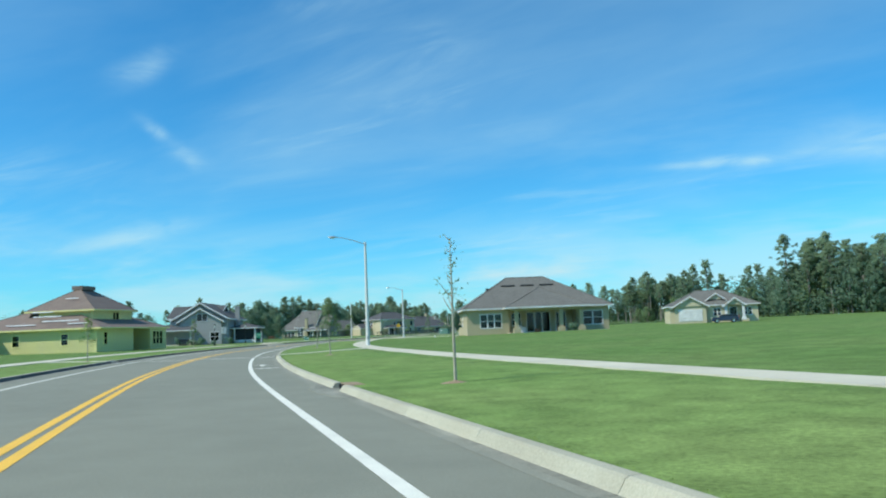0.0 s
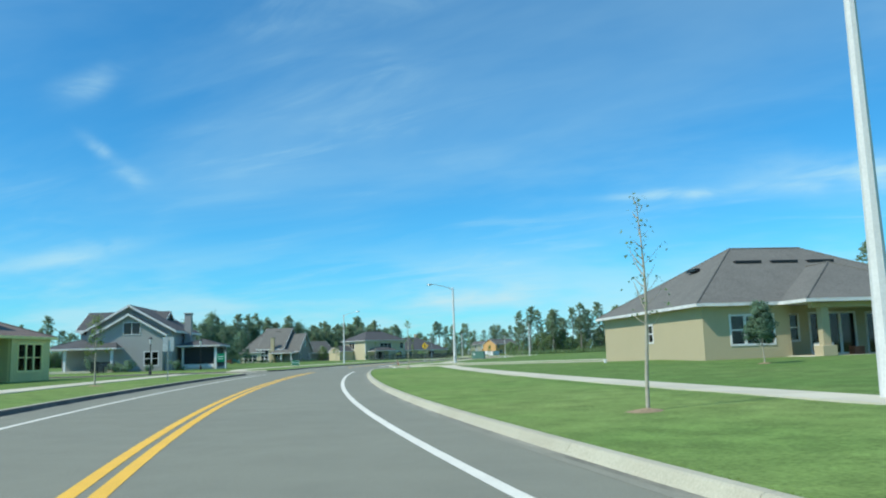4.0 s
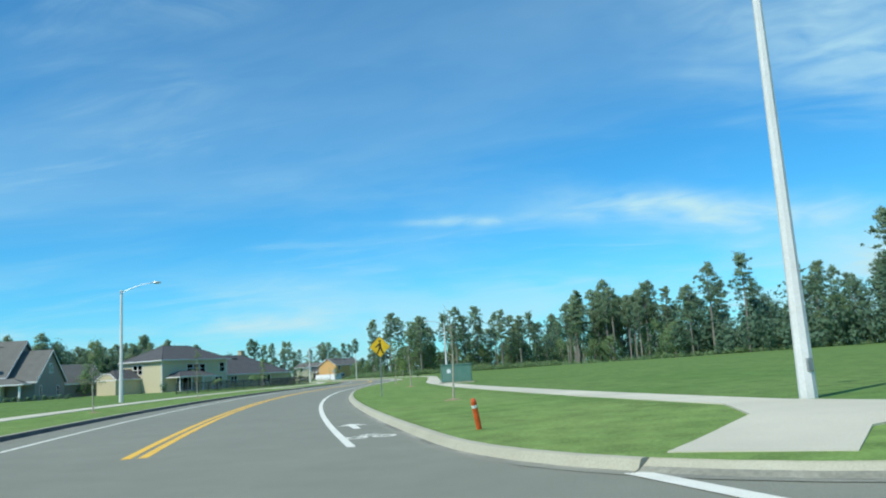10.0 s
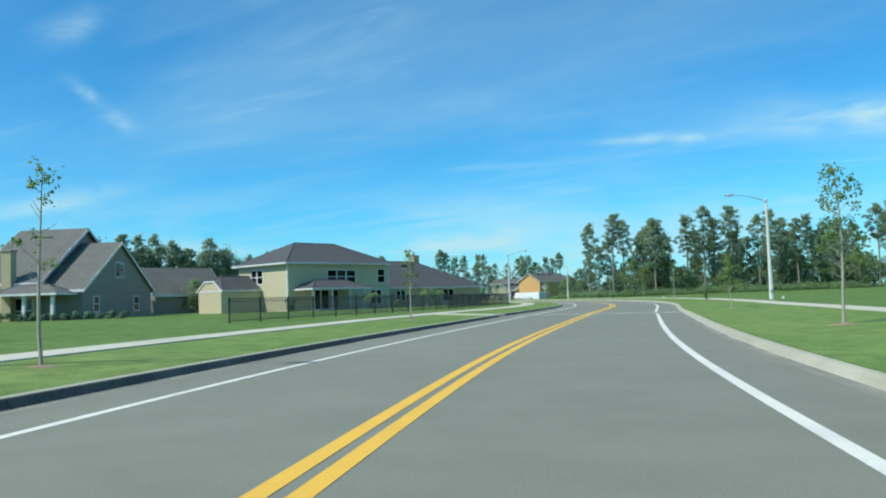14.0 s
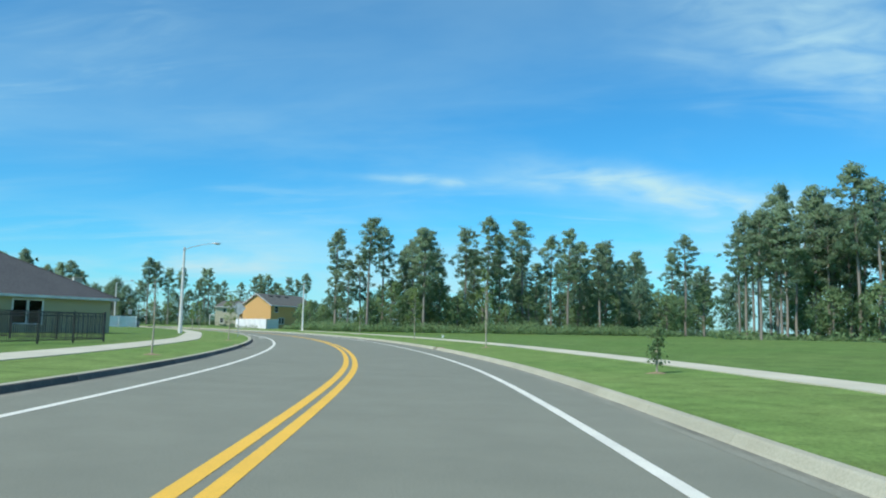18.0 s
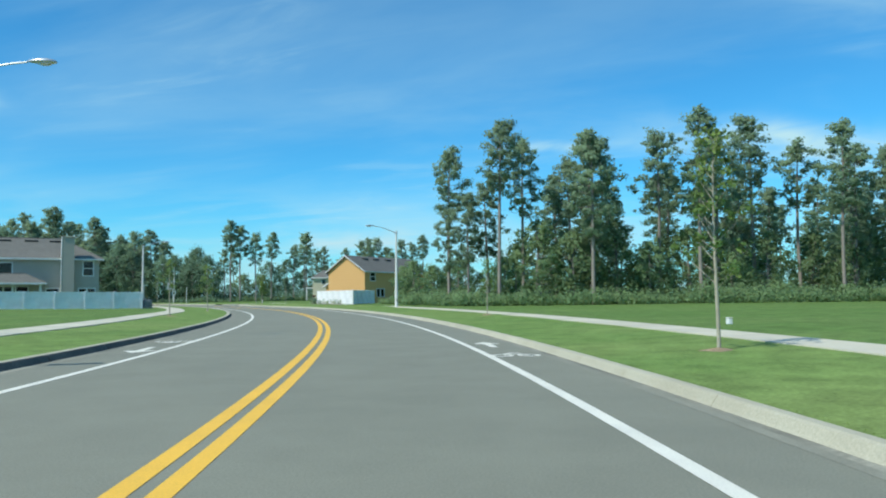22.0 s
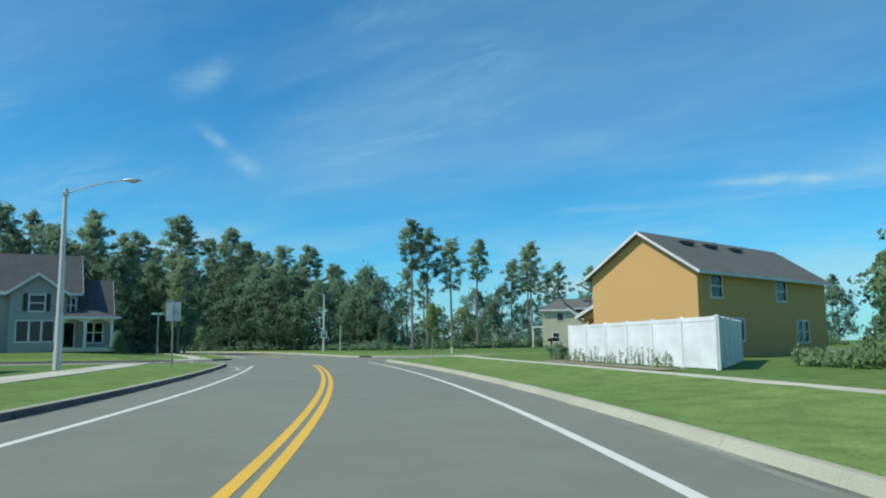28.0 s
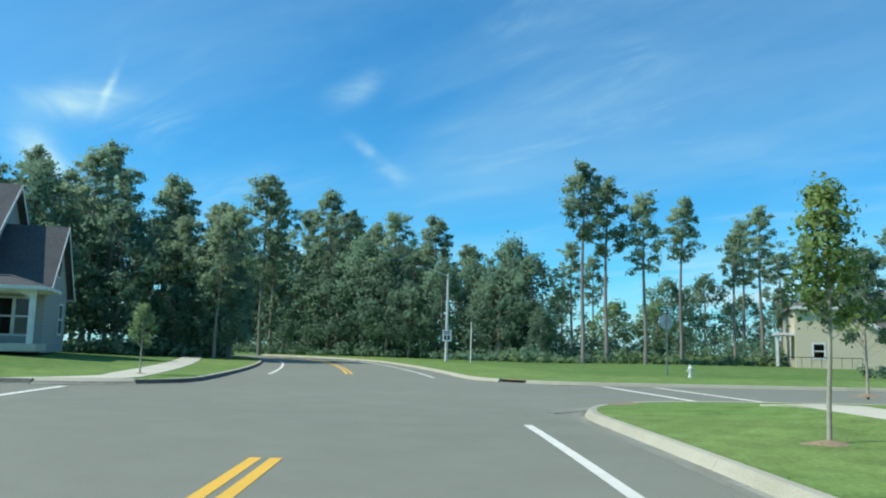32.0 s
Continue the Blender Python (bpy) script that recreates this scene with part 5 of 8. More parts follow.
    def column(self, x, y, z0, z1, w=0.28, base=0.0, mat=None):
        bm = bmesh.new()
        if base:
            add_box(bm, x - w * 0.95, x + w * 0.95, y - w * 0.95, y + w * 0.95, z0, z0 + base, 0.02)
            add_box(bm, x - w * 0.8, x + w * 0.8, y - w * 0.8, y + w * 0.8, z1 - 0.22, z1, 0.02)
        vs = add_box(bm, x - w / 2, x + w / 2, y - w / 2, y + w / 2, z0 + base, z1)
        part("column", bm, mat or self.trim, self.t)

    def slab(self, x0, x1, y0, y1, z0, z1, mat=None, name="slab", label=""):
        return part(name, box(x0, x1, y0, y1, z0, z1, 0.01), mat or self.trim, self.t, label)

    def vents(self, pts, along_x=True, w=1.2):
        """Low dark roof vents near the ridge."""
        for x, y, z in pts:
            a, b = (w / 2, 0.18) if along_x else (0.18, w / 2)
            part("roof_vent", box(x - a, x + a, y - b, y + b, z - 0.05, z + 0.14, 0.02), SIGN_BLACK if self.roofing is SHINGLE else SHINGLE, self.t, "low dark roof vent")

    def chimney(self, x, y, w, d, z0, z1, mat=None):
        c = part("chimney", box(x - w / 2, x + w / 2, y - d / 2, y + d / 2, z0, z1, 0.01), mat or self.mat, self.t)
        part("chimney_cap", box(x - w / 2 - 0.08, x + w / 2 + 0.08, y - d / 2 - 0.08, y + d / 2 + 0.08, z1, z1 + 0.15, 0.02), self.mat, c)


def house_tan():
    """Single-storey tan house with a large hipped roof and a columned porch."""
    h = House("tan_stucco_house", "single-storey tan stucco house with hipped shingle roof and columned porch", 47.8, 46.4, 25.5, 0.5, STUCCO_TAN)
    W, D = 17.3, 16.8
    h.wall((0.6, 0), (5.6, 0), 0, 2.85, [(1.6, 4.0, 0.75, 2.25, 3, 2)])
    h.wall((5.6, 0.0), (5.6, 1.8), 0, 2.85)
    h.wall((5.6, 1.8), (13.4, 1.8), 0, 2.85, [(0.5, 1.5, 0.9, 2.3, 1, 2), (2.3, 5.0, 0.1, 2.35, 3, 1), (5.8, 6.9, 0.05, 2.3, 1, 1)])
    h.wall((13.4, 1.8), (13.4, 0.0), 0, 2.85)
    h.wall((13.4, 0), (W, 0), 0, 2.85, [(0.9, 3.1, 0.75, 2.25, 2, 2)])
    h.wall((W, 0.22), (W, D), 0, 2.85, [(4, 5, 1, 2.2, 1, 2), (10, 11.4, 1, 2.2, 2, 2)])
    h.wall((W - 0.22, D), (0.6, D), 0, 2.85)
    h.wall((0.6, D - 0.22), (0.6, 0.22), 0, 2.85, [(8.6, 9.3, 1.05, 2.05, 1, 2)])
    h.slab(0.9, W - 0.3, 2.1, D - 0.3, -0.4, 0.05, ROOM, "floor")
    h.slab(0.9, W - 0.3, 8, 8.1, 0.06, 2.8, ROOM, "inner_partition")
    h.slab(5.3, 13.9, -2.6, 1.8, -0.4, 0.03, WALKWAY, "porch_floor", "concrete porch floor")
    h.hip(0.6, W, 0, D, 2.95, 4.0, 0.5, ((6.3, 7.6), (11.1, 7.6)))
    h.hip(5.2, 14.0, -2.7, 9.2, 2.93, 2.45, 0.45, ((9.6, 2.2), (9.6, 7.5)))
    for x in (6.1, 11.2, 13.5):
        h.column(x, -2.3, 0.0, 2.75, 0.42, 0.55, STUCCO_TAN)
    h.slab(5.4, 13.8, -2.5, -2.15, 2.5, 2.8, STUCCO_TAN, "porch_beam")
    h.vents([(6.2, 5.2, 5.75), (8.6, 5.2, 5.75), (11.0, 5.2, 5.75)], True, 1.7)
    h.vents([(3.9, 8.0, 5.55)], False, 1.4)
    h.slab(6.5, 7.3, -1.2, -0.6, 0.03, 0.7, TRIM, "bench", "pale porch bench")
    h.slab(8.3, 8.9, -1.4, -0.9, 0.03, 0.45, WOOD_RED, "porch_box")


house_tan()


def house_far():
    """Small beige house across the field."""
    h = House("beige_house", "small beige house with a garage beyond the field", 63.5, 111.0, 12, 0.95, STUCCO_BEIGE)
    h.block(0, 15.5, 0, 11, 0, 2.8, front=[(7.8, 9.0, 0.9, 2.2, 2, 2), (10.6, 11.8, 0.05, 2.3, 1, 1), (13.0, 14.4, 0.9, 2.2, 2, 2)])
    h.hip(0, 15.5, 0, 11, 2.85, 2.9)
    h.gable(0.6, 6.6, -0.9, 4.5, 2.75, 1.7, 0.35, ends=(True, False))
    h.gable(6.9, 10.0, 1.2, 5, 3.9, 1.1, 0.3, ends=(True, False))
    h.gable(9.6, 13.0, -1.3, 4, 2.75, 1.2, 0.35, ends=(True, False))
    for x in (9.8, 12.8):
        h.column(x, -1.1, 0, 2.75, 0.4, 0.4, TRIM)
    h.wall((0.8, -0.7), (6.4, -0.7), 0, 2.75)
    for k in range(4):
        part("garage_panel", box(1.5, 5.7, -0.76, -0.70, 0.05 + 0.54 * k, 0.57 + 0.54 * k, 0.012), TRIM, h.t)


house_far()


def house_sheathed():
    """A house being built: yellow-green sheathing and brown roof underlay."""
    h = House("unfinished_house", "unfinished house in yellow sheathing with bare roof underlay", 10.8, 27.8, 106, 0.3, SHEATHING, FELT, SHEATHING)
    L, D = 8.0, 17.0
    h.block(0, L, 0, D, 0, 2.7, front=[(1.5, 2.2, 0.9, 2.2, 1, 2)], left=[(3.0, 3.8, 0.9, 2.1, 1, 2), (6.5, 7.3, 0.9, 2.1, 1, 2), (12.5, 13.3, 0.9, 2.1, 1, 2)])
    h.block(L + 3.0, L + 7.2, -0.6, 9, 0, 2.7, front=[(0.7, 3.2, 0.65, 2.25, 3, 2)])
    h.wall((L, 3.0), (L + 3.0, 3.0), 0, 2.7, [(0.6, 1.6, 0.05, 2.2, 1, 1)], BRICK)
    h.hip(0, L + 7.2, -0.3, D, 2.75, 3.2, 0.5, ((6.0, 8.0), (9.4, 8.0)))
    h.block(2.8, L + 3.6, 2.2, 9, 2.9, 4.9, front=[(4.4, 5.7, 0.55 + 2.9, 1.75 + 2.9, 2, 1)])
    h.hip(2.8, L + 3.6, 2.2, 10, 4.95, 2.8, 0.5, ((6.4, 6.1), (8.2, 6.1)))
    h.slab(6.0, 8.8, 5.5, 6.9, 7.55, 8.05, FELT, "ridge_hump")
    h.block(-5.0, -0.3, 13.5, D + 6, 0, 2.7, left=[(3, 4, 1, 2.1, 1, 2)])
    h.hip(-5.0, 3.0, 13.0, D + 6, 2.75, 2.4, 0.5)
    for k, (x, y, z, w) in enumerate([(-0.02, 4.5, 3.45, 4.5), (0.6, 6.5, 4.0, 3.4), (0.25, 2.5, 3.1, 2.5), (1.3, 7.5, 4.55, 2.6), (3.9, 5.6, 6.2, 1.6), (0.25, 9.5, 3.1, 3.6)]):
        b = part("batten", box(-0.06, 0.06, -w / 2, w / 2, -0.02, 0.04), SIGN_WHITE, h.t, "pale roof batten")
        b.matrix_basis = pose(x + 0.1, y, z + 0.22, 0, -35, 0)


house_sheathed()


def house_gable_grey():
    """Grey lap-sided house with a broad front gable and a screened side porch."""
    h = House("grey_gabled_house", "grey lap-sided house with a broad white-trimmed gable and porch", -20.6, 73.5, 24, 0.45, SIDING_GREY, SHINGLE_DARK)
    h.block(0.9, 10.6, 0, 12, 0, 4.6)
    h.gable(0.9, 10.6, 0, 12, 4.6, 2.8, 0.55)
    h.block(2.1, 9.7, -0.7, 0.1, 0, 4.1, front=[(5.6, 7.1, 0.5, 2.0, 2, 2)])
    h.gable(2.0, 9.8, -0.7, 1, 4.1, 2.25, 0.4, ends=(True, False), window=(0.3, 4.1, 1.8, 1.3, 2))
    h.block(-1.2, 0.9, 4, 12, 0, 4.9)
    h.gable(-1.4, 8, 4, 12, 4.9, 2.2, 0.3, axis="x")
    h.block(-2.2, 0.9, 1.2, 4, 0, 2.6)
    h.hip(-2.7, 4.9, -2.6, 3.6, 2.55, 1.0, 0.35, ((-0.6, 1.2), (4.0, 0.6)))
    for x in (-2.5, -0.5, 4.6):
        h.column(x, -2.4, 0.0, 2.5, 0.26, 0.0, TRIM)
    h.slab(-2.8, 5.0, -2.7, 0, -0.4, 0.05, WALKWAY, "porch_floor")
    h.chimney(11.2, 5.2, 0.8, 0.8, 0, 6.6)
    # screened porch
    h.hip(11.0, 15.4, 2.0, 7.5, 2.65, 0.8, 0.35)
    for x in (11.3, 15.1):
        h.column(x, 2.2, 0.0, 2.6, 0.24, 0.0, TRIM)
    h.slab(11.4, 15.0, 2.4, 2.43, 0.45, 2.4, SCREEN, "insect_screen", "dark porch screen")
    h.slab(15.0, 15.03, 2.4, 7, 0.45, 2.4, SCREEN, "insect_screen", "dark porch screen")
    h.slab(11.3, 15.1, 2.3, 2.5, 0.05, 0.45, TRIM, "low_wall", "low white porch wall")
    h.wall((11.0, 7.4), (15.4, 7.4), 0, 2.6)
    h.slab(11.1, 15.3, 2.3, 7.3, -0.4, 0.05, WALKWAY, "porch_floor")


house_gable_grey()


def house_big_roof():
    """Brown-grey house with a steep long roof, a chimney and a stepped end gable."""
    h = House("long_roofed_house", "brown house with a steep long grey roof and chimney", -63.0, 168.7, 14, 0.15, SIDING_TAUPE)
    D = 15.0
    h.block(0.6, 5.4, 0, D, 0, 2.85, front=[(0.9, 4.1, 0.5, 2.2, 3, 2)], mat=STUCCO_BEIGE)
    h.hip(0.6, 6.4, 0.0, D, 2.9, 4.9, 0.5, ((3.9, 7.5), (6.8, 7.5)))
    h.block(5.4, 11.3, -0.15, D, 0, 3.75, front=[(0.5, 2.3, 0.4, 2.0, 2, 2), (0.5, 2.3, 2.25, 3.45, 2, 1), (3.9, 5.5, 0.1, 2.2, 2, 2)], mat=STUCCO_BEIGE)
    h.gable(5.2, 11.3, 0, D, 3.75, 5.1, 0.45, axis="x")
    h.block(11.3, 15.2, 0.3, D - 1.8, 0, 2.95, right=[(1.6, 2.4, 0.9, 2.2, 1, 2), (9.0, 10.0, 0.9, 2.2, 1, 2)])
    h.gable(11.3, 15.2, 0.3, D - 1.8, 2.95, 4.35, 0.3, axis="x")
    w = part("window", box(15.2, 15.26, 5.9, 7.5, 4.0, 5.5), TRIM, h.t)
    for y in (6.02, 6.76):
        part("pane", box(15.26, 15.28, y, y + 0.62, 4.12, 5.38), DARK_GLASS, w)
    h.chimney(8.95, -0.45, 0.85, 0.8, 0, 6.3, STUCCO_TAN)
    h.hip(8.9, 14.4, -2.6, 0.3, 2.55, 0.8, 0.3)
    for x in (11.6, 14.1):
        h.column(x, -2.4, 0, 2.5, 0.26, 0.0, TRIM)
    h.slab(8.8, 14.5, -2.6, 0, -0.3, 0.05, WALKWAY, "porch_floor")
    h.vents([(4.6, 6.3, 7.0), (8.3, 6.3, 8.02), (13.2, 6.4, 6.62)], True, 1.3)
    h.vents([(2.6, 3.2, 4.98)], True, 1.2)


house_big_roof()


def house_behind_left():
    h = House("low_grey_house", "low grey house with a dark hipped roof", -98.5, 170.0, 49, 0.35, SIDING_GREY, SHINGLE_DARK)
    h.block(0, 28, 0, 12, 0, 3.2, front=[(3.5, 5.2, 0.9, 2.4, 2, 2), (12.6, 14.4, 0.9, 2.4, 2, 2), (20.4, 21.8, 0.9, 2.2, 1, 2)])
    h.hip(0, 28, 0, 12, 3.25, 3.2, 0.5, ((7, 6), (22, 6)))


house_behind_left()


def play_set(x, y, turn):
    t = thing("play_set", on_land(x, y, turn), "timber garden play tower with a green canopy and slide", "play set")
    for px in (-0.8, 0.8):
        for py in (-0.7, 0.7):
            part("post", box(px - 0.06, px + 0.06, py - 0.06, py + 0.06, -0.1, 2.3), WOOD_RED, t)
    part("deck", box(-0.9, 0.9, -0.8, 0.8, 1.15, 1.25), WOOD_RED, t)
    for py in (-0.76, 0.72):
        part("rail", box(-0.85, 0.85, py, py + 0.05, 1.6, 1.8), WOOD_RED, t)
    bm = extrude_xz([(-1.0, 2.25), (0, 3.0), (1.0, 2.25), (1.0, 2.31), (0, 3.06), (-1.0, 2.31)], -0.9, 0.9)
    part("canopy", bm, CANVAS_GREEN, t, "green canvas canopy")
    bm = bmesh.new()
    add_tube(bm, [(0.9, 0, 1.2), (1.8, 0, 0.75), (2.6, 0, 0.3), (3.1, 0, 0.2)], [0.22] * 4, 8)
    part("slide", bm, SLIDE, t, "green plastic slide")
    part("lower_panel", box(-0.8, 0.8, -0.74, -0.70, 0.3, 0.9), WOOD_RED, t)


play_set(-62.6, 163.6, 30)


def house_two_storey():
    """Two-storey beige house with a lower hipped roof and a back porch."""
    h = House("two_storey_beige_house", "two-storey beige house with dark hipped roof and white-posted porch", -38.2, 190.0, 67, 0.3, STUCCO_BEIGE, SHINGLE_DARK)
    L, D = 14.6, 8.8
    h.block(0, L, 0, D, 0, 5.1, front=[(5.4, 9.4, 3.0, 4.35, 3, 2), (12.9, 14.0, 3.0, 4.5, 1, 2), (3.2, 6.8, 0.2, 2.2, 3, 1), (11.8, 13.4, 0.6, 2.1, 2, 2)], left=[(2.2, 4.2, 3.1, 4.5, 2, 2)])
    h.hip(0, L, 0, D, 5.15, 2.5, 0.55)
    h.hip(1.0, 8.6, -2.9, 0.6, 2.35, 0.9, 0.3)
    for x in (1.3, 3.8, 6.3, 8.3):
        h.column(x, -2.6, 0, 2.3, 0.18, 0.0, TRIM)
    h.slab(1.0, 8.6, -2.8, 0, -0.4, 0.05, WALKWAY, "porch_floor")
    h.vents([(6.0, 4.3, 7.35), (8.5, 4.3, 7.35)], True, 1.0)
    for z, x in ((0.0, -0.03), (0.0, L - 0.12)):
        h.slab(x, x + 0.15, -0.05, 0.10, 0, 5.1, TRIM, "corner_board")


house_two_storey()


def house_small_gables():
    h = House("beige_garage_house", "low beige house with a clipped gable and dark roof", -49.4, 189.3, -22, 0.3, STUCCO_BEIGE, SHINGLE_DARK)
    h.block(1.2, 5.4, 0, 5.6, 0, 2.4)
    h.hip(1.2, 5.4, 0.3, 5.6, 2.45, 1.55, 0.3, ((3.3, 1.3), (3.3, 5.0)))
    bm = extrude_xz([(1.2, 2.4), (5.4, 2.4), (4.0, 3.35), (2.6, 3.35)], -0.02, 0.16)
    part("gable_wall", bm, STUCCO_BEIGE, h.t)
    bm = extrude_xz([(0.9, 2.25), (2.5, 3.32), (4.1, 3.32), (5.7, 2.25), (5.7, 2.42), (4.15, 3.48), (2.45, 3.48), (0.9, 2.42)], -0.12, -0.06)
    part("barge_board", bm, TRIM, h.t)
    g = House("white_trimmed_house", "grey house with a white-trimmed steep gable", -62.6, 194.5, -22, 0.3, SIDING_TAUPE)
    g.block(0, 6.6, 0, 9, 0, 2.6)
    g.gable(0, 6.6, 0, 9, 2.6, 2.9, 0.4)


house_small_gables()


def house_dark_roof():
    """Low house with a dark hipped roof behind a black fence."""
    h = House("dark_roofed_house", "low tan house with a charcoal hipped roof", -34.5, 207.0, 64, 0.3, STUCCO_TAN, SHINGLE_DARK)
    h.block(0, 17.6, 0, 13, 0, 2.35, front=[(2.0, 3.4, 0.8, 2.0, 2, 2), (10.2, 12.2, 0.6, 2.05, 2, 1)])
    h.hip(0, 17.6, 0, 13, 2.4, 3.7, 0.4, ((6.5, 6.5), (11.2, 6.5)))
    h.chimney(13.2, 8.5, 1.0, 0.9, 2, 7.0)
    h.vents([(8, 5.2, 5.5)], True, 1.2)


house_dark_roof()


def house_grey_two_storey():
    """Grey-taupe two-storey house with an outside chimney, behind a white fence."""
    ang = math.degrees(math.atan2(287.0 - 278.0, -57.7 + 68.8))
    h = House("grey_two_storey_house", "two-storey taupe lap-sided house with an outside chimney", -68.6, 278.3, ang, 0.35, SIDING_STONE)
    L, D = 14.0, 9.0
    h.block(0, L, 0, D, 0, 4.95, front=[(1.0, 3.7, 3.2, 4.6, 3, 1), (4.8, 5.95, 3.4, 4.5, 1, 1), (12.5, 13.4, 3.3, 4.75, 1, 2), (9.1, 10.2, 0.6, 1.9, 1, 2), (12.1, 13.6, 0.6, 1.9, 2, 2), (4.2, 7.4, 0.1, 2.1, 3, 1)])
    h.hip(0, L, 0, D, 5.0, 2.35, 0.4, ((4.2, 4.5), (10.6, 4.5)))
    h.chimney(11.0, -0.35, 1.15, 0.9, 0, 7.15, SIDING_STONE)
    h.slab(10.36, 10.42, -0.82, 0.1, 0, 7.1, TRIM, "corner_board")
    h.hip(3.5, 8.7, -2.8, 0.3, 2.45, 0.95, 0.3)
    for x in (3.7, 6.1, 8.5):
        h.column(x, -2.6, 0, 2.4, 0.2, 0, TRIM)
    h.vents([(5.2, 3.7, 6.95), (7.7, 3.7, 6.95), (10.0, 3.7, 6.95)], True, 1.25)
    h.block(-3.5, 0, 3, 8.5, 0, 2.6)
    h.hip(-3.5, 0.2, 3, 8.5, 2.65, 1.6, 0.35)
    g = House("grey_gabled_cottage", "grey house with small white-trimmed gables at the wood's edge", -117, 276, 40, 0.35, SIDING_GREY, SHINGLE_DARK)
    g.block(0, 15, 0, 9, 0, 3.0, front=[(2, 3.4, 0.8, 2.2, 2, 2), (6, 7.4, 0.8, 2.2, 2, 2), (11, 12.6, 0.8, 2.2, 2, 2)])
    g.gable(0, 15, 0, 9, 3.0, 3.6, 0.4, axis="x")
    for x in (1.2, 9.6):
        g.gable(x, x + 4.6, -0.8, 4, 3.0, 2.0, 0.35, ends=(True, False), window=(0, 3.4, 0.7, 0.8, 1))


house_grey_two_storey()


def house_ochre():
    """Ochre two-storey house with a plain end gable."""
    ang = math.degrees(math.atan2(-2.3, 5.8))
    h = House("ochre_house", "two-storey ochre stucco house with a plain end gable", -44.1, 321.2, ang, 0.3, STUCCO_ORANGE, SHINGLE)
    W, D = 6.6, 15.5
    h.wall((0, 0), (W, 0), 0, 4.55)
    h.wall((W, 0.22), (W, D), 0, 4.55, [(1.1, 2.2, 3.2, 4.3, 1, 2), (2.6, 4.4, 0.9, 2.0, 2, 1), (8.5, 9.7, 3.2, 4.3, 1, 2), (11, 12.5, 0.8, 2.0, 2, 2)])
    h.wall((W - 0.22, D), (0, D), 0, 4.55)
    h.wall((0, D - 0.22), (0, 0.22), 0, 4.55)
    h.slab(0.3, W - 0.3, 0.3, D - 0.3, -0.3, 0.05, ROOM, "floor")
    h.slab(0.25, W - 0.25, 5, 5.1, 0.06, 4.5, ROOM, "inner_partition")
    h.gable(0, W, 0, D, 4.55, 2.15, 0.35)
    h.vents([(W / 2 + 0.75, 3.4, 6.36), (W / 2 + 0.75, 6.0, 6.36), (W / 2 + 0.75, 9.0, 6.36)], False, 1.2)
    # a lean-to porch roof that rises to the wall, with a closed ochre end
    porch = part("porch_roof", extrude_xz([(-3.6, 2.36), (-0.02, 4.05), (-0.02, 4.17), (-3.6, 2.48)], 2.9, 9.5), SHINGLE, h.t)
    part("barge_board", extrude_xz([(-3.62, 2.28), (-0.02, 3.98), (-0.02, 4.18), (-3.62, 2.49)], 2.86, 2.9), TRIM, porch)
    part("porch_end", extrude_xz([(-3.2, 2.35), (-0.02, 2.35), (-0.02, 3.95), (-3.2, 2.5)], 3.2, 3.4), STUCCO_ORANGE, h.t)
    part("porch_beam", box(-3.2, -3.0, 3.4, 9.2, 2.25, 2.5), STUCCO_ORANGE, h.t)
    for y in (3.4, 9.0):
        part("column", box(-3.2, -2.86, y - 0.17, y + 0.17, 0.8, 2.35, 0.01), STUCCO_ORANGE, h.t)
        part("column_base", box(-3.3, -2.76, y - 0.27, y + 0.27, 0, 0.8, 0.02), STONE_BASE, h.t, "grey stone column base")
    h.slab(-3.2, 0, 3.2, 9.2, -0.3, 0.04, WALKWAY, "porch_floor")


house_ochre()


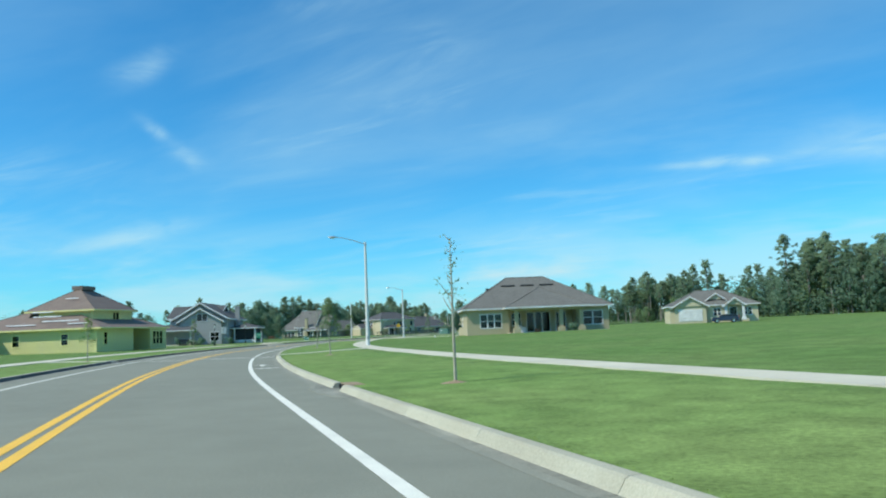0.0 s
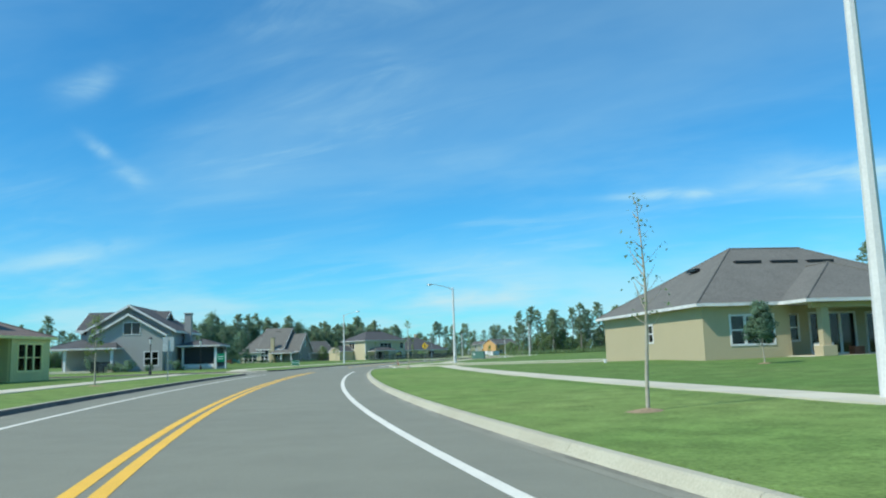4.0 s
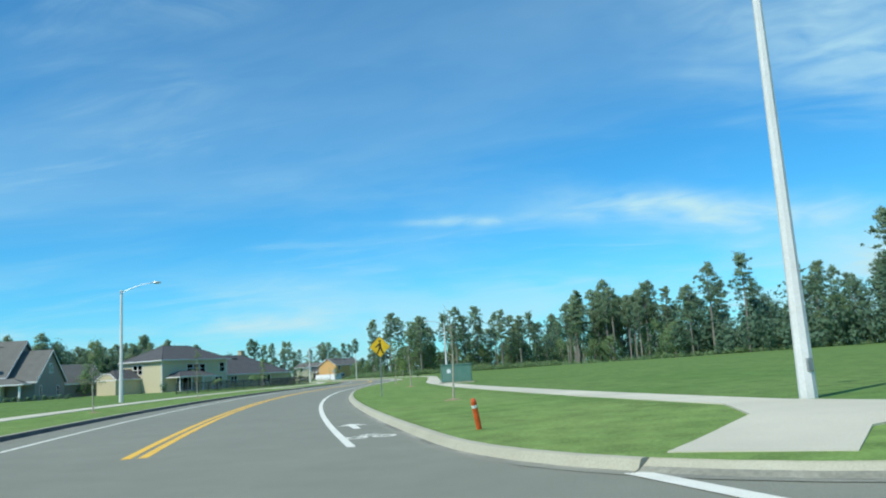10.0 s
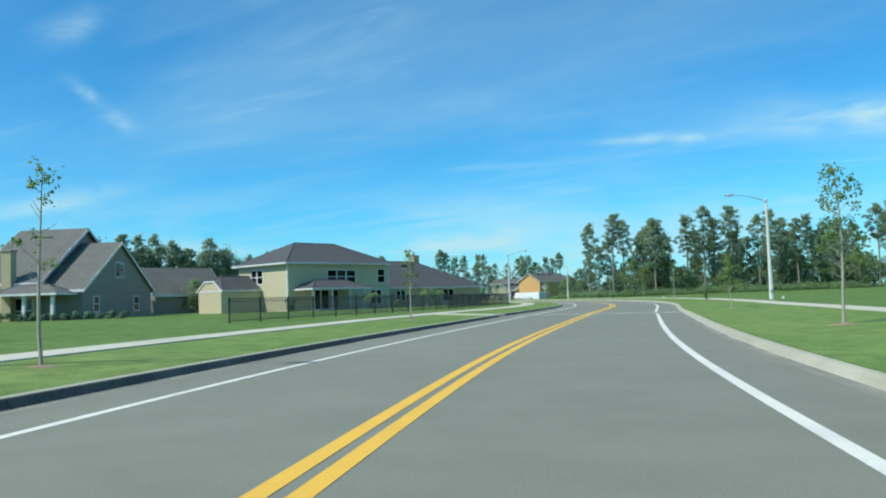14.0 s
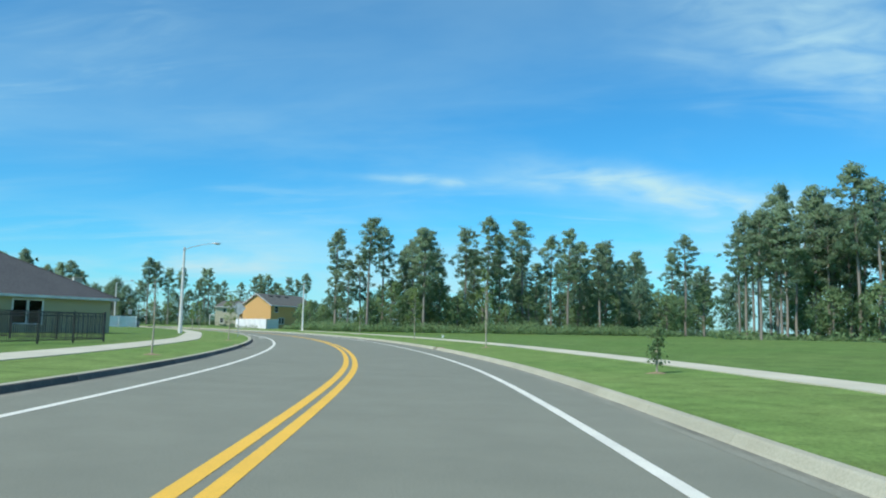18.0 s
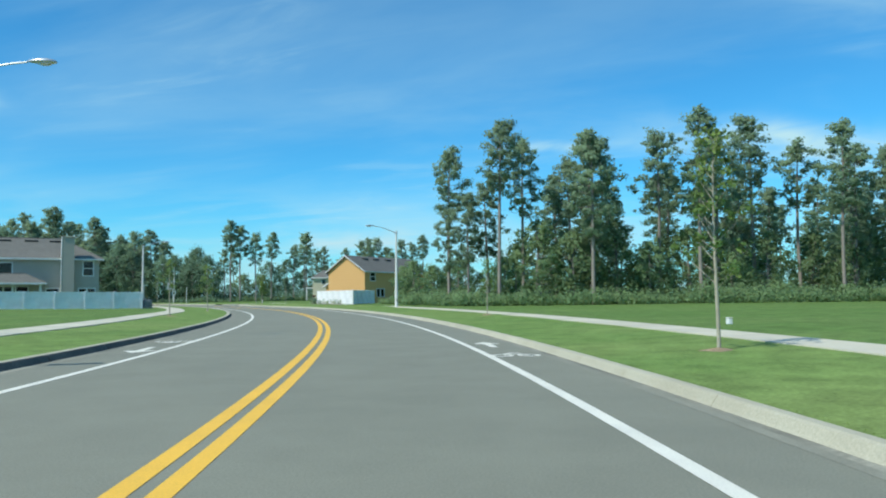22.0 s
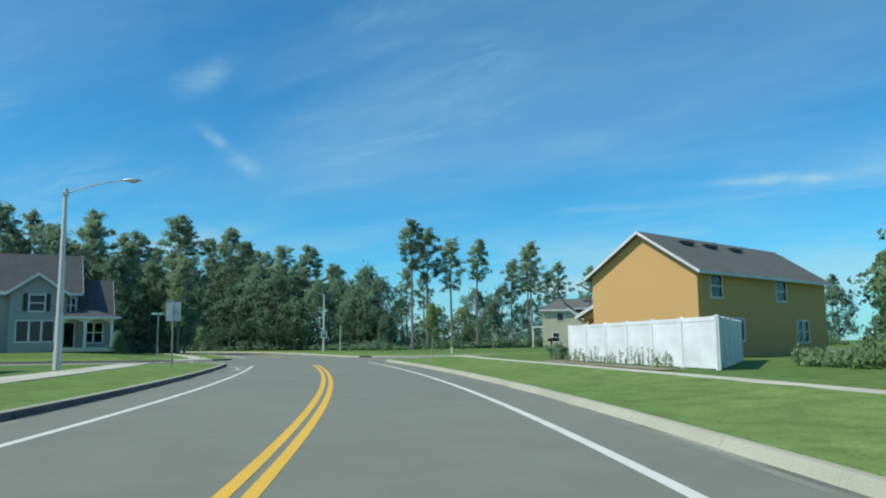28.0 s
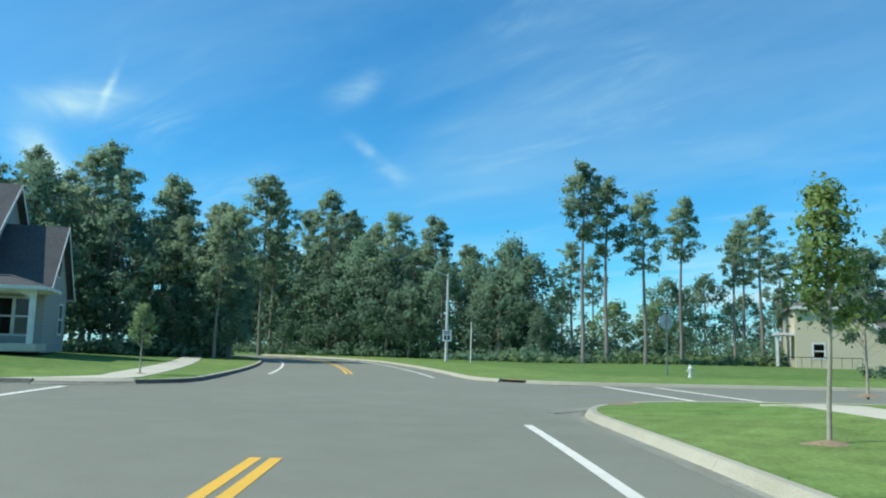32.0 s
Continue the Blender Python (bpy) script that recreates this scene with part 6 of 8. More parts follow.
def house_olive():
    """Olive two-storey house with a long sloping roof, a hipped wing and a garage."""
    h = House("olive_house", "olive lap-sided house with a long sloping roof beside a garage", -67.6, 379.5, 17, 0.45, SIDING_OLIVE, SHINGLE)
    W = 7.0
    h.wall((0, 0), (W, 0), 0, 2.4, [(1.4, 2.2, 0.7, 1.7, 1, 2)])
    part("wall", extrude_xz([(0, 2.4), (W, 2.4), (3.4, 4.55), (0, 4.55)], 0, 0.2), SIDING_OLIVE, h.t)
    w = part("window", box(1.9, 2.9, -0.05, 0.02, 3.15, 4.15), TRIM, h.t)
    part("pane", box(1.98, 2.82, -0.06, -0.05, 3.23, 4.07), DARK_GLASS, w)
    h.wall((W, 0.22), (W, 16), 0, 2.4, [(1.6, 4.2, 0.05, 2.1, 1, 4)], SIDING_TAUPE)
    h.wall((W - 0.2, 16), (0, 16), 0, 2.4)
    h.wall((0, 15.8), (0, 0.2), 0, 4.55)
    th = 0.16
    # the roof: hipped over the front, then one ridge with a long slope to the garage side
    part("roof", extrude_xz([(-0.4, 4.4), (2.3, 5.95), (W + 0.45, 2.2), (W + 0.45, 2.2 + th), (2.3, 5.95 + th), (-0.4, 4.4 + th)], 3.0, 16.3), SHINGLE, h.t)
    bm = bmesh.new()
    e = [bm.verts.new(q) for q in ((-0.4, -0.4, 4.5), (3.5, -0.4, 4.5), (2.3, 3.0, 6.08), (-0.4, 3.0, 4.56))]
    g = [bm.verts.new(q) for q in ((3.2, 3.0, 5.4), (-0.4, -0.4, 4.4), (3.5, -0.4, 4.4))]
    bm.faces.new((e[0], e[1], e[2])), bm.faces.new((e[0], e[2], e[3])), bm.faces.new((e[1], g[0], e[2])), bm.faces.new((e[0], g[1], g[2], e[1]))
    part("roof", bm, SHINGLE, h.t, "hipped front of the shingle roof")
    r = part("roof", extrude_xz([(3.2, 4.75), (W + 0.45, 2.2), (W + 0.45, 2.2 + th), (3.2, 4.75 + th + 0.1)], -0.38, 3.1), SHINGLE, h.t)
    part("barge_board", extrude_xz([(3.3, 4.5), (W + 0.47, 2.08), (W + 0.47, 2.38), (3.3, 4.85)], -0.42, -0.38), TRIM, r)
    part("fascia", box(-0.43, 3.4, -0.44, -0.40, 4.3, 4.52), TRIM, r)
    # the wing behind, two storeys high
    h.block(W, 15.6, 4.5, 13, 0, 4.75, front=[(3.4, 4.4, 3.1, 4.3, 1, 2), (6.0, 7.0, 3.1, 4.3, 1, 2)], right=[(1.5, 2.5, 3.1, 4.3, 1, 2)], mat=SIDING_TAUPE)
    h.hip(3.4, 15.6, 4.5, 13, 4.8, 1.3, 0.45, ((2.4, 8.7), (12.6, 8.7)))
    # the garage in front of it
    h.wall((8.0, 1.2), (14.2, 1.2), 0, 2.5, [(2.6, 5.6, 0.05, 2.1, 1, 4)], SIDING_TAUPE)
    h.wall((14.2, 1.42), (14.2, 4.5), 0, 2.5, (), SIDING_TAUPE)
    h.wall((8.0, 4.5), (8.0, 1.42), 0, 2.5, (), SIDING_TAUPE)
    h.gable(8.0, 14.2, 1.2, 4.6, 2.5, 1.5, 0.4, wallmat=SIDING_TAUPE)
    h.slab(-1.6, 0.0, 0.6, 4.5, 2.35, 2.55, TRIM, "porch_roof")
    h.t.matrix_basis = h.t.matrix_basis @ Matrix.Diagonal((1.0, 1.0, 1.14, 1.0))
    h.column(-1.4, 0.9, 0, 2.35, 0.24, 0, TRIM)
    for k in range(9):
        h.slab(-1.2 + k * 0.75, -1.16 + k * 0.75, -1.6, -1.56, 0, 0.75, BLACK_METAL, "rail_post")
    h.slab(-1.2, 4.85, -1.6, -1.56, 0.70, 0.75, BLACK_METAL, "rail")


house_olive()


def house_wood_edge():
    """Grey house with gables and a white-posted porch at the wood's edge."""
    h = House("grey_porch_house", "grey two-storey house with white-posted porch and steep dark roof", -99.03, 313.6, 54, 0.98, SIDING_GREY, SHINGLE_DARK)
    h.block(0, 13.2, 0, 8.5, 0, 5.0, front=[(1.5, 3.0, 3.2, 4.6, 2, 2), (12.35, 13.0, 3.1, 4.35, 2, 2), (12.2, 13.0, 0.1, 2.2, 1, 1)])
    h.gable(0, 13.2, 0, 8.5, 5.0, 3.4, 0.4, axis="x")
    h.block(13.2, 15.9, 0.2, 6.4, 0, 2.9, front=[(0.7, 2.1, 0.5, 2.2, 2, 2)], right=[(4.0, 5.0, 0.6, 2.1, 1, 2)])
    h.gable(13.2, 15.9, 0.2, 6.4, 2.9, 3.2, 0.35, axis="x")
    h.block(8.0, 12.2, -1.0, 0.1, 0, 4.8, front=[(1.5, 2.6, 3.2, 4.5, 1, 2), (0.6, 3.4, 0.6, 2.3, 3, 1)])
    h.gable(8.0, 12.2, -1.0, 4, 4.8, 1.5, 0.4, ends=(True, False))
    for x in (9.0, 10.75):
        h.slab(x, x + 0.32, -1.06, -1.02, 3.15, 4.65, BLACK_METAL, "shutter")
    h.hip(11.7, 16.2, -2.5, 0.6, 2.65, 0.55, 0.3)
    for x in (12.0, 13.8, 15.9):
        h.column(x, -2.3, 0, 2.55, 0.24, 0, TRIM)
    for x0, x1 in ((12.0, 13.8), (13.8, 15.9)):
        arch = [(x0 + 0.12, 2.15)] + [(x0 + 0.12 + (x1 - x0 - 0.24) * k / 8, 2.15 + 0.28 * math.sin(k / 8 * math.pi)) for k in range(1, 8)] + [(x1 - 0.12, 2.15), (x1 - 0.12, 2.6), (x0 + 0.12, 2.6)]
        part("porch_arch", extrude_xz(arch, -2.40, -2.20), TRIM, h.t, "white arched porch beam")
    h.slab(11.7, 16.2, -2.5, 0, -0.3, 0.05, WALKWAY, "porch_floor")
    w = part("window", box(15.9, 15.95, 2.8, 3.8, 3.5, 4.7), TRIM, h.t)
    for y in (2.88, 3.34):
        part("pane", box(15.95, 15.96, y, y + 0.38, 3.58, 4.62), DARK_GLASS, w)


house_wood_edge()


# ---------------------------------------------------------------- fences
def panel_fence(points, height, label):
    """A white vinyl fence of posts with caps and tongued panels."""
    first = points[0]
    t = thing("vinyl_fence", pose(first[0], first[1], 0), label, "fence", "white fences")
    o = Vector((first[0], first[1], 0))
    for (x0, y0), (x1, y1) in zip(points, points[1:]):
        p, q = Vector((x0, y0, 0)), Vector((x1, y1, 0))
        n = max(1, round((q - p).length / 2.4))
        turn = math.degrees(math.atan2(y1 - y0, x1 - x0))
        step = (q - p).length / n
        post_me = None
        for k in range(n + 1):
            c = p.lerp(q, k / n)
            z = land_z(c.x, c.y)
            m = pose(c.x - o.x, c.y - o.y, z, 0, 0, turn)
            po = part("post", box(-0.065, 0.065, -0.065, 0.065, -0.2, height + 0.01), VINYL, t)
            po.matrix_basis = m
            part("post_cap", tube([(0, 0, height + 0.01), (0, 0, height + 0.03), (0, 0, height + 0.06)], [0.10, 0.10, 0.02], 4), VINYL, po)
            if k < n:
                w = (step - 0.13) / 8
                side = []
                for j in range(8):
                    x = 0.065 + j * w
                    side += [(x, 0.008), (x + 0.012, 0.018), (x + w - 0.012, 0.018)]
                side.append((0.065 + 8 * w, 0.008))
                pa = part("panel", prism([(x, -y) for x, y in side] + side[::-1], 0.12, height - 0.12), VINYL, t, "tongued white panel")
                pa.matrix_basis = m
                for z0 in (0.04, height - 0.13):
                    part("rail", box(0.065, step - 0.065, -0.035, 0.035, z0, z0 + 0.14), VINYL, pa)


panel_fence([(-60.6, 268.0), (-48.4, 280.0), (-52.8, 285.2)], 1.55, "white vinyl privacy fence behind the lawn")
panel_fence([(-65.6, 274.0), (-61.8, 266.8), (-60.6, 268.0)], 1.55, "white vinyl privacy fence behind the lawn")
panel_fence([(-35.7, 315.5), (-35.3, 304.4), (-43.9, 316.0), (-42.8, 320.4)], 1.75, "bright white vinyl privacy fence round the ochre house's yard")


def cooler(x, y, turn):
    """A ribbed air-conditioner housing on a slab."""
    t = thing("air_conditioner", on_land(x, y, turn), "grey outdoor air conditioner beside the white fence", "air conditioner", "air conditioners")
    part("base_slab", box(-0.5, 0.5, -0.5, 0.5, -0.1, 0.08, 0.01), CONCRETE, t)
    part("housing", box(-0.38, 0.38, -0.38, 0.38, 0.1, 0.82, 0.03), STEEL, t)
    for k in range(6):
        part("slat", box(-0.4, 0.4, -0.4, 0.4, 0.2 + k * 0.1, 0.23 + k * 0.1), DARK_IRON, t)
    part("fan_grille", tube([(0, 0, 0.82), (0, 0, 0.86), (0, 0, 0.88)], [0.33, 0.33, 0.1], 14), DARK_IRON, t)


cooler(-49.6, 283.0, 40)
cooler(-50.8, 284.4, 40)


def rail_fence(points, height, label):
    """A black metal fence of thin bars between posts."""
    first = points[0]
    t = thing("metal_fence", pose(first[0], first[1], 0), label, "fence", "black fences")
    for (x0, y0), (x1, y1) in zip(points, points[1:]):
        p, q = Vector((x0, y0, 0)), Vector((x1, y1, 0))
        n = max(1, round((q - p).length / 2.4))
        turn = math.degrees(math.atan2(y1 - y0, x1 - x0))
        step = (q - p).length / n
        for k in range(n + 1):
            c = p.lerp(q, k / n)
            m = pose(c.x - first[0], c.y - first[1], land_z(c.x, c.y), 0, 0, turn)
            part("post", box(-0.03, 0.03, -0.03, 0.03, -0.1, height + 0.05), BLACK_METAL, t).matrix_basis = m
            if k < n:
                bm = bmesh.new()
                for z in (0.12, height - 0.18, height - 0.04):
                    add_box(bm, 0.03, step - 0.03, -0.014, 0.014, z, z + 0.03)
                for j in range(1, 20):
                    x = step * j / 20
                    add_box(bm, x - 0.009, x + 0.009, -0.009, 0.009, 0.08, height)
                pn = part("panel", bm, BLACK_METAL, t, "thin black upright bars")
                pn.matrix_basis = m
                pn["kind"] = "stuff"


def fence_at(*sd):
    return [(road_pt(s, d).x, road_pt(s, d).y) for s, d in sd]


rail_fence(fence_at((213, -17.0), (240, -13.0), (256, -12.3), (263.8, -10.7), (267, -17.5)), 1.25, "black metal yard fence")
rail_fence(fence_at((134, -26), (150, -30), (164, -33)), 1.2, "black metal yard fence")


# ---------------------------------------------------------------- parked cars
def suv(x, y, turn, paint, label, length=5.2, wide=2.0, tall=1.9, z=None):
    """A parked car; its nose lies along +x."""
    t = thing("parked_car", pose(x, y, land_z(x, y) if z is None else z, 0, 0, turn), label, "car", "parked cars")
    L, w = length, wide / 2
    sil = [(-L / 2, 0.45), (-L / 2 + 0.04, 0.95), (-L / 2 + 0.12, 1.08), (L * 0.16, 1.06), (L * 0.44, 0.98), (L / 2 - 0.06, 0.85), (L / 2, 0.5), (L / 2 - 0.05, 0.32), (-L / 2 + 0.05, 0.32)]
    bm = extrude_xz(sil, -w, w)
    bmesh.ops.bevel(bm, geom=bm.edges[:], offset=0.06, segments=2, affect="EDGES")
    body = part("body", bm, paint, t)
    cab = [(-L / 2 + 0.12, 1.06), (-L / 2 + 0.32, tall - 0.1), (-L / 2 + 0.5, tall), (L * 0.06, tall), (L * 0.20, 1.06)]
    bm = extrude_xz(cab, -w + 0.12, w - 0.12)
    bmesh.ops.bevel(bm, geom=bm.edges[:], offset=0.05, segments=2, affect="EDGES")
    roof = part("cabin", bm, paint, t)
    for sg in (-1, 1):
        y0 = sg * (w - 0.12)
        for a, b in ((-L / 2 + 0.42, -L * 0.26), (-L * 0.24, -L * 0.06), (-L * 0.04, L * 0.13)):
            top = min(b, L * 0.05)
            bm = extrude_xz([(a, 1.14), (b, 1.14), (top, tall - 0.14), (a + 0.05, tall - 0.14)], min(y0, y0 + sg * 0.012), max(y0, y0 + sg * 0.012))
            part("side_window", bm, DARK_GLASS, roof)
        part("door_mirror", box(L * 0.14, L * 0.20, min(sg * w, sg * (w + 0.18)), max(sg * w, sg * (w + 0.18)), 1.08, 1.25, 0.03), paint, body)
        part("tail_lamp", box(-L / 2 - 0.01, -L / 2 + 0.1, min(sg * (w - 0.2), sg * (w + 0.005)), max(sg * (w - 0.2), sg * (w + 0.005)), 0.8, 1.25), TAIL, body)
        part("head_lamp", box(L / 2 - 0.2, L / 2 - 0.02, min(sg * (w - 0.45), sg * (w - 0.06)), max(sg * (w - 0.45), sg * (w - 0.06)), 0.62, 0.8, 0.02), LENS, body)
        for xw in (-L * 0.30, L * 0.31):
            wheel = part("wheel", tube([(xw, sg * (w - 0.22), 0.38), (xw, sg * (w + 0.01), 0.38)], [0.38, 0.38], 18), RUBBER, t)
            part("rim", tube([(xw, sg * (w - 0.1), 0.38), (xw, sg * (w + 0.02), 0.38)], [0.24, 0.22], 12), CHROME, wheel)
    part("rear_window", box(-L / 2 + 0.17, -L / 2 + 0.26, -w + 0.3, w - 0.3, 1.2, tall - 0.2), DARK_GLASS, roof)
    bm = extrude_xz([(L * 0.085, tall - 0.1), (L * 0.19, 1.12), (L * 0.205, 1.12), (L * 0.10, tall - 0.1)], -w + 0.2, w - 0.2)
    part("windscreen", bm, DARK_GLASS, roof)
    part("bumper", box(-L / 2 - 0.05, -L / 2 + 0.1, -w + 0.05, w - 0.05, 0.4, 0.62, 0.03), paint, body)
    return t


suv(-49.0, 346.4, 38, PAINT_WHITE, "white sport utility vehicle parked at the side street's kerb", z=0.0)
suv(73.2, 108.6, 190, PAINT_BLUE, "dark blue car parked at a garage", 4.6, 1.85, 1.5)

# ---------------------------------------------------------------- trees
def leaf_mesh(name, clumps, size, mat, rng, slim=0.5, runs=(), bark=None, tri=False, crown=True):
    """Many small leaves round clump centres, turned mostly outwards: (x, y, z, radius, flatness, count)."""
    verts, faces, norms = [], [], []
    mid = sum((Vector(c[:3]) for c in clumps), Vector()) / len(clumps)
    for x, y, z, r, flat, n in clumps:
        body = (Vector((x, y, z)) - mid) * Vector((1, 1, 0.6)) if crown else Vector()
        body = body.normalized() * 0.8 if body.length > 0.1 else body
        for _ in range(n):
            a, b = rng.uniform(0, math.tau), rng.uniform(-1, 1)
            q = r * rng.random() ** 0.5 * (1.55 if crown and rng.random() < 0.2 else 1.0)
            c = math.sqrt(1 - b * b)
            o = Vector((c * math.cos(a), c * math.sin(a), b))
            p = Vector((x + q * o.x, y + q * o.y, z + q * o.z * flat))
            out = (o * 0.9 + Vector((rng.gauss(0, 0.55), rng.gauss(0, 0.55), rng.gauss(0.25, 0.5)))).normalized()
            d = Matrix.Rotation(rng.uniform(0, math.tau), 3, out) @ out.orthogonal().normalized()
            e = out.cross(d)
            face = (body + o * 0.55 + out * 0.35 + Vector((0, 0, 0.3))).normalized()
            if out.dot(face) < 0:
                e = -e
            s = size * rng.uniform(0.6, 1.35)
            norms += [face] * (3 if tri else 4)
            i = len(verts)
            if tri:
                verts += [p - d * s * 0.5, p + d * s * 0.5, p + e * s * slim]
                faces.append((i, i + 1, i + 2))
            else:
                verts += [p - d * s * 0.5, p - e * s * slim * 0.5, p + d * s * 0.5, p + e * s * slim * 0.5]
                faces.append((i, i + 1, i + 2, i + 3))
    first = len(faces)
    for pts, radii in runs:
        rings = []
        for p, r in zip(pts, radii):
            i = len(verts)
            verts += [Vector(p) + Vector((r * math.cos(a), r * math.sin(a), r * 0.6 * math.cos(a + 1))) for a in (0, 2.09, 4.19)]
            norms += [Vector((math.cos(a), math.sin(a), 0.2)).normalized() for a in (0, 2.09, 4.19)]
            rings.append(i)
        for a, b in zip(rings, rings[1:]):
            faces += [(a + k, a + (k + 1) % 3, b + (k + 1) % 3, b + k) for k in range(3)]
    me = mesh_of(name, verts, faces, mat)
    if runs:
        me.materials.append(bark)
        idx = [0] * first + [1] * (len(faces) - first)
        me.polygons.foreach_set("material_index", idx)
    me.shade_smooth()
    me.normals_split_custom_set_from_vertices([tuple(n) for n in norms])
    return me


def limb_mesh(name, runs, mat, sides=5):
    bm = bmesh.new()
    for pts, radii in runs:
        add_tube(bm, pts, radii, sides, cap=False)
    me = bpy.data.meshes.new(name)
    bmesh.ops.recalc_face_normals(bm, faces=bm.faces)
    bm.to_mesh(me)
    bm.free()
    me.materials.append(mat)
    me.shade_smooth()
    return me


def pine(seed, height, bare, spread, dense):
    """A tall pine: a bare trunk and tufted clumps on short limbs near the top."""
    rng = random.Random(seed)
    t = thing("pine_tree", pose(0, 0, -500), "tall slender pine with a bare trunk and tufted crown", "pine tree", "pines of the woods")
    lean = (rng.uniform(-0.4, 0.4), rng.uniform(-0.4, 0.4))
    def axis(z):
        k = z / height
        return Vector((lean[0] * k * k + 0.12 * math.sin(k * 5 + seed), lean[1] * k * k, z))
    trunk = [(0, 0, -0.3)] + [tuple(axis(height * k / 7)) for k in range(1, 8)]
    piece("trunk", limb_mesh("trunk", [(trunk, [0.21, 0.18, 0.165, 0.15, 0.125, 0.10, 0.06, 0.02])], BARK, 7), t)
    limbs, clumps = [], []
    n = int(30 * dense)
    for k in range(n):
        f = bare + (0.98 - bare) * (k + rng.random()) / n
        z = height * f
        top = (f - bare) / (1 - bare)
        reach = spread * (0.38 + 0.75 * math.sin(min(1, top * 0.95 + 0.12) * math.pi) ** 0.8) * rng.uniform(0.35, 1.1)
        a = k * 2.4 + rng.uniform(-0.7, 0.7)
        o = axis(z)
        tip = o + Vector((math.cos(a) * reach, math.sin(a) * reach, reach * rng.uniform(0.05, 0.5)))
        limbs.append(([o, o.lerp(tip, 0.5) + Vector((0, 0, -0.08)), tip], [0.05, 0.035, 0.012]))
        for j in range(rng.choice((2, 3, 3))):
            c = o.lerp(tip, rng.uniform(0.5, 1.08)) + Vector((rng.gauss(0, 0.28), rng.gauss(0, 0.28), rng.gauss(0.1, 0.2)))
            r = rng.uniform(0.25, 0.70)
            clumps.append((c.x, c.y, c.z, r, 0.62, int(84 * r)))
    o = axis(height)
    for j in range(4):
        clumps.append((o.x + rng.gauss(0, 0.35), o.y + rng.gauss(0, 0.35), o.z - 0.5 * j, 0.6, 0.9, 70))
    for k in range(4):
        z = height * rng.uniform(bare * 0.55, bare)
        a = rng.uniform(0, math.tau)
        o = axis(z)
        limbs.append(([o, o + Vector((math.cos(a), math.sin(a), 0.1)) * rng.uniform(0.4, 0.9)], [0.03, 0.01]))
    piece("crown", leaf_mesh("crown", clumps, 0.30, NEEDLES, rng, 0.6, limbs, BARK, True), t)
    return t


def broadleaf(seed, height, spread, mat, dense=1.0, low=0.18):
    """A broad woodland tree with a full, uneven crown."""
    rng = random.Random(seed)
    t = thing("woodland_tree", pose(0, 0, -500), "dense green broadleaf tree of the wood", "tree", "broadleaf trees of the woods")
    limbs, clumps = [], []
    trunk = [(0, 0, -0.3), (0.08, 0.05, height * 0.3), (-0.05, 0.1, height * 0.6), (0, 0, height * 0.9)]
    piece("trunk", limb_mesh("trunk", [(trunk, [0.2, 0.16, 0.1, 0.03])], BARK, 7), t)
    n = int(44 * dense)
    for k in range(n):
        f = low + (1 - low) * (k + rng.random()) / n
        z = height * f
        prof = math.sin(min(1.0, (f - low) / (1 - low) * 0.86 + 0.16) * math.pi) ** 0.6
        reach = spread * prof * rng.uniform(0.35, 1.08)
        a = k * 2.4 + rng.uniform(-0.5, 0.5)
        o = Vector((0, 0, z * 0.82))
        tip = Vector((math.cos(a) * reach, math.sin(a) * reach, z))
        if k % 2 == 0:
            limbs.append(([o, o.lerp(tip, 0.5), tip], [0.06, 0.04, 0.01]))
        clumps.append((tip.x, tip.y, tip.z, rng.uniform(0.45, 1.1) * spread / 2.9, 0.8, int((48 if mat is SCRUB else 74) * rng.uniform(0.7, 1.3))))
    piece("crown", leaf_mesh("crown", clumps, 0.36, mat, rng, 0.75, limbs, BARK, True), t)
    return t


PINES = [pine(11, 17.0, 0.52, 2.4, 1.15), pine(12, 16.0, 0.58, 2.1, 1.0), pine(13, 18.0, 0.46, 2.6, 1.4), pine(14, 15.0, 0.40, 2.3, 1.35), pine(15, 17.5, 0.62, 2.1, 1.0), pine(16, 16.5, 0.34, 2.7, 1.6)]
BROADS = [broadleaf(21, 9.0, 3.4, SCRUB), broadleaf(22, 11.0, 3.8, LEAVES_DARK, 1.2), broadleaf(23, 7.0, 3.0, SCRUB), broadleaf(24, 13.0, 4.2, LEAVES_DARK, 1.4)]


OPEN_LINE = LINE[LEN < 474]


def road_gap(x, y):
    return math.sqrt(float(((OPEN_LINE - (x, y)) ** 2).sum(1).min()))


def plant(ob, x, y, scale, turn, stretch=1.0):
    c = copy_thing(ob, pose(x, y, land_z(x, y) - 0.05, 0, 0, turn) @ Matrix.Diagonal((scale, scale, scale * stretch, 1)))
    return c


def along_poly(poly, f):
    seg = [math.dist(a, b) for a, b in zip(poly, poly[1:])]
    f *= sum(seg)
    for (a, b), l in zip(zip(poly, poly[1:]), seg):
        if f <= l:
            k = f / l
            t = Vector((b[0] - a[0], b[1] - a[1])).normalized()
            return a[0] + (b[0] - a[0]) * k, a[1] + (b[1] - a[1]) * k, t
        f -= l
    return (*poly[-1], Vector((1, 0)))


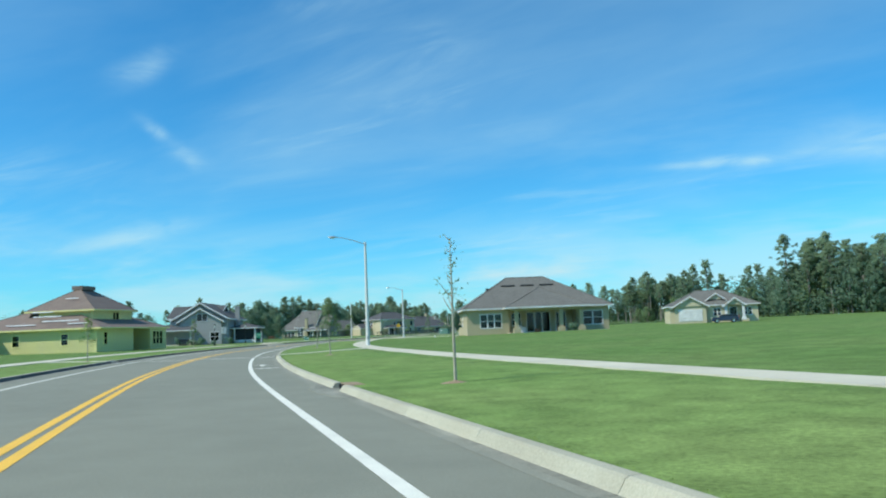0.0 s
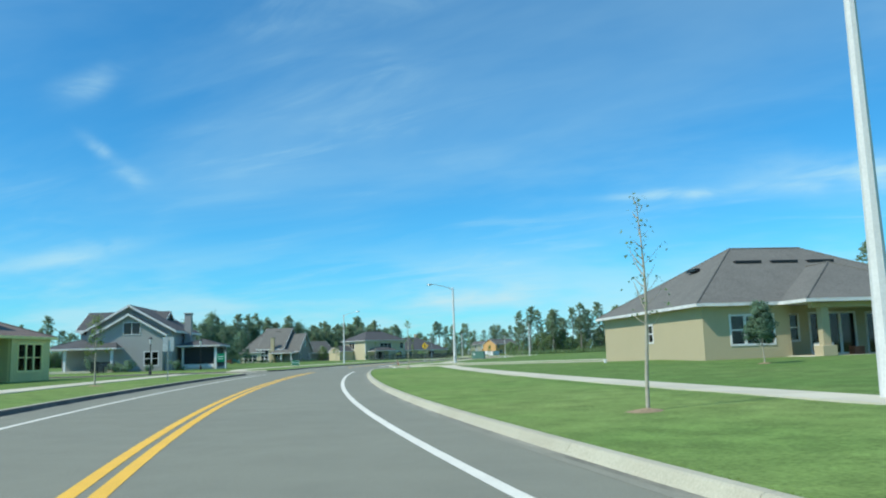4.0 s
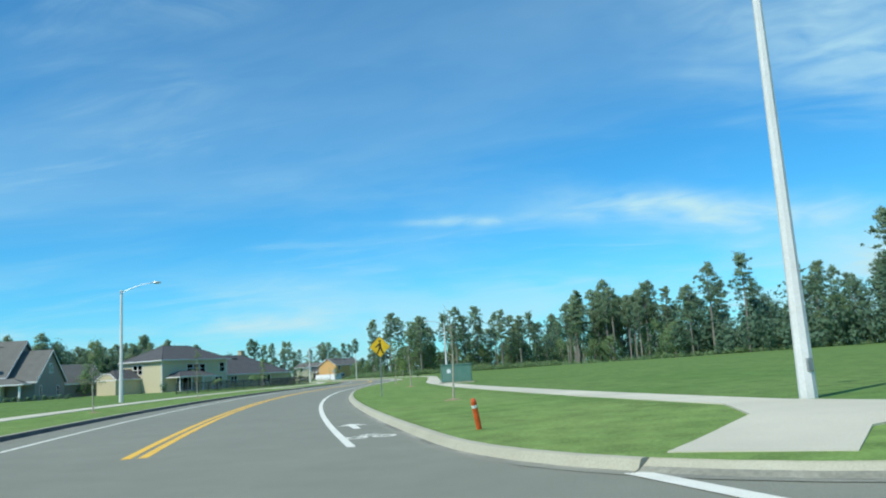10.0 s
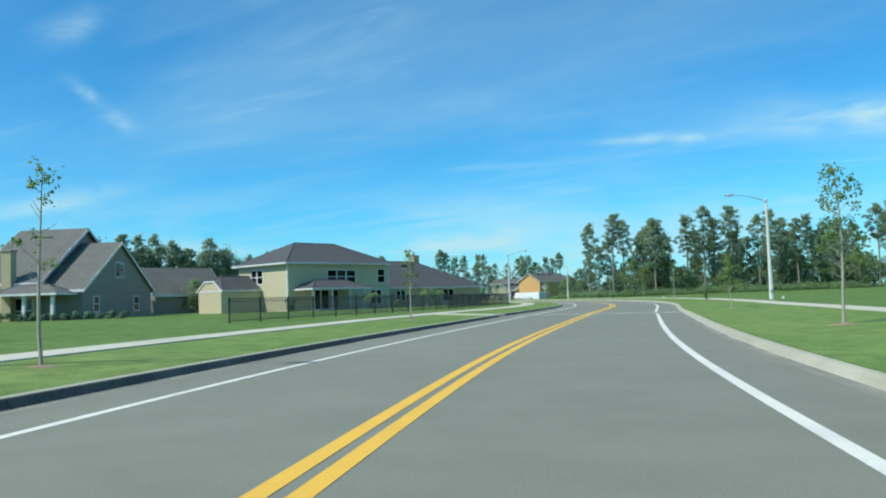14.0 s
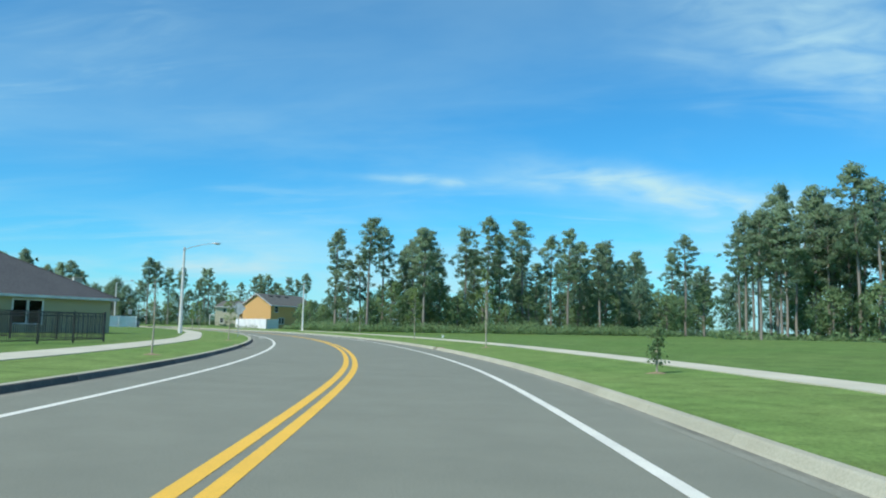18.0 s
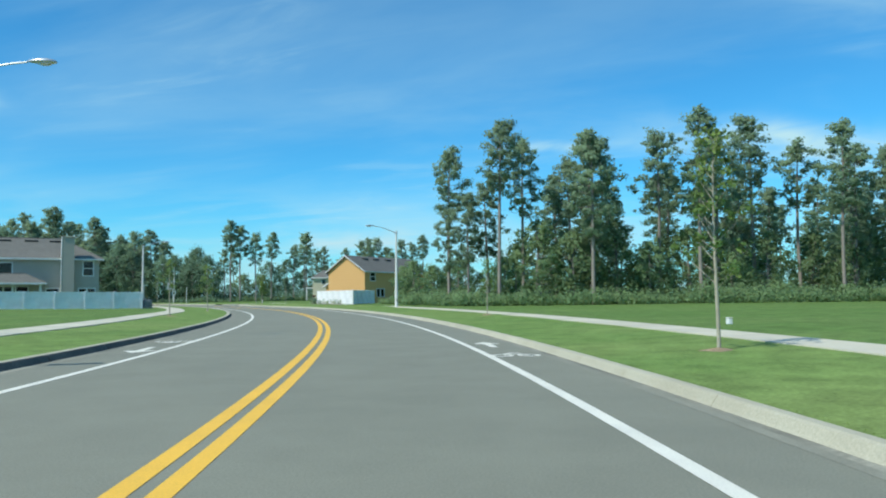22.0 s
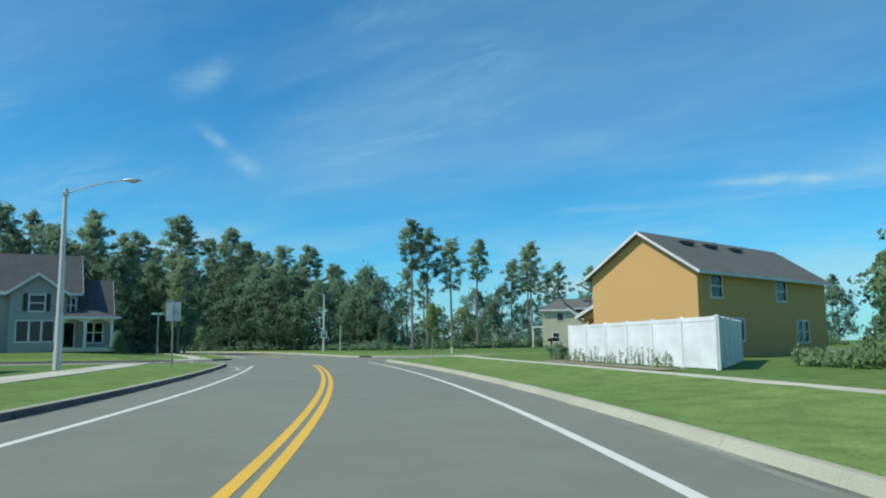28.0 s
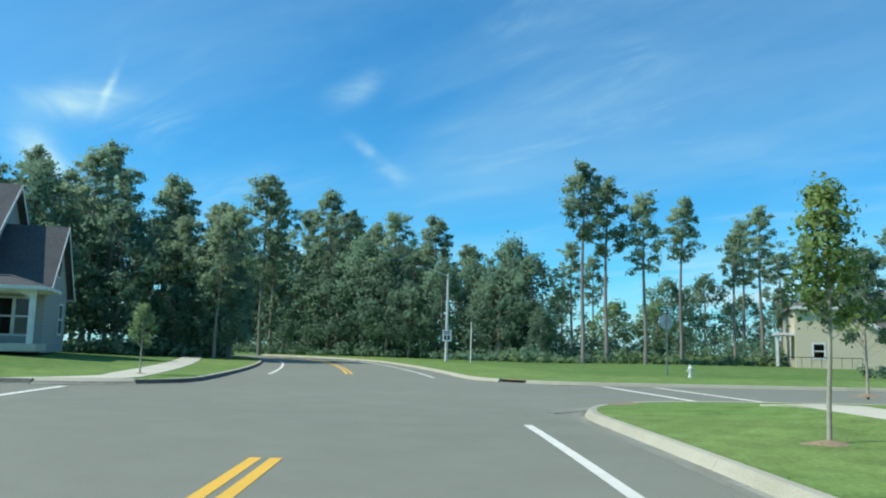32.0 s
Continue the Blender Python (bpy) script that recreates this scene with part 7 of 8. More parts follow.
def belt(seed, poly, depth, pines, broads, scale=1.0, kinds=(0, 1, 2, 3, 4, 5), bkinds=(0, 1, 2, 3), clear=13.0, side=-1, first=0.0):
    """Trees strewn along a line and behind it (to the left of its direction for side 1)."""
    rng = random.Random(seed)
    for n, pool, stock in ((pines, kinds, PINES), (broads, bkinds, BROADS)):
        for k in range(n):
            x, y, t = along_poly(poly, (k + rng.random()) / n)
            b = depth * (first + (1 - first) * rng.random() ** 1.3)
            x, y = x - t.y * side * b, y + t.x * side * b
            if road_gap(x, y) < clear:
                continue
            plant(stock[rng.choice(pool)], x, y, scale * rng.uniform(0.82, 1.12), rng.uniform(0, 360), rng.uniform(0.92, 1.08))


TALL = (17.0, 16.0, 18.0, 15.0, 17.5, 16.5)


def stand(rows):
    """Single pines: place, height and kind."""
    for x, y, h, k in rows:
        plant(PINES[k], x, y, h / TALL[k], 53 * k + 7 * x)


def thicket(rows, dark=False):
    """Single broad-leaved trees; dark turns the light kinds into the tall dark ones of the same height, colouring in a
    backlit wood's shade.
    """
    for x, y, s, k in rows:
        if dark and k in (0, 2):
            s, k = (s * 9 / 11, 1) if k == 0 else (s * 7 / 13, 3)
        plant(BROADS[k], x, y, s, 70 * k + 11 * x)


# east of the road: the far treeline, the near clump and the stand beside the ochre house
belt(1, [(215, 140), (120, 190), (66, 216), (44, 238)], 30, 57, 50, 1.0, side=-1)
belt(10, [(330, 50), (260, 105), (215, 140)], 26, 34, 24, 1.0, side=-1)
belt(11, [(132, 184), (100, 197), (82, 208)], 12, 30, 12, 1.22, side=-1)
thicket(((-43.5, 127.8, 0.72, 1), (-46.8, 135.4, 0.78, 3), (-40.3, 130.2, 0.62, 1), (-45.9, 141.0, 0.72, 1), (-40.5, 136.2, 0.5, 3), (-49.1, 132.2, 0.75, 1)))
thicket(((-67.5, 169.5, 0.34, 1), (-60.5, 187, 0.75, 1), (-54, 196, 0.55, 2)))
belt(2, [(46, 240), (33, 249), (32, 262)], 22, 34, 9, 0.92, (0, 1, 2, 4, 5), (0, 2), side=-1)
belt(3, [(52, 312), (12, 297), (-4, 294), (-18, 294)], 14, 8, 16, 0.8, (3, 5, 3, 2, 0), (0, 2, 2), side=-1, first=0.35)
belt(4, [(90, 330), (40, 345), (10, 352)], 25, 24, 14, 1.0, side=-1)
stand(((-21.4, 292.9, 16.2, 1), (-15.4, 286.0, 17.4, 4), (-13.5, 290.5, 16.2, 0), (-6.7, 285.0, 15.5, 3), (-9.0, 292.5, 14.6, 1), (-0.4, 290.6, 16.4, 0), (3.1, 288.0, 17.9, 2), (5.2, 291.5, 15.6, 5), (9.1, 294.6, 18.2, 4)))
stand(((14.2, 298.0, 16.2, 1), (15.8, 289.5, 16.5, 2), (18.4, 294.0, 15.0, 5), (24.2, 302.0, 15.9, 0), (21.0, 291.0, 14.4, 3), (30.9, 311.0, 15.3, 4), (37.8, 301.9, 17.3, 1), (49.0, 307.0, 19.0, 2), (31.0, 251.6, 14.0, 0)))
thicket(((-12, 288.5, 0.9, 0), (-8.5, 288, 0.95, 2), (-4.5, 290, 0.9, 0), (-1.5, 288, 0.8, 2), (2.5, 292, 0.8, 0), (6.0, 290, 0.65, 2), (10, 293, 0.75, 0), (18, 294, 0.7, 2), (22, 296, 0.8, 0), (28, 299, 0.7, 2), (33, 301, 0.85, 0)))
thicket(((-27, 301, 0.7, 2), (-29.5, 307, 0.65, 2), (-24, 297, 0.6, 2), (-22, 303, 0.6, 0), (-18, 292, 0.45, 2), (36, 303, 1.0, 2), (42, 305, 1.0, 0)))
# the dark wood at the end of the drive, inside and outside of the bend
stand(((-109.8, 341.0, 16.8, 2), (-105.5, 337.0, 14.6, 0), (-113.0, 336.5, 14.8, 5), (-107.5, 345.5, 14.5, 3), (-113.5, 349.5, 13.8, 5), (-117.0, 341.0, 15.5, 2), (-116.5, 345.5, 16.2, 0), (-111.0, 330.0, 16.0, 3), (-119.0, 334.0, 16.5, 2)))
stand(((-97.5, 342.4, 9.6, 3), (-99.2, 345.0, 11.0, 5), (-101.4, 346.4, 11.8, 2), (-103.6, 347.4, 12.2, 3), (-103.5, 343.6, 10.6, 5), (-111.8, 352.6, 13.8, 2), (-114.4, 348.9, 15.2, 0)))
stand(((-117.3, 372.8, 19.4, 2), (-120.5, 379.0, 18.0, 5), (-113.0, 376.0, 15.4, 0), (-107.9, 373.6, 16.0, 5), (-126.4, 370.3, 21.8, 5), (-128.2, 373.5, 20.6, 2), (-124.0, 384.0, 18.0, 0), (-110.0, 384.0, 17.0, 3)))
stand(((-82.4, 369.2, 17.2, 4), (-81.5, 372.0, 16.2, 1), (-78.2, 372.6, 14.7, 0), (-77.7, 380.0, 15.4, 4), (-74.3, 385.1, 12.8, 1), (-69.0, 391.0, 12.6, 0), (-60, 398, 13.5, 4), (-52, 400, 14.5, 0), (-50, 404, 14.0, 1)))
# dark leaf colour here stands in for the shade on the wood's face
thicket(((-103, 338, 0.95, 1), (-105, 343, 0.95, 0), (-106.5, 348, 0.9, 2), (-110, 346, 1.0, 1), (-113, 352, 0.85, 0), (-100.5, 341, 0.7, 2), (-103, 333, 0.9, 0), (-108, 334, 1.0, 3), (-113, 340, 1.0, 3), (-118, 350, 0.9, 1), (-121, 345, 1.0, 3)), True)
thicket(((-98.6, 343.2, 0.75, 0), (-101.4, 345.2, 0.85, 1), (-104.4, 348.6, 0.75, 0)), True)
thicket(((-103.0, 370.5, 0.85, 0), (-107, 371.5, 1.0, 1), (-111.5, 372.5, 1.0, 3), (-116, 373, 1.0, 1), (-120.5, 373.5, 1.0, 3), (-125, 373, 1.0, 0), (-99.5, 371.5, 0.9, 1), (-96.0, 374.5, 0.95, 0), (-100.5, 378.0, 0.95, 1), (-97.0, 380.0, 1.0, 1), (-92.5, 371.5, 0.95, 0), (-93.4, 375, 0.92, 3), (-89.5, 372.5, 0.9, 1), (-87, 370, 0.7, 2)), True)
stand(((-10.5, 296.0, 12.4, 5), (-5.0, 298.0, 13.0, 3), (-6.9, 288.4, 16.2, 5), (1.0, 297.0, 13.5, 3), (5.0, 299.0, 12.5, 5), (8.5, 299.5, 13.0, 3), (12.0, 301.0, 12.0, 5), (20.0, 300.0, 12.5, 3), (27.0, 304.0, 13.0, 5)))
thicket(((-14.5, 294, 0.7, 0), (-6.5, 296, 0.75, 1), (1.0, 297, 0.75, 0), (8.0, 299, 0.8, 1), (16.0, 300, 0.8, 0), (21.0, 302, 0.8, 1), (26.0, 304, 0.8, 0), (31.0, 305, 0.9, 1), (28.5, 296, 0.8, 1), (33.0, 296, 0.75, 0)))
stand(((-20.9, 290.0, 9.6, 5), (-18.6, 287.5, 10.8, 5), (-17.0, 290.5, 12.0, 3)))
thicket(((-152, 262, 1.25, 3), (-149, 267, 1.15, 1), (-146, 271, 1.3, 3), (-143, 276, 1.2, 3), (-139, 280, 1.3, 1), (-136, 285, 1.25, 3), (-133, 289, 1.3, 3), (-129, 293, 1.3, 1), (-126, 298, 1.2, 3), (-122, 302, 1.25, 3)))
stand(((-73.3, 398.6, 12.1, 5), (-67.1, 402.1, 12.8, 0), (-62.2, 407.0, 15.8, 2), (-59.5, 404.4, 15.4, 0), (-57.1, 405.6, 13.2, 5), (-54.7, 401.8, 11.5, 3)))
belt(5, [(-142, 290), (-120, 312), (-110, 328), (-112, 344)], 26, 28, 40, 0.88, side=1, bkinds=(1, 3, 3), clear=9)
belt(6, [(-111, 380), (-120, 380), (-134, 378), (-156, 372)], 20, 16, 32, 1.02, side=-1, bkinds=(1, 3, 3), clear=8)
belt(7, [(-88, 374), (-78, 386), (-60, 402), (-30, 414), (20, 424)], 28, 14, 30, 0.84, (0, 1, 2, 4), (0, 2, 1), side=1)
# far woods behind the houses on the west
belt(12, [(-144, 268), (-130, 288), (-119, 301)], 9, 12, 0, 1.12, side=1)
belt(8, [(-260, 20), (-215, 110), (-180, 190), (-150, 240), (-134, 284)], 30, 52, 40, 0.92, side=1)


def undergrowth(seed, name, poly, depth, count, mat, high=1.6, label="", side=1, leaf=0.34, wide=1.0, each=34):
    """Scrub along a wood's edge, one mass of small leaves."""
    rng = random.Random(seed)
    clumps = []
    for k in range(count):
        x, y, t = along_poly(poly, (k + rng.random()) / count)
        b = depth * rng.random()
        x, y = x - t.y * side * b, y + t.x * side * b
        if road_gap(x, y) < 7.5:
            continue
        h = high * rng.uniform(0.35, 1.1) * (0.6 + 0.6 * noise.noise((x / 6, y / 6, 3)))
        h = min(h, high * 0.88)
        z = land_z(x, y)
        clumps.append((x, y, z + max(0.2, h) * 0.5, (0.5 + 0.4 * max(0.2, h)) * wide, 0.55 * max(0.2, h) / ((0.5 + 0.4 * max(0.2, h)) * wide), each))
    ob = new(name, leaf_mesh(name, clumps, leaf, mat, rng, 0.75, tri=True, crown=False))
    tagged(ob, label or "tangled green scrub along the wood's edge", "bushes", kind="stuff")


undergrowth(31, "scrub", [(34, 290), (12, 283), (-6, 281), (-19, 281.5)], 8, 560, SCRUB, 2.7, side=-1, leaf=0.22, each=74)
undergrowth(32, "scrub", [(120, 186), (66, 212), (42, 234), (30, 246), (30, 262), (36, 286)], 9, 520, SCRUB, 1.8, side=-1)
undergrowth(33, "scrub", [(-122, 306), (-104, 326), (-98, 338), (-103, 348), (-112, 355), (-124, 356)], 7, 460, LEAVES_DARK, 2.0)
undergrowth(34, "scrub", [(-84, 364), (-78, 374), (-70, 382), (-58, 394), (-30, 406)], 10, 420, SCRUB, 1.8)
undergrowth(36, "scrub", [(-84, 365), (-98, 369.5), (-114, 371), (-134, 370)], 7, 460, LEAVES_DARK, 2.2, side=-1)
undergrowth(38, "scrub", [(-86, 378), (-72, 388), (-56, 400), (-30, 412)], 10, 420, LEAVES_DARK, 5.0, side=1)
undergrowth(39, "scrub", [(-88, 376), (-114, 378), (-138, 376)], 10, 360, LEAVES_DARK, 6.0, side=-1)
undergrowth(40, "scrub", [(56, 318), (12, 302), (-4, 299), (-20, 299)], 8, 420, LEAVES_DARK, 3.2, side=-1)
undergrowth(41, "scrub", [(215, 144), (120, 194), (66, 220), (46, 242), (36, 262)], 14, 520, LEAVES_DARK, 5.0, side=-1)
undergrowth(37, "far_woods", [(-262, 14), (-217, 110), (-182, 190), (-152, 240), (-134, 284)], 16, 700, LEAVES_DARK, 11.0, "distant wood behind the houses", 1, 0.75, 0.55, 62)
undergrowth(43, "far_woods", [(335, 45), (262, 102), (215, 143), (122, 194), (70, 219), (50, 240)], 16, 950, LEAVES_DARK, 14.5, "dense wood across the field", -1, 0.7, 0.55, 62)
undergrowth(44, "far_woods", [(-215, 110), (-182, 190), (-152, 240), (-134, 284)], 14, 520, LEAVES_DARK, 17.0, "distant wood behind the houses", 1, 0.75, 0.55, 62)
undergrowth(45, "far_woods", [(330, 48), (258, 100), (190, 152), (130, 182), (66, 211), (50, 232)], 10, 900, LEAVES_DARK, 16.5, "dense wood across the field", -1, 0.7, 0.55, 62)
undergrowth(46, "scrub", [(78, 224), (50, 244), (46, 272)], 12, 300, LEAVES_DARK, 9.5, side=-1)
undergrowth(42, "far_woods", [(-250, -120), (-262, 14)], 16, 260, LEAVES_DARK, 11.0, "distant wood behind the houses", 1, 0.75, 0.55, 62)
undergrowth(35, "scrub", [(-20, 283), (-26, 294), (-29, 302), (-33, 309)], 6, 260, SCRUB, 2.4, side=-1, leaf=0.2, each=80)


# ---------------------------------------------------------------- young street trees
def young_tree(seed, s, d, height, style, label):
    """A staked young tree: style is bare, sparse, leafy, tuft, shrub or column."""
    rng = random.Random(seed)
    t = thing("young_tree", beside(s, d), label, "tree", "young street trees")
    limbs, clumps = [], []
    bend = rng.uniform(-0.08, 0.08)
    def axis(f):
        return Vector((bend * math.sin(f * 3), bend * 0.6 * math.cos(f * 4), height * f))
    r0 = 0.022 + 0.005 * height
    low = {"column": 0.40, "shrub": 0.15, "oval": 0.26, "full": 0.27}.get(style, 0.36)
    n = {"bare": 26, "sparse": 26, "leafy": 30, "tuft": 16, "shrub": 14, "column": 46, "oval": 60, "full": 34}[style]
    wide = {"bare": 0.42, "sparse": 0.55, "leafy": 0.6, "tuft": 0.45, "shrub": 0.4, "column": 0.42, "oval": 0.78, "full": 0.62}[style]
    per = {"bare": 5, "sparse": 24, "leafy": 44, "tuft": 26, "shrub": 34, "column": 60, "oval": 150, "full": 40}[style]
    trunk = [axis(k / 6) for k in range(7)]
    trunk[0] = Vector((0, 0, -0.1))
    piece("trunk", limb_mesh("trunk", [(trunk, [r0, r0 * 0.9, r0 * 0.8, r0 * 0.65, r0 * 0.5, r0 * 0.3, 0.006])], BARK_LIGHT, 6), t)
    for k in range(n):
        f = low + (1 - low) * (k + rng.random()) / n
        o = axis(f)
        reach = wide * (1.05 - 0.75 * (f - low) / (1 - low)) * rng.uniform(0.4, 1.1) * height / 3.4
        a = k * 2.4 + rng.uniform(-0.6, 0.6)
        tip = o + Vector((math.cos(a) * reach, math.sin(a) * reach, reach * rng.uniform(0.5, 1.3)))
        limbs.append(([o, o.lerp(tip, 0.55) + Vector((0, 0, -0.02)), tip], [0.013, 0.009, 0.004]))
        if style == "tuft" and not (f > 0.8 or 0.45 < f < 0.62):
            continue
        clumps.append((tip.x, tip.y, min(tip.z, height * 1.02), rng.uniform(0.10, 0.24) * (1.25 if style in ("leafy", "column") else 1.0), 0.9, per))
    piece("crown", leaf_mesh("crown", clumps, 0.085 if style != "bare" else 0.06, LEAVES_LIGHT if style in ("column", "tuft", "sparse", "full") else LEAVES_DARK if style == "oval" else LEAVES, rng, 0.6, limbs, BARK_LIGHT), t)
    rim = [(0.42 * rng.uniform(0.75, 1.15) * math.cos(k * math.tau / 14), 0.42 * rng.uniform(0.75, 1.15) * math.sin(k * math.tau / 14), -0.02) for k in range(14)]
    ring = mesh_of("mulch", [(0, 0, 0.06)] + rim, [(0, k + 1, (k + 1) % 14 + 1) for k in range(14)], SOIL)
    piece("mulch_ring", ring, t, label="brown mulch round the trunk")


YOUNG = "young street tree on the grass strip"
for k, (s, d, hgt, style, lab) in enumerate((
    (14.6, 6.9, 2.9, "bare", "nearly bare " + YOUNG), (39.9, 7.45, 2.7, "leafy", "small leafy " + YOUNG), (63.0, 7.5, 3.4, "bare", "nearly bare " + YOUNG),
    (111.0, 7.8, 3.6, "tuft", "tufted sparse " + YOUNG), (152.8, 7.85, 3.0, "bare", "nearly bare " + YOUNG), (180.0, 8.8, 4.2, "leafy", "leafy " + YOUNG),
    (199.2, 7.6, 3.8, "full", "yellow-green leafy " + YOUNG), (219.9, 7.2, 2.6, "full", "yellow-green sparse " + YOUNG), (245.8, 7.5, 1.2, "shrub", "very small shrubby " + YOUNG),
    (267.1, 7.5, 3.9, "sparse", "sparse " + YOUNG), (287.1, 7.5, 3.9, "full", "sparse " + YOUNG), (312.0, 8.4, 2.8, "sparse", "sparse " + YOUNG),
    (387.9, 6.9, 3.3, "column", "narrow leafy " + YOUNG), (398.4, 14.2, 3.9, "oval", "dark bushy " + YOUNG), (50.7, -6.4, 2.6, "sparse", "sparse " + YOUNG),
    (90.0, -8.0, 3.2, "sparse", "sparse " + YOUNG), (167.0, -7.4, 3.3, "leafy", "small leafy " + YOUNG), (190.3, -7.65, 3.5, "tuft", "tufted sparse " + YOUNG),
    (213.6, -7.8, 3.2, "sparse", "yellow-green sparse " + YOUNG), (252.6, -6.3, 2.4, "bare", "nearly bare " + YOUNG), (275.0, -6.2, 2.6, "sparse", "sparse " + YOUNG),
    (319.3, -8.0, 3.1, "sparse", "sparse " + YOUNG), (338.1, -6.5, 3.5, "full", "yellow-green sparse " + YOUNG), (386.0, -7.7, 4.4, "sparse", "tall sparse " + YOUNG),
    (404.2, -13.1, 1.9, "oval", "small dark shrubby tree on the lawn"), (405.5, -7.2, 2.3, "leafy", "small leafy " + YOUNG))):
    young_tree(50 + k, s, d, hgt, style, lab)
young_tree(90, 81.8, 20.9, 2.4, "oval", "small dark leafy tree before the tan house")
young_tree(91, 122.0, 42.0, 2.6, "oval", "small dark leafy tree in the field")

# ---------------------------------------------------------------- planting
def bush(seed, x, y, r, h, mat, label):
    rng = random.Random(seed)
    t = thing("shrub", on_land(x, y), label, "shrub", "shrubs")
    clumps = [(rng.gauss(0, r * 0.4), rng.gauss(0, r * 0.4), h * rng.uniform(0.15, 0.75), r * 0.45, 0.8, 40) for _ in range(10)]
    piece("foliage", leaf_mesh("foliage", clumps, 0.10 + 0.12 * min(1.0, r), mat, rng, 0.6, [([(0, 0, -0.05), (c[0] * 0.8, c[1] * 0.8, c[2])], [0.015, 0.005]) for c in clumps[:6]], BARK_LIGHT), t)


def stalky_shrub(seed, x, y, h):
    """A newly planted shrub: a few upright stalks with small sparse leaves."""
    rng = random.Random(seed)
    t = thing("shrub", on_land(x, y), "young stalky shrub in the soil bed before the white fence", "shrub", "fence shrubs")
    limbs, clumps = [], []
    for k in range(rng.randint(3, 5)):
        a, top = rng.uniform(0, math.tau), h * rng.uniform(0.6, 1.0)
        foot = Vector((0.10 * math.cos(a), 0.10 * math.sin(a), -0.04))
        tip = Vector((rng.uniform(0.12, 0.26) * math.cos(a), rng.uniform(0.12, 0.26) * math.sin(a), top))
        limbs.append(([foot, foot.lerp(tip, 0.5), tip], [0.012, 0.009, 0.004]))
        for f in (0.4, 0.65, 0.85, 1.0):
            q = foot.lerp(tip, f)
            clumps.append((q.x, q.y, q.z, 0.055, 1.3, 9))
    piece("foliage", leaf_mesh("foliage", clumps, 0.06, SCRUB, rng, 0.5, limbs, BARK_LIGHT), t)


rng = random.Random(77)
a, b = Vector((-36.2, 304.4)), Vector((-44.4, 315.6))
for k in range(28):
    p = a.lerp(b, (k + 0.3 + 0.4 * rng.random()) / 28) + Vector((-0.8, -0.6)) * rng.uniform(0.35, 0.6)
    stalky_shrub(100 + k, p.x, p.y, rng.choice((0.38, 0.5, 0.62, 0.75)))
bed = [(p.x, p.y) for p in (a + Vector((-0.05, -0.1)), b + Vector((-0.1, 0)), b + Vector((-0.95, -0.75)), a + Vector((-0.9, -0.75)))]
vs = [(x, y, land_z(x, y) + 0.03) for x, y in bed]
tagged(new("planting_bed", mesh_of("planting_bed", vs, [(0, 1, 2, 3)], BED_SOIL)), "dry tan soil bed before the white fence", "ground", kind="structure")
for k in range(26):
    f = (k + 0.5) / 26
    x, y = -66.5 + 24 * f, 164.6 + 6.9 * f
    bush(140 + k, x, y, 0.45, rng.uniform(0.6, 1.0), LEAVES_DARK, "dark rounded hedge shrub before the long-roofed house")
for k, (x, y, r, h) in enumerate(((-45.2, 318.2, 0.6, 1.0), (-46, 320, 0.6, 0.9), (-12, 72, 0.9, 1.6), (-8, 75, 0.8, 1.3), (60.5, 47.8, 0.7, 1.0), (-30, 200, 0.7, 1.2), (-36.2, 196, 0.7, 1.3), (-37.8, 190, 0.7, 1.5), (-56, 356, 0.8, 0.8), (-58, 355.5, 0.8, 0.8), (-54, 357, 0.8, 0.9), (-16.4, 71.4, 1.0, 1.9), (-14.6, 72.6, 0.8, 1.2), (-13.4, 73.2, 0.8, 1.2), (-11.3, 74.6, 0.6, 1.0), (-22.6, 69.2, 0.9, 1.7))):
    bush(180 + k, x, y, r, h, LEAVES_DARK, "dark green garden shrub")


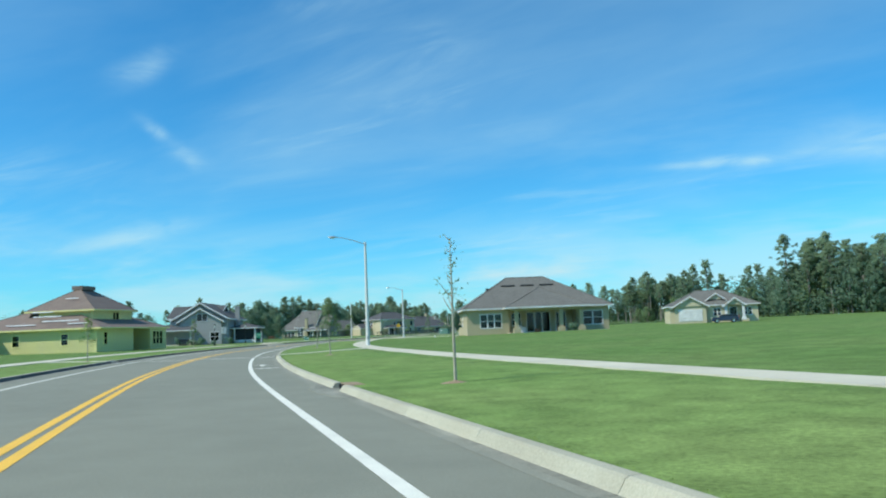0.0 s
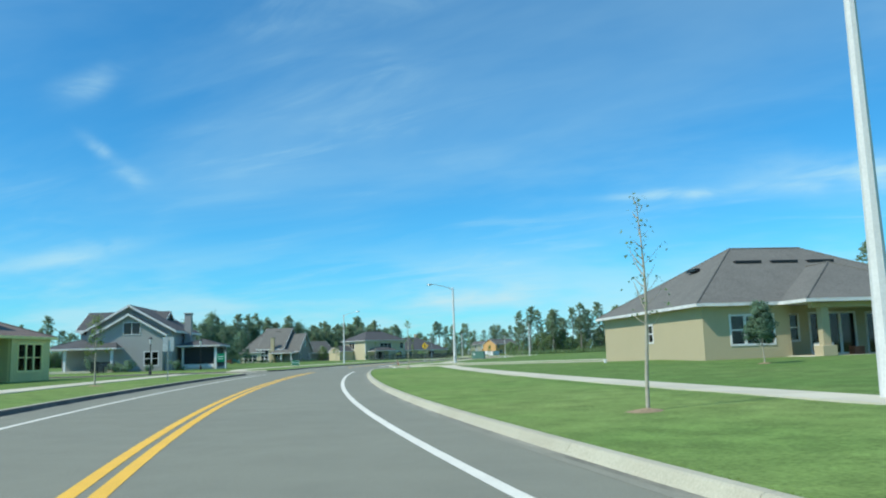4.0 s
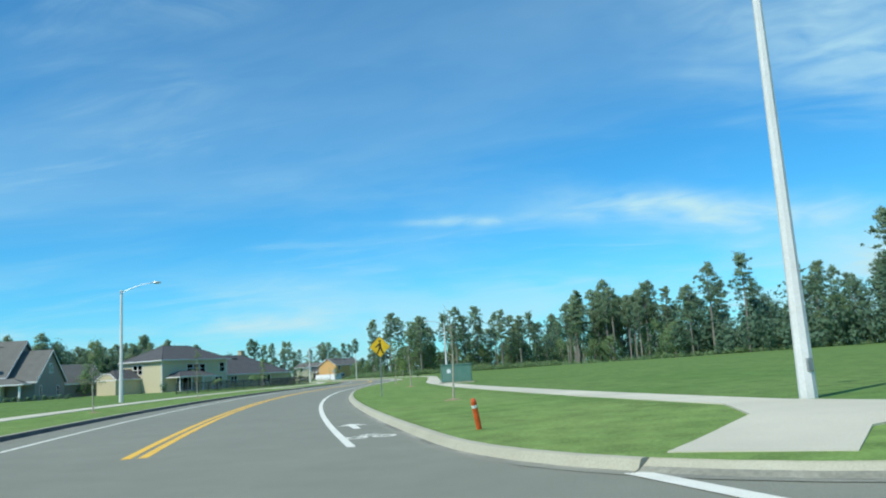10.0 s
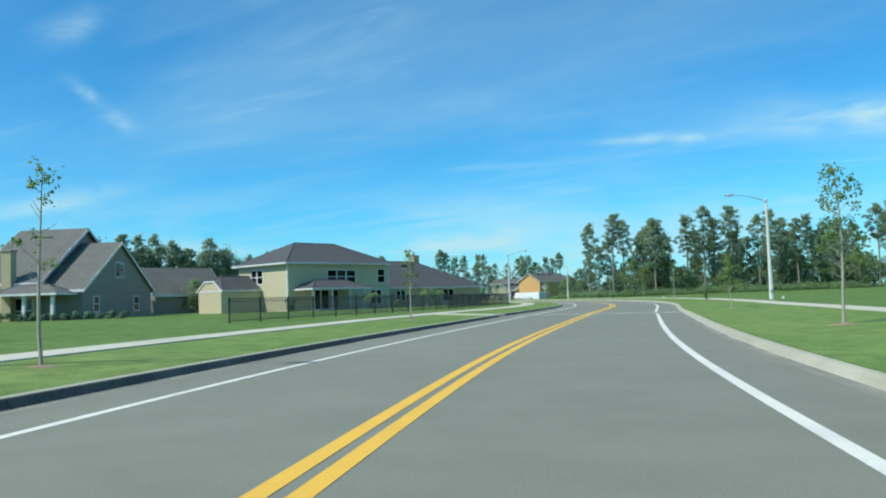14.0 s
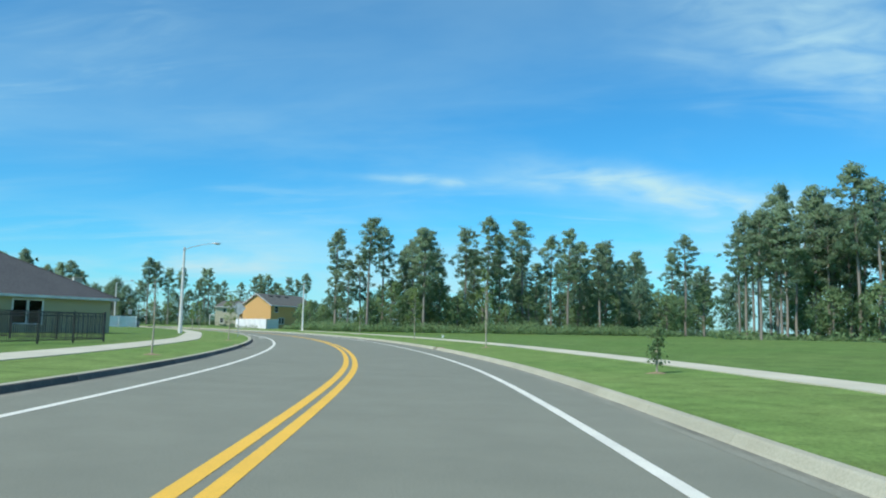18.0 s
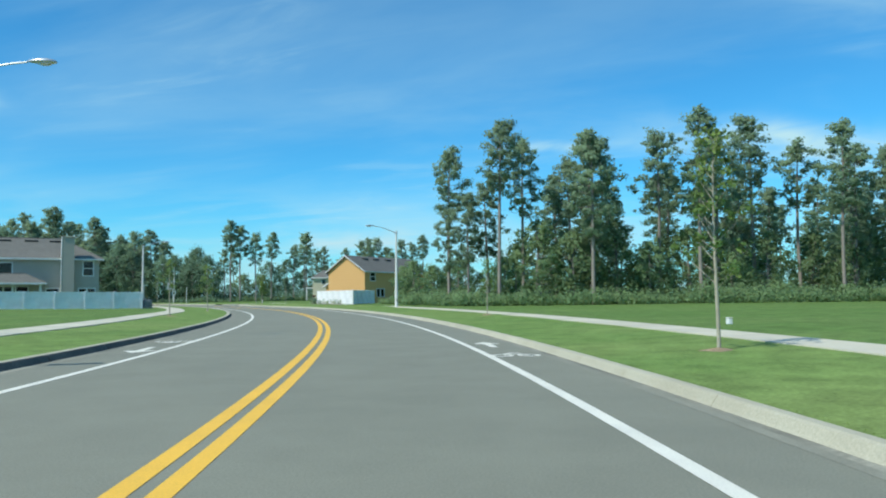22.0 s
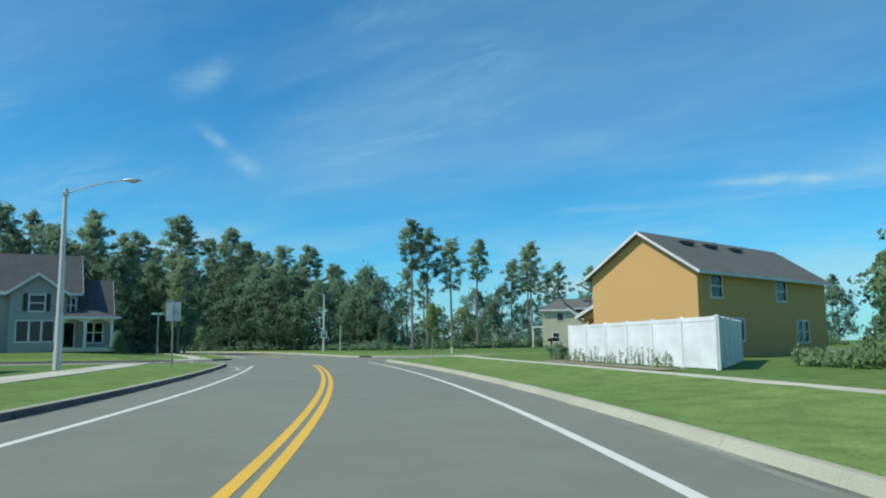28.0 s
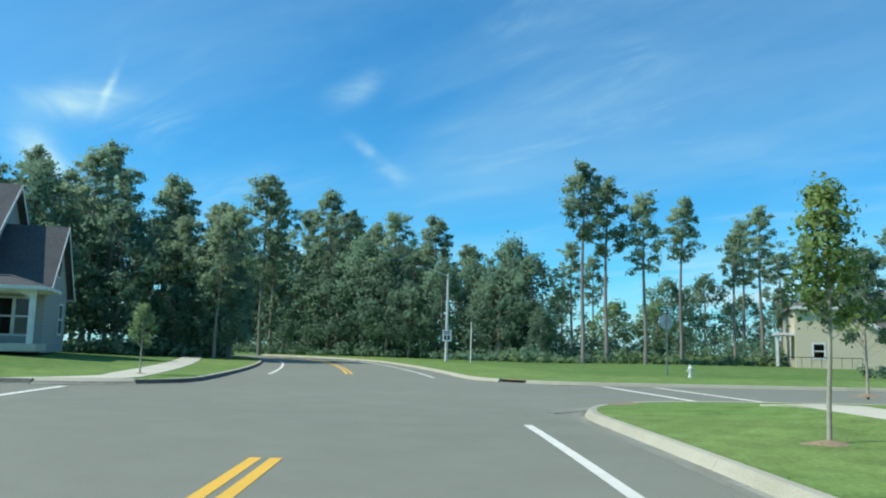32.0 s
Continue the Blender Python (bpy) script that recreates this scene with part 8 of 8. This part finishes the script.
def palm(x, y, h):
    t = thing("palm", on_land(x, y), "small fan palm in a yard", "palm", "yard palms")
    piece("trunk", limb_mesh("trunk", [([(0, 0, -0.1), (0.05, 0, h * 0.5), (0, 0, h)], [0.16, 0.12, 0.10])], BARK, 8), t)
    rng = random.Random(int(x * 7))
    for k in range(14):
        a, up = k * 2.4, rng.uniform(-0.2, 0.9)
        bm = bmesh.new()
        d = Vector((math.cos(a), math.sin(a), 0))
        n = Vector((-d.y, d.x, 0))
        prev = None
        for j in range(5):
            f = j / 4
            p = Vector((0, 0, h)) + d * f * 1.1 + Vector((0, 0, up * f - 0.9 * f * f))
            w = 0.22 * math.sin(f * 2.6 + 0.3)
            row = [bm.verts.new(p - n * w - Vector((0, 0, 0.06))), bm.verts.new(p), bm.verts.new(p + n * w - Vector((0, 0, 0.06)))]
            if prev:
                bm.faces.new((prev[0], prev[1], row[1], row[0])), bm.faces.new((prev[1], prev[2], row[2], row[1]))
            prev = row
        part("frond", bm, LEAVES, t)


palm(-27.5, 203.0, 1.9)
palm(-26.6, 204.6, 1.7)
palm(-31.5, 196.0, 1.6)

# ---------------------------------------------------------------- grass at the kerbs
def grass_fringe(seed, side, s0, s1, count):
    """Short blades that soften the lawn's edge over the kerb, one mass."""
    rng = random.Random(seed)
    verts, faces = [], []
    for k in range(count):
        s = s0 + (s1 - s0) * (k + rng.random()) / count
        p = road_pt(s, side * (KERB + 0.01 + 0.10 * rng.random()))
        if near_ramp(Vector((p.x, p.y, 0))) or near_inlet(side, Vector((p.x, p.y, 0))) or any(st.side == side and st.s0 - st.r - 1 < s < st.s1 + st.r + 1 for st in STREETS):
            continue
        z = land_z(p.x, p.y)
        for j in range(3):
            a, h = rng.uniform(0, math.tau), rng.uniform(0.010, 0.026)
            d = Vector((math.cos(a), math.sin(a), 0))
            q = Vector((p.x + rng.gauss(0, 0.03), p.y + rng.gauss(0, 0.03), z - 0.01))
            n = Vector((-d.y, d.x, 0)) * 0.012
            i = len(verts)
            verts += [q - n, q + n, q + d * h * rng.uniform(0.3, 1.0) + Vector((0, 0, h))]
            faces.append((i, i + 1, i + 2))
    tagged(new("grass_fringe", mesh_of("grass_fringe", verts, faces, BLADES)), "short green grass blades along the kerb", "grass", kind="stuff")


grass_fringe(201, 1, -6, 430, 9000)
grass_fringe(202, -1, -6, 430, 7000)

# lay the stock trees away into the deep of the woods
for k, ob in enumerate(PINES + BROADS):
    x, y = -150 - 4 * k, 262 + 6 * (k % 4)
    ob.matrix_basis = pose(x, y, land_z(x, y) - 0.05)
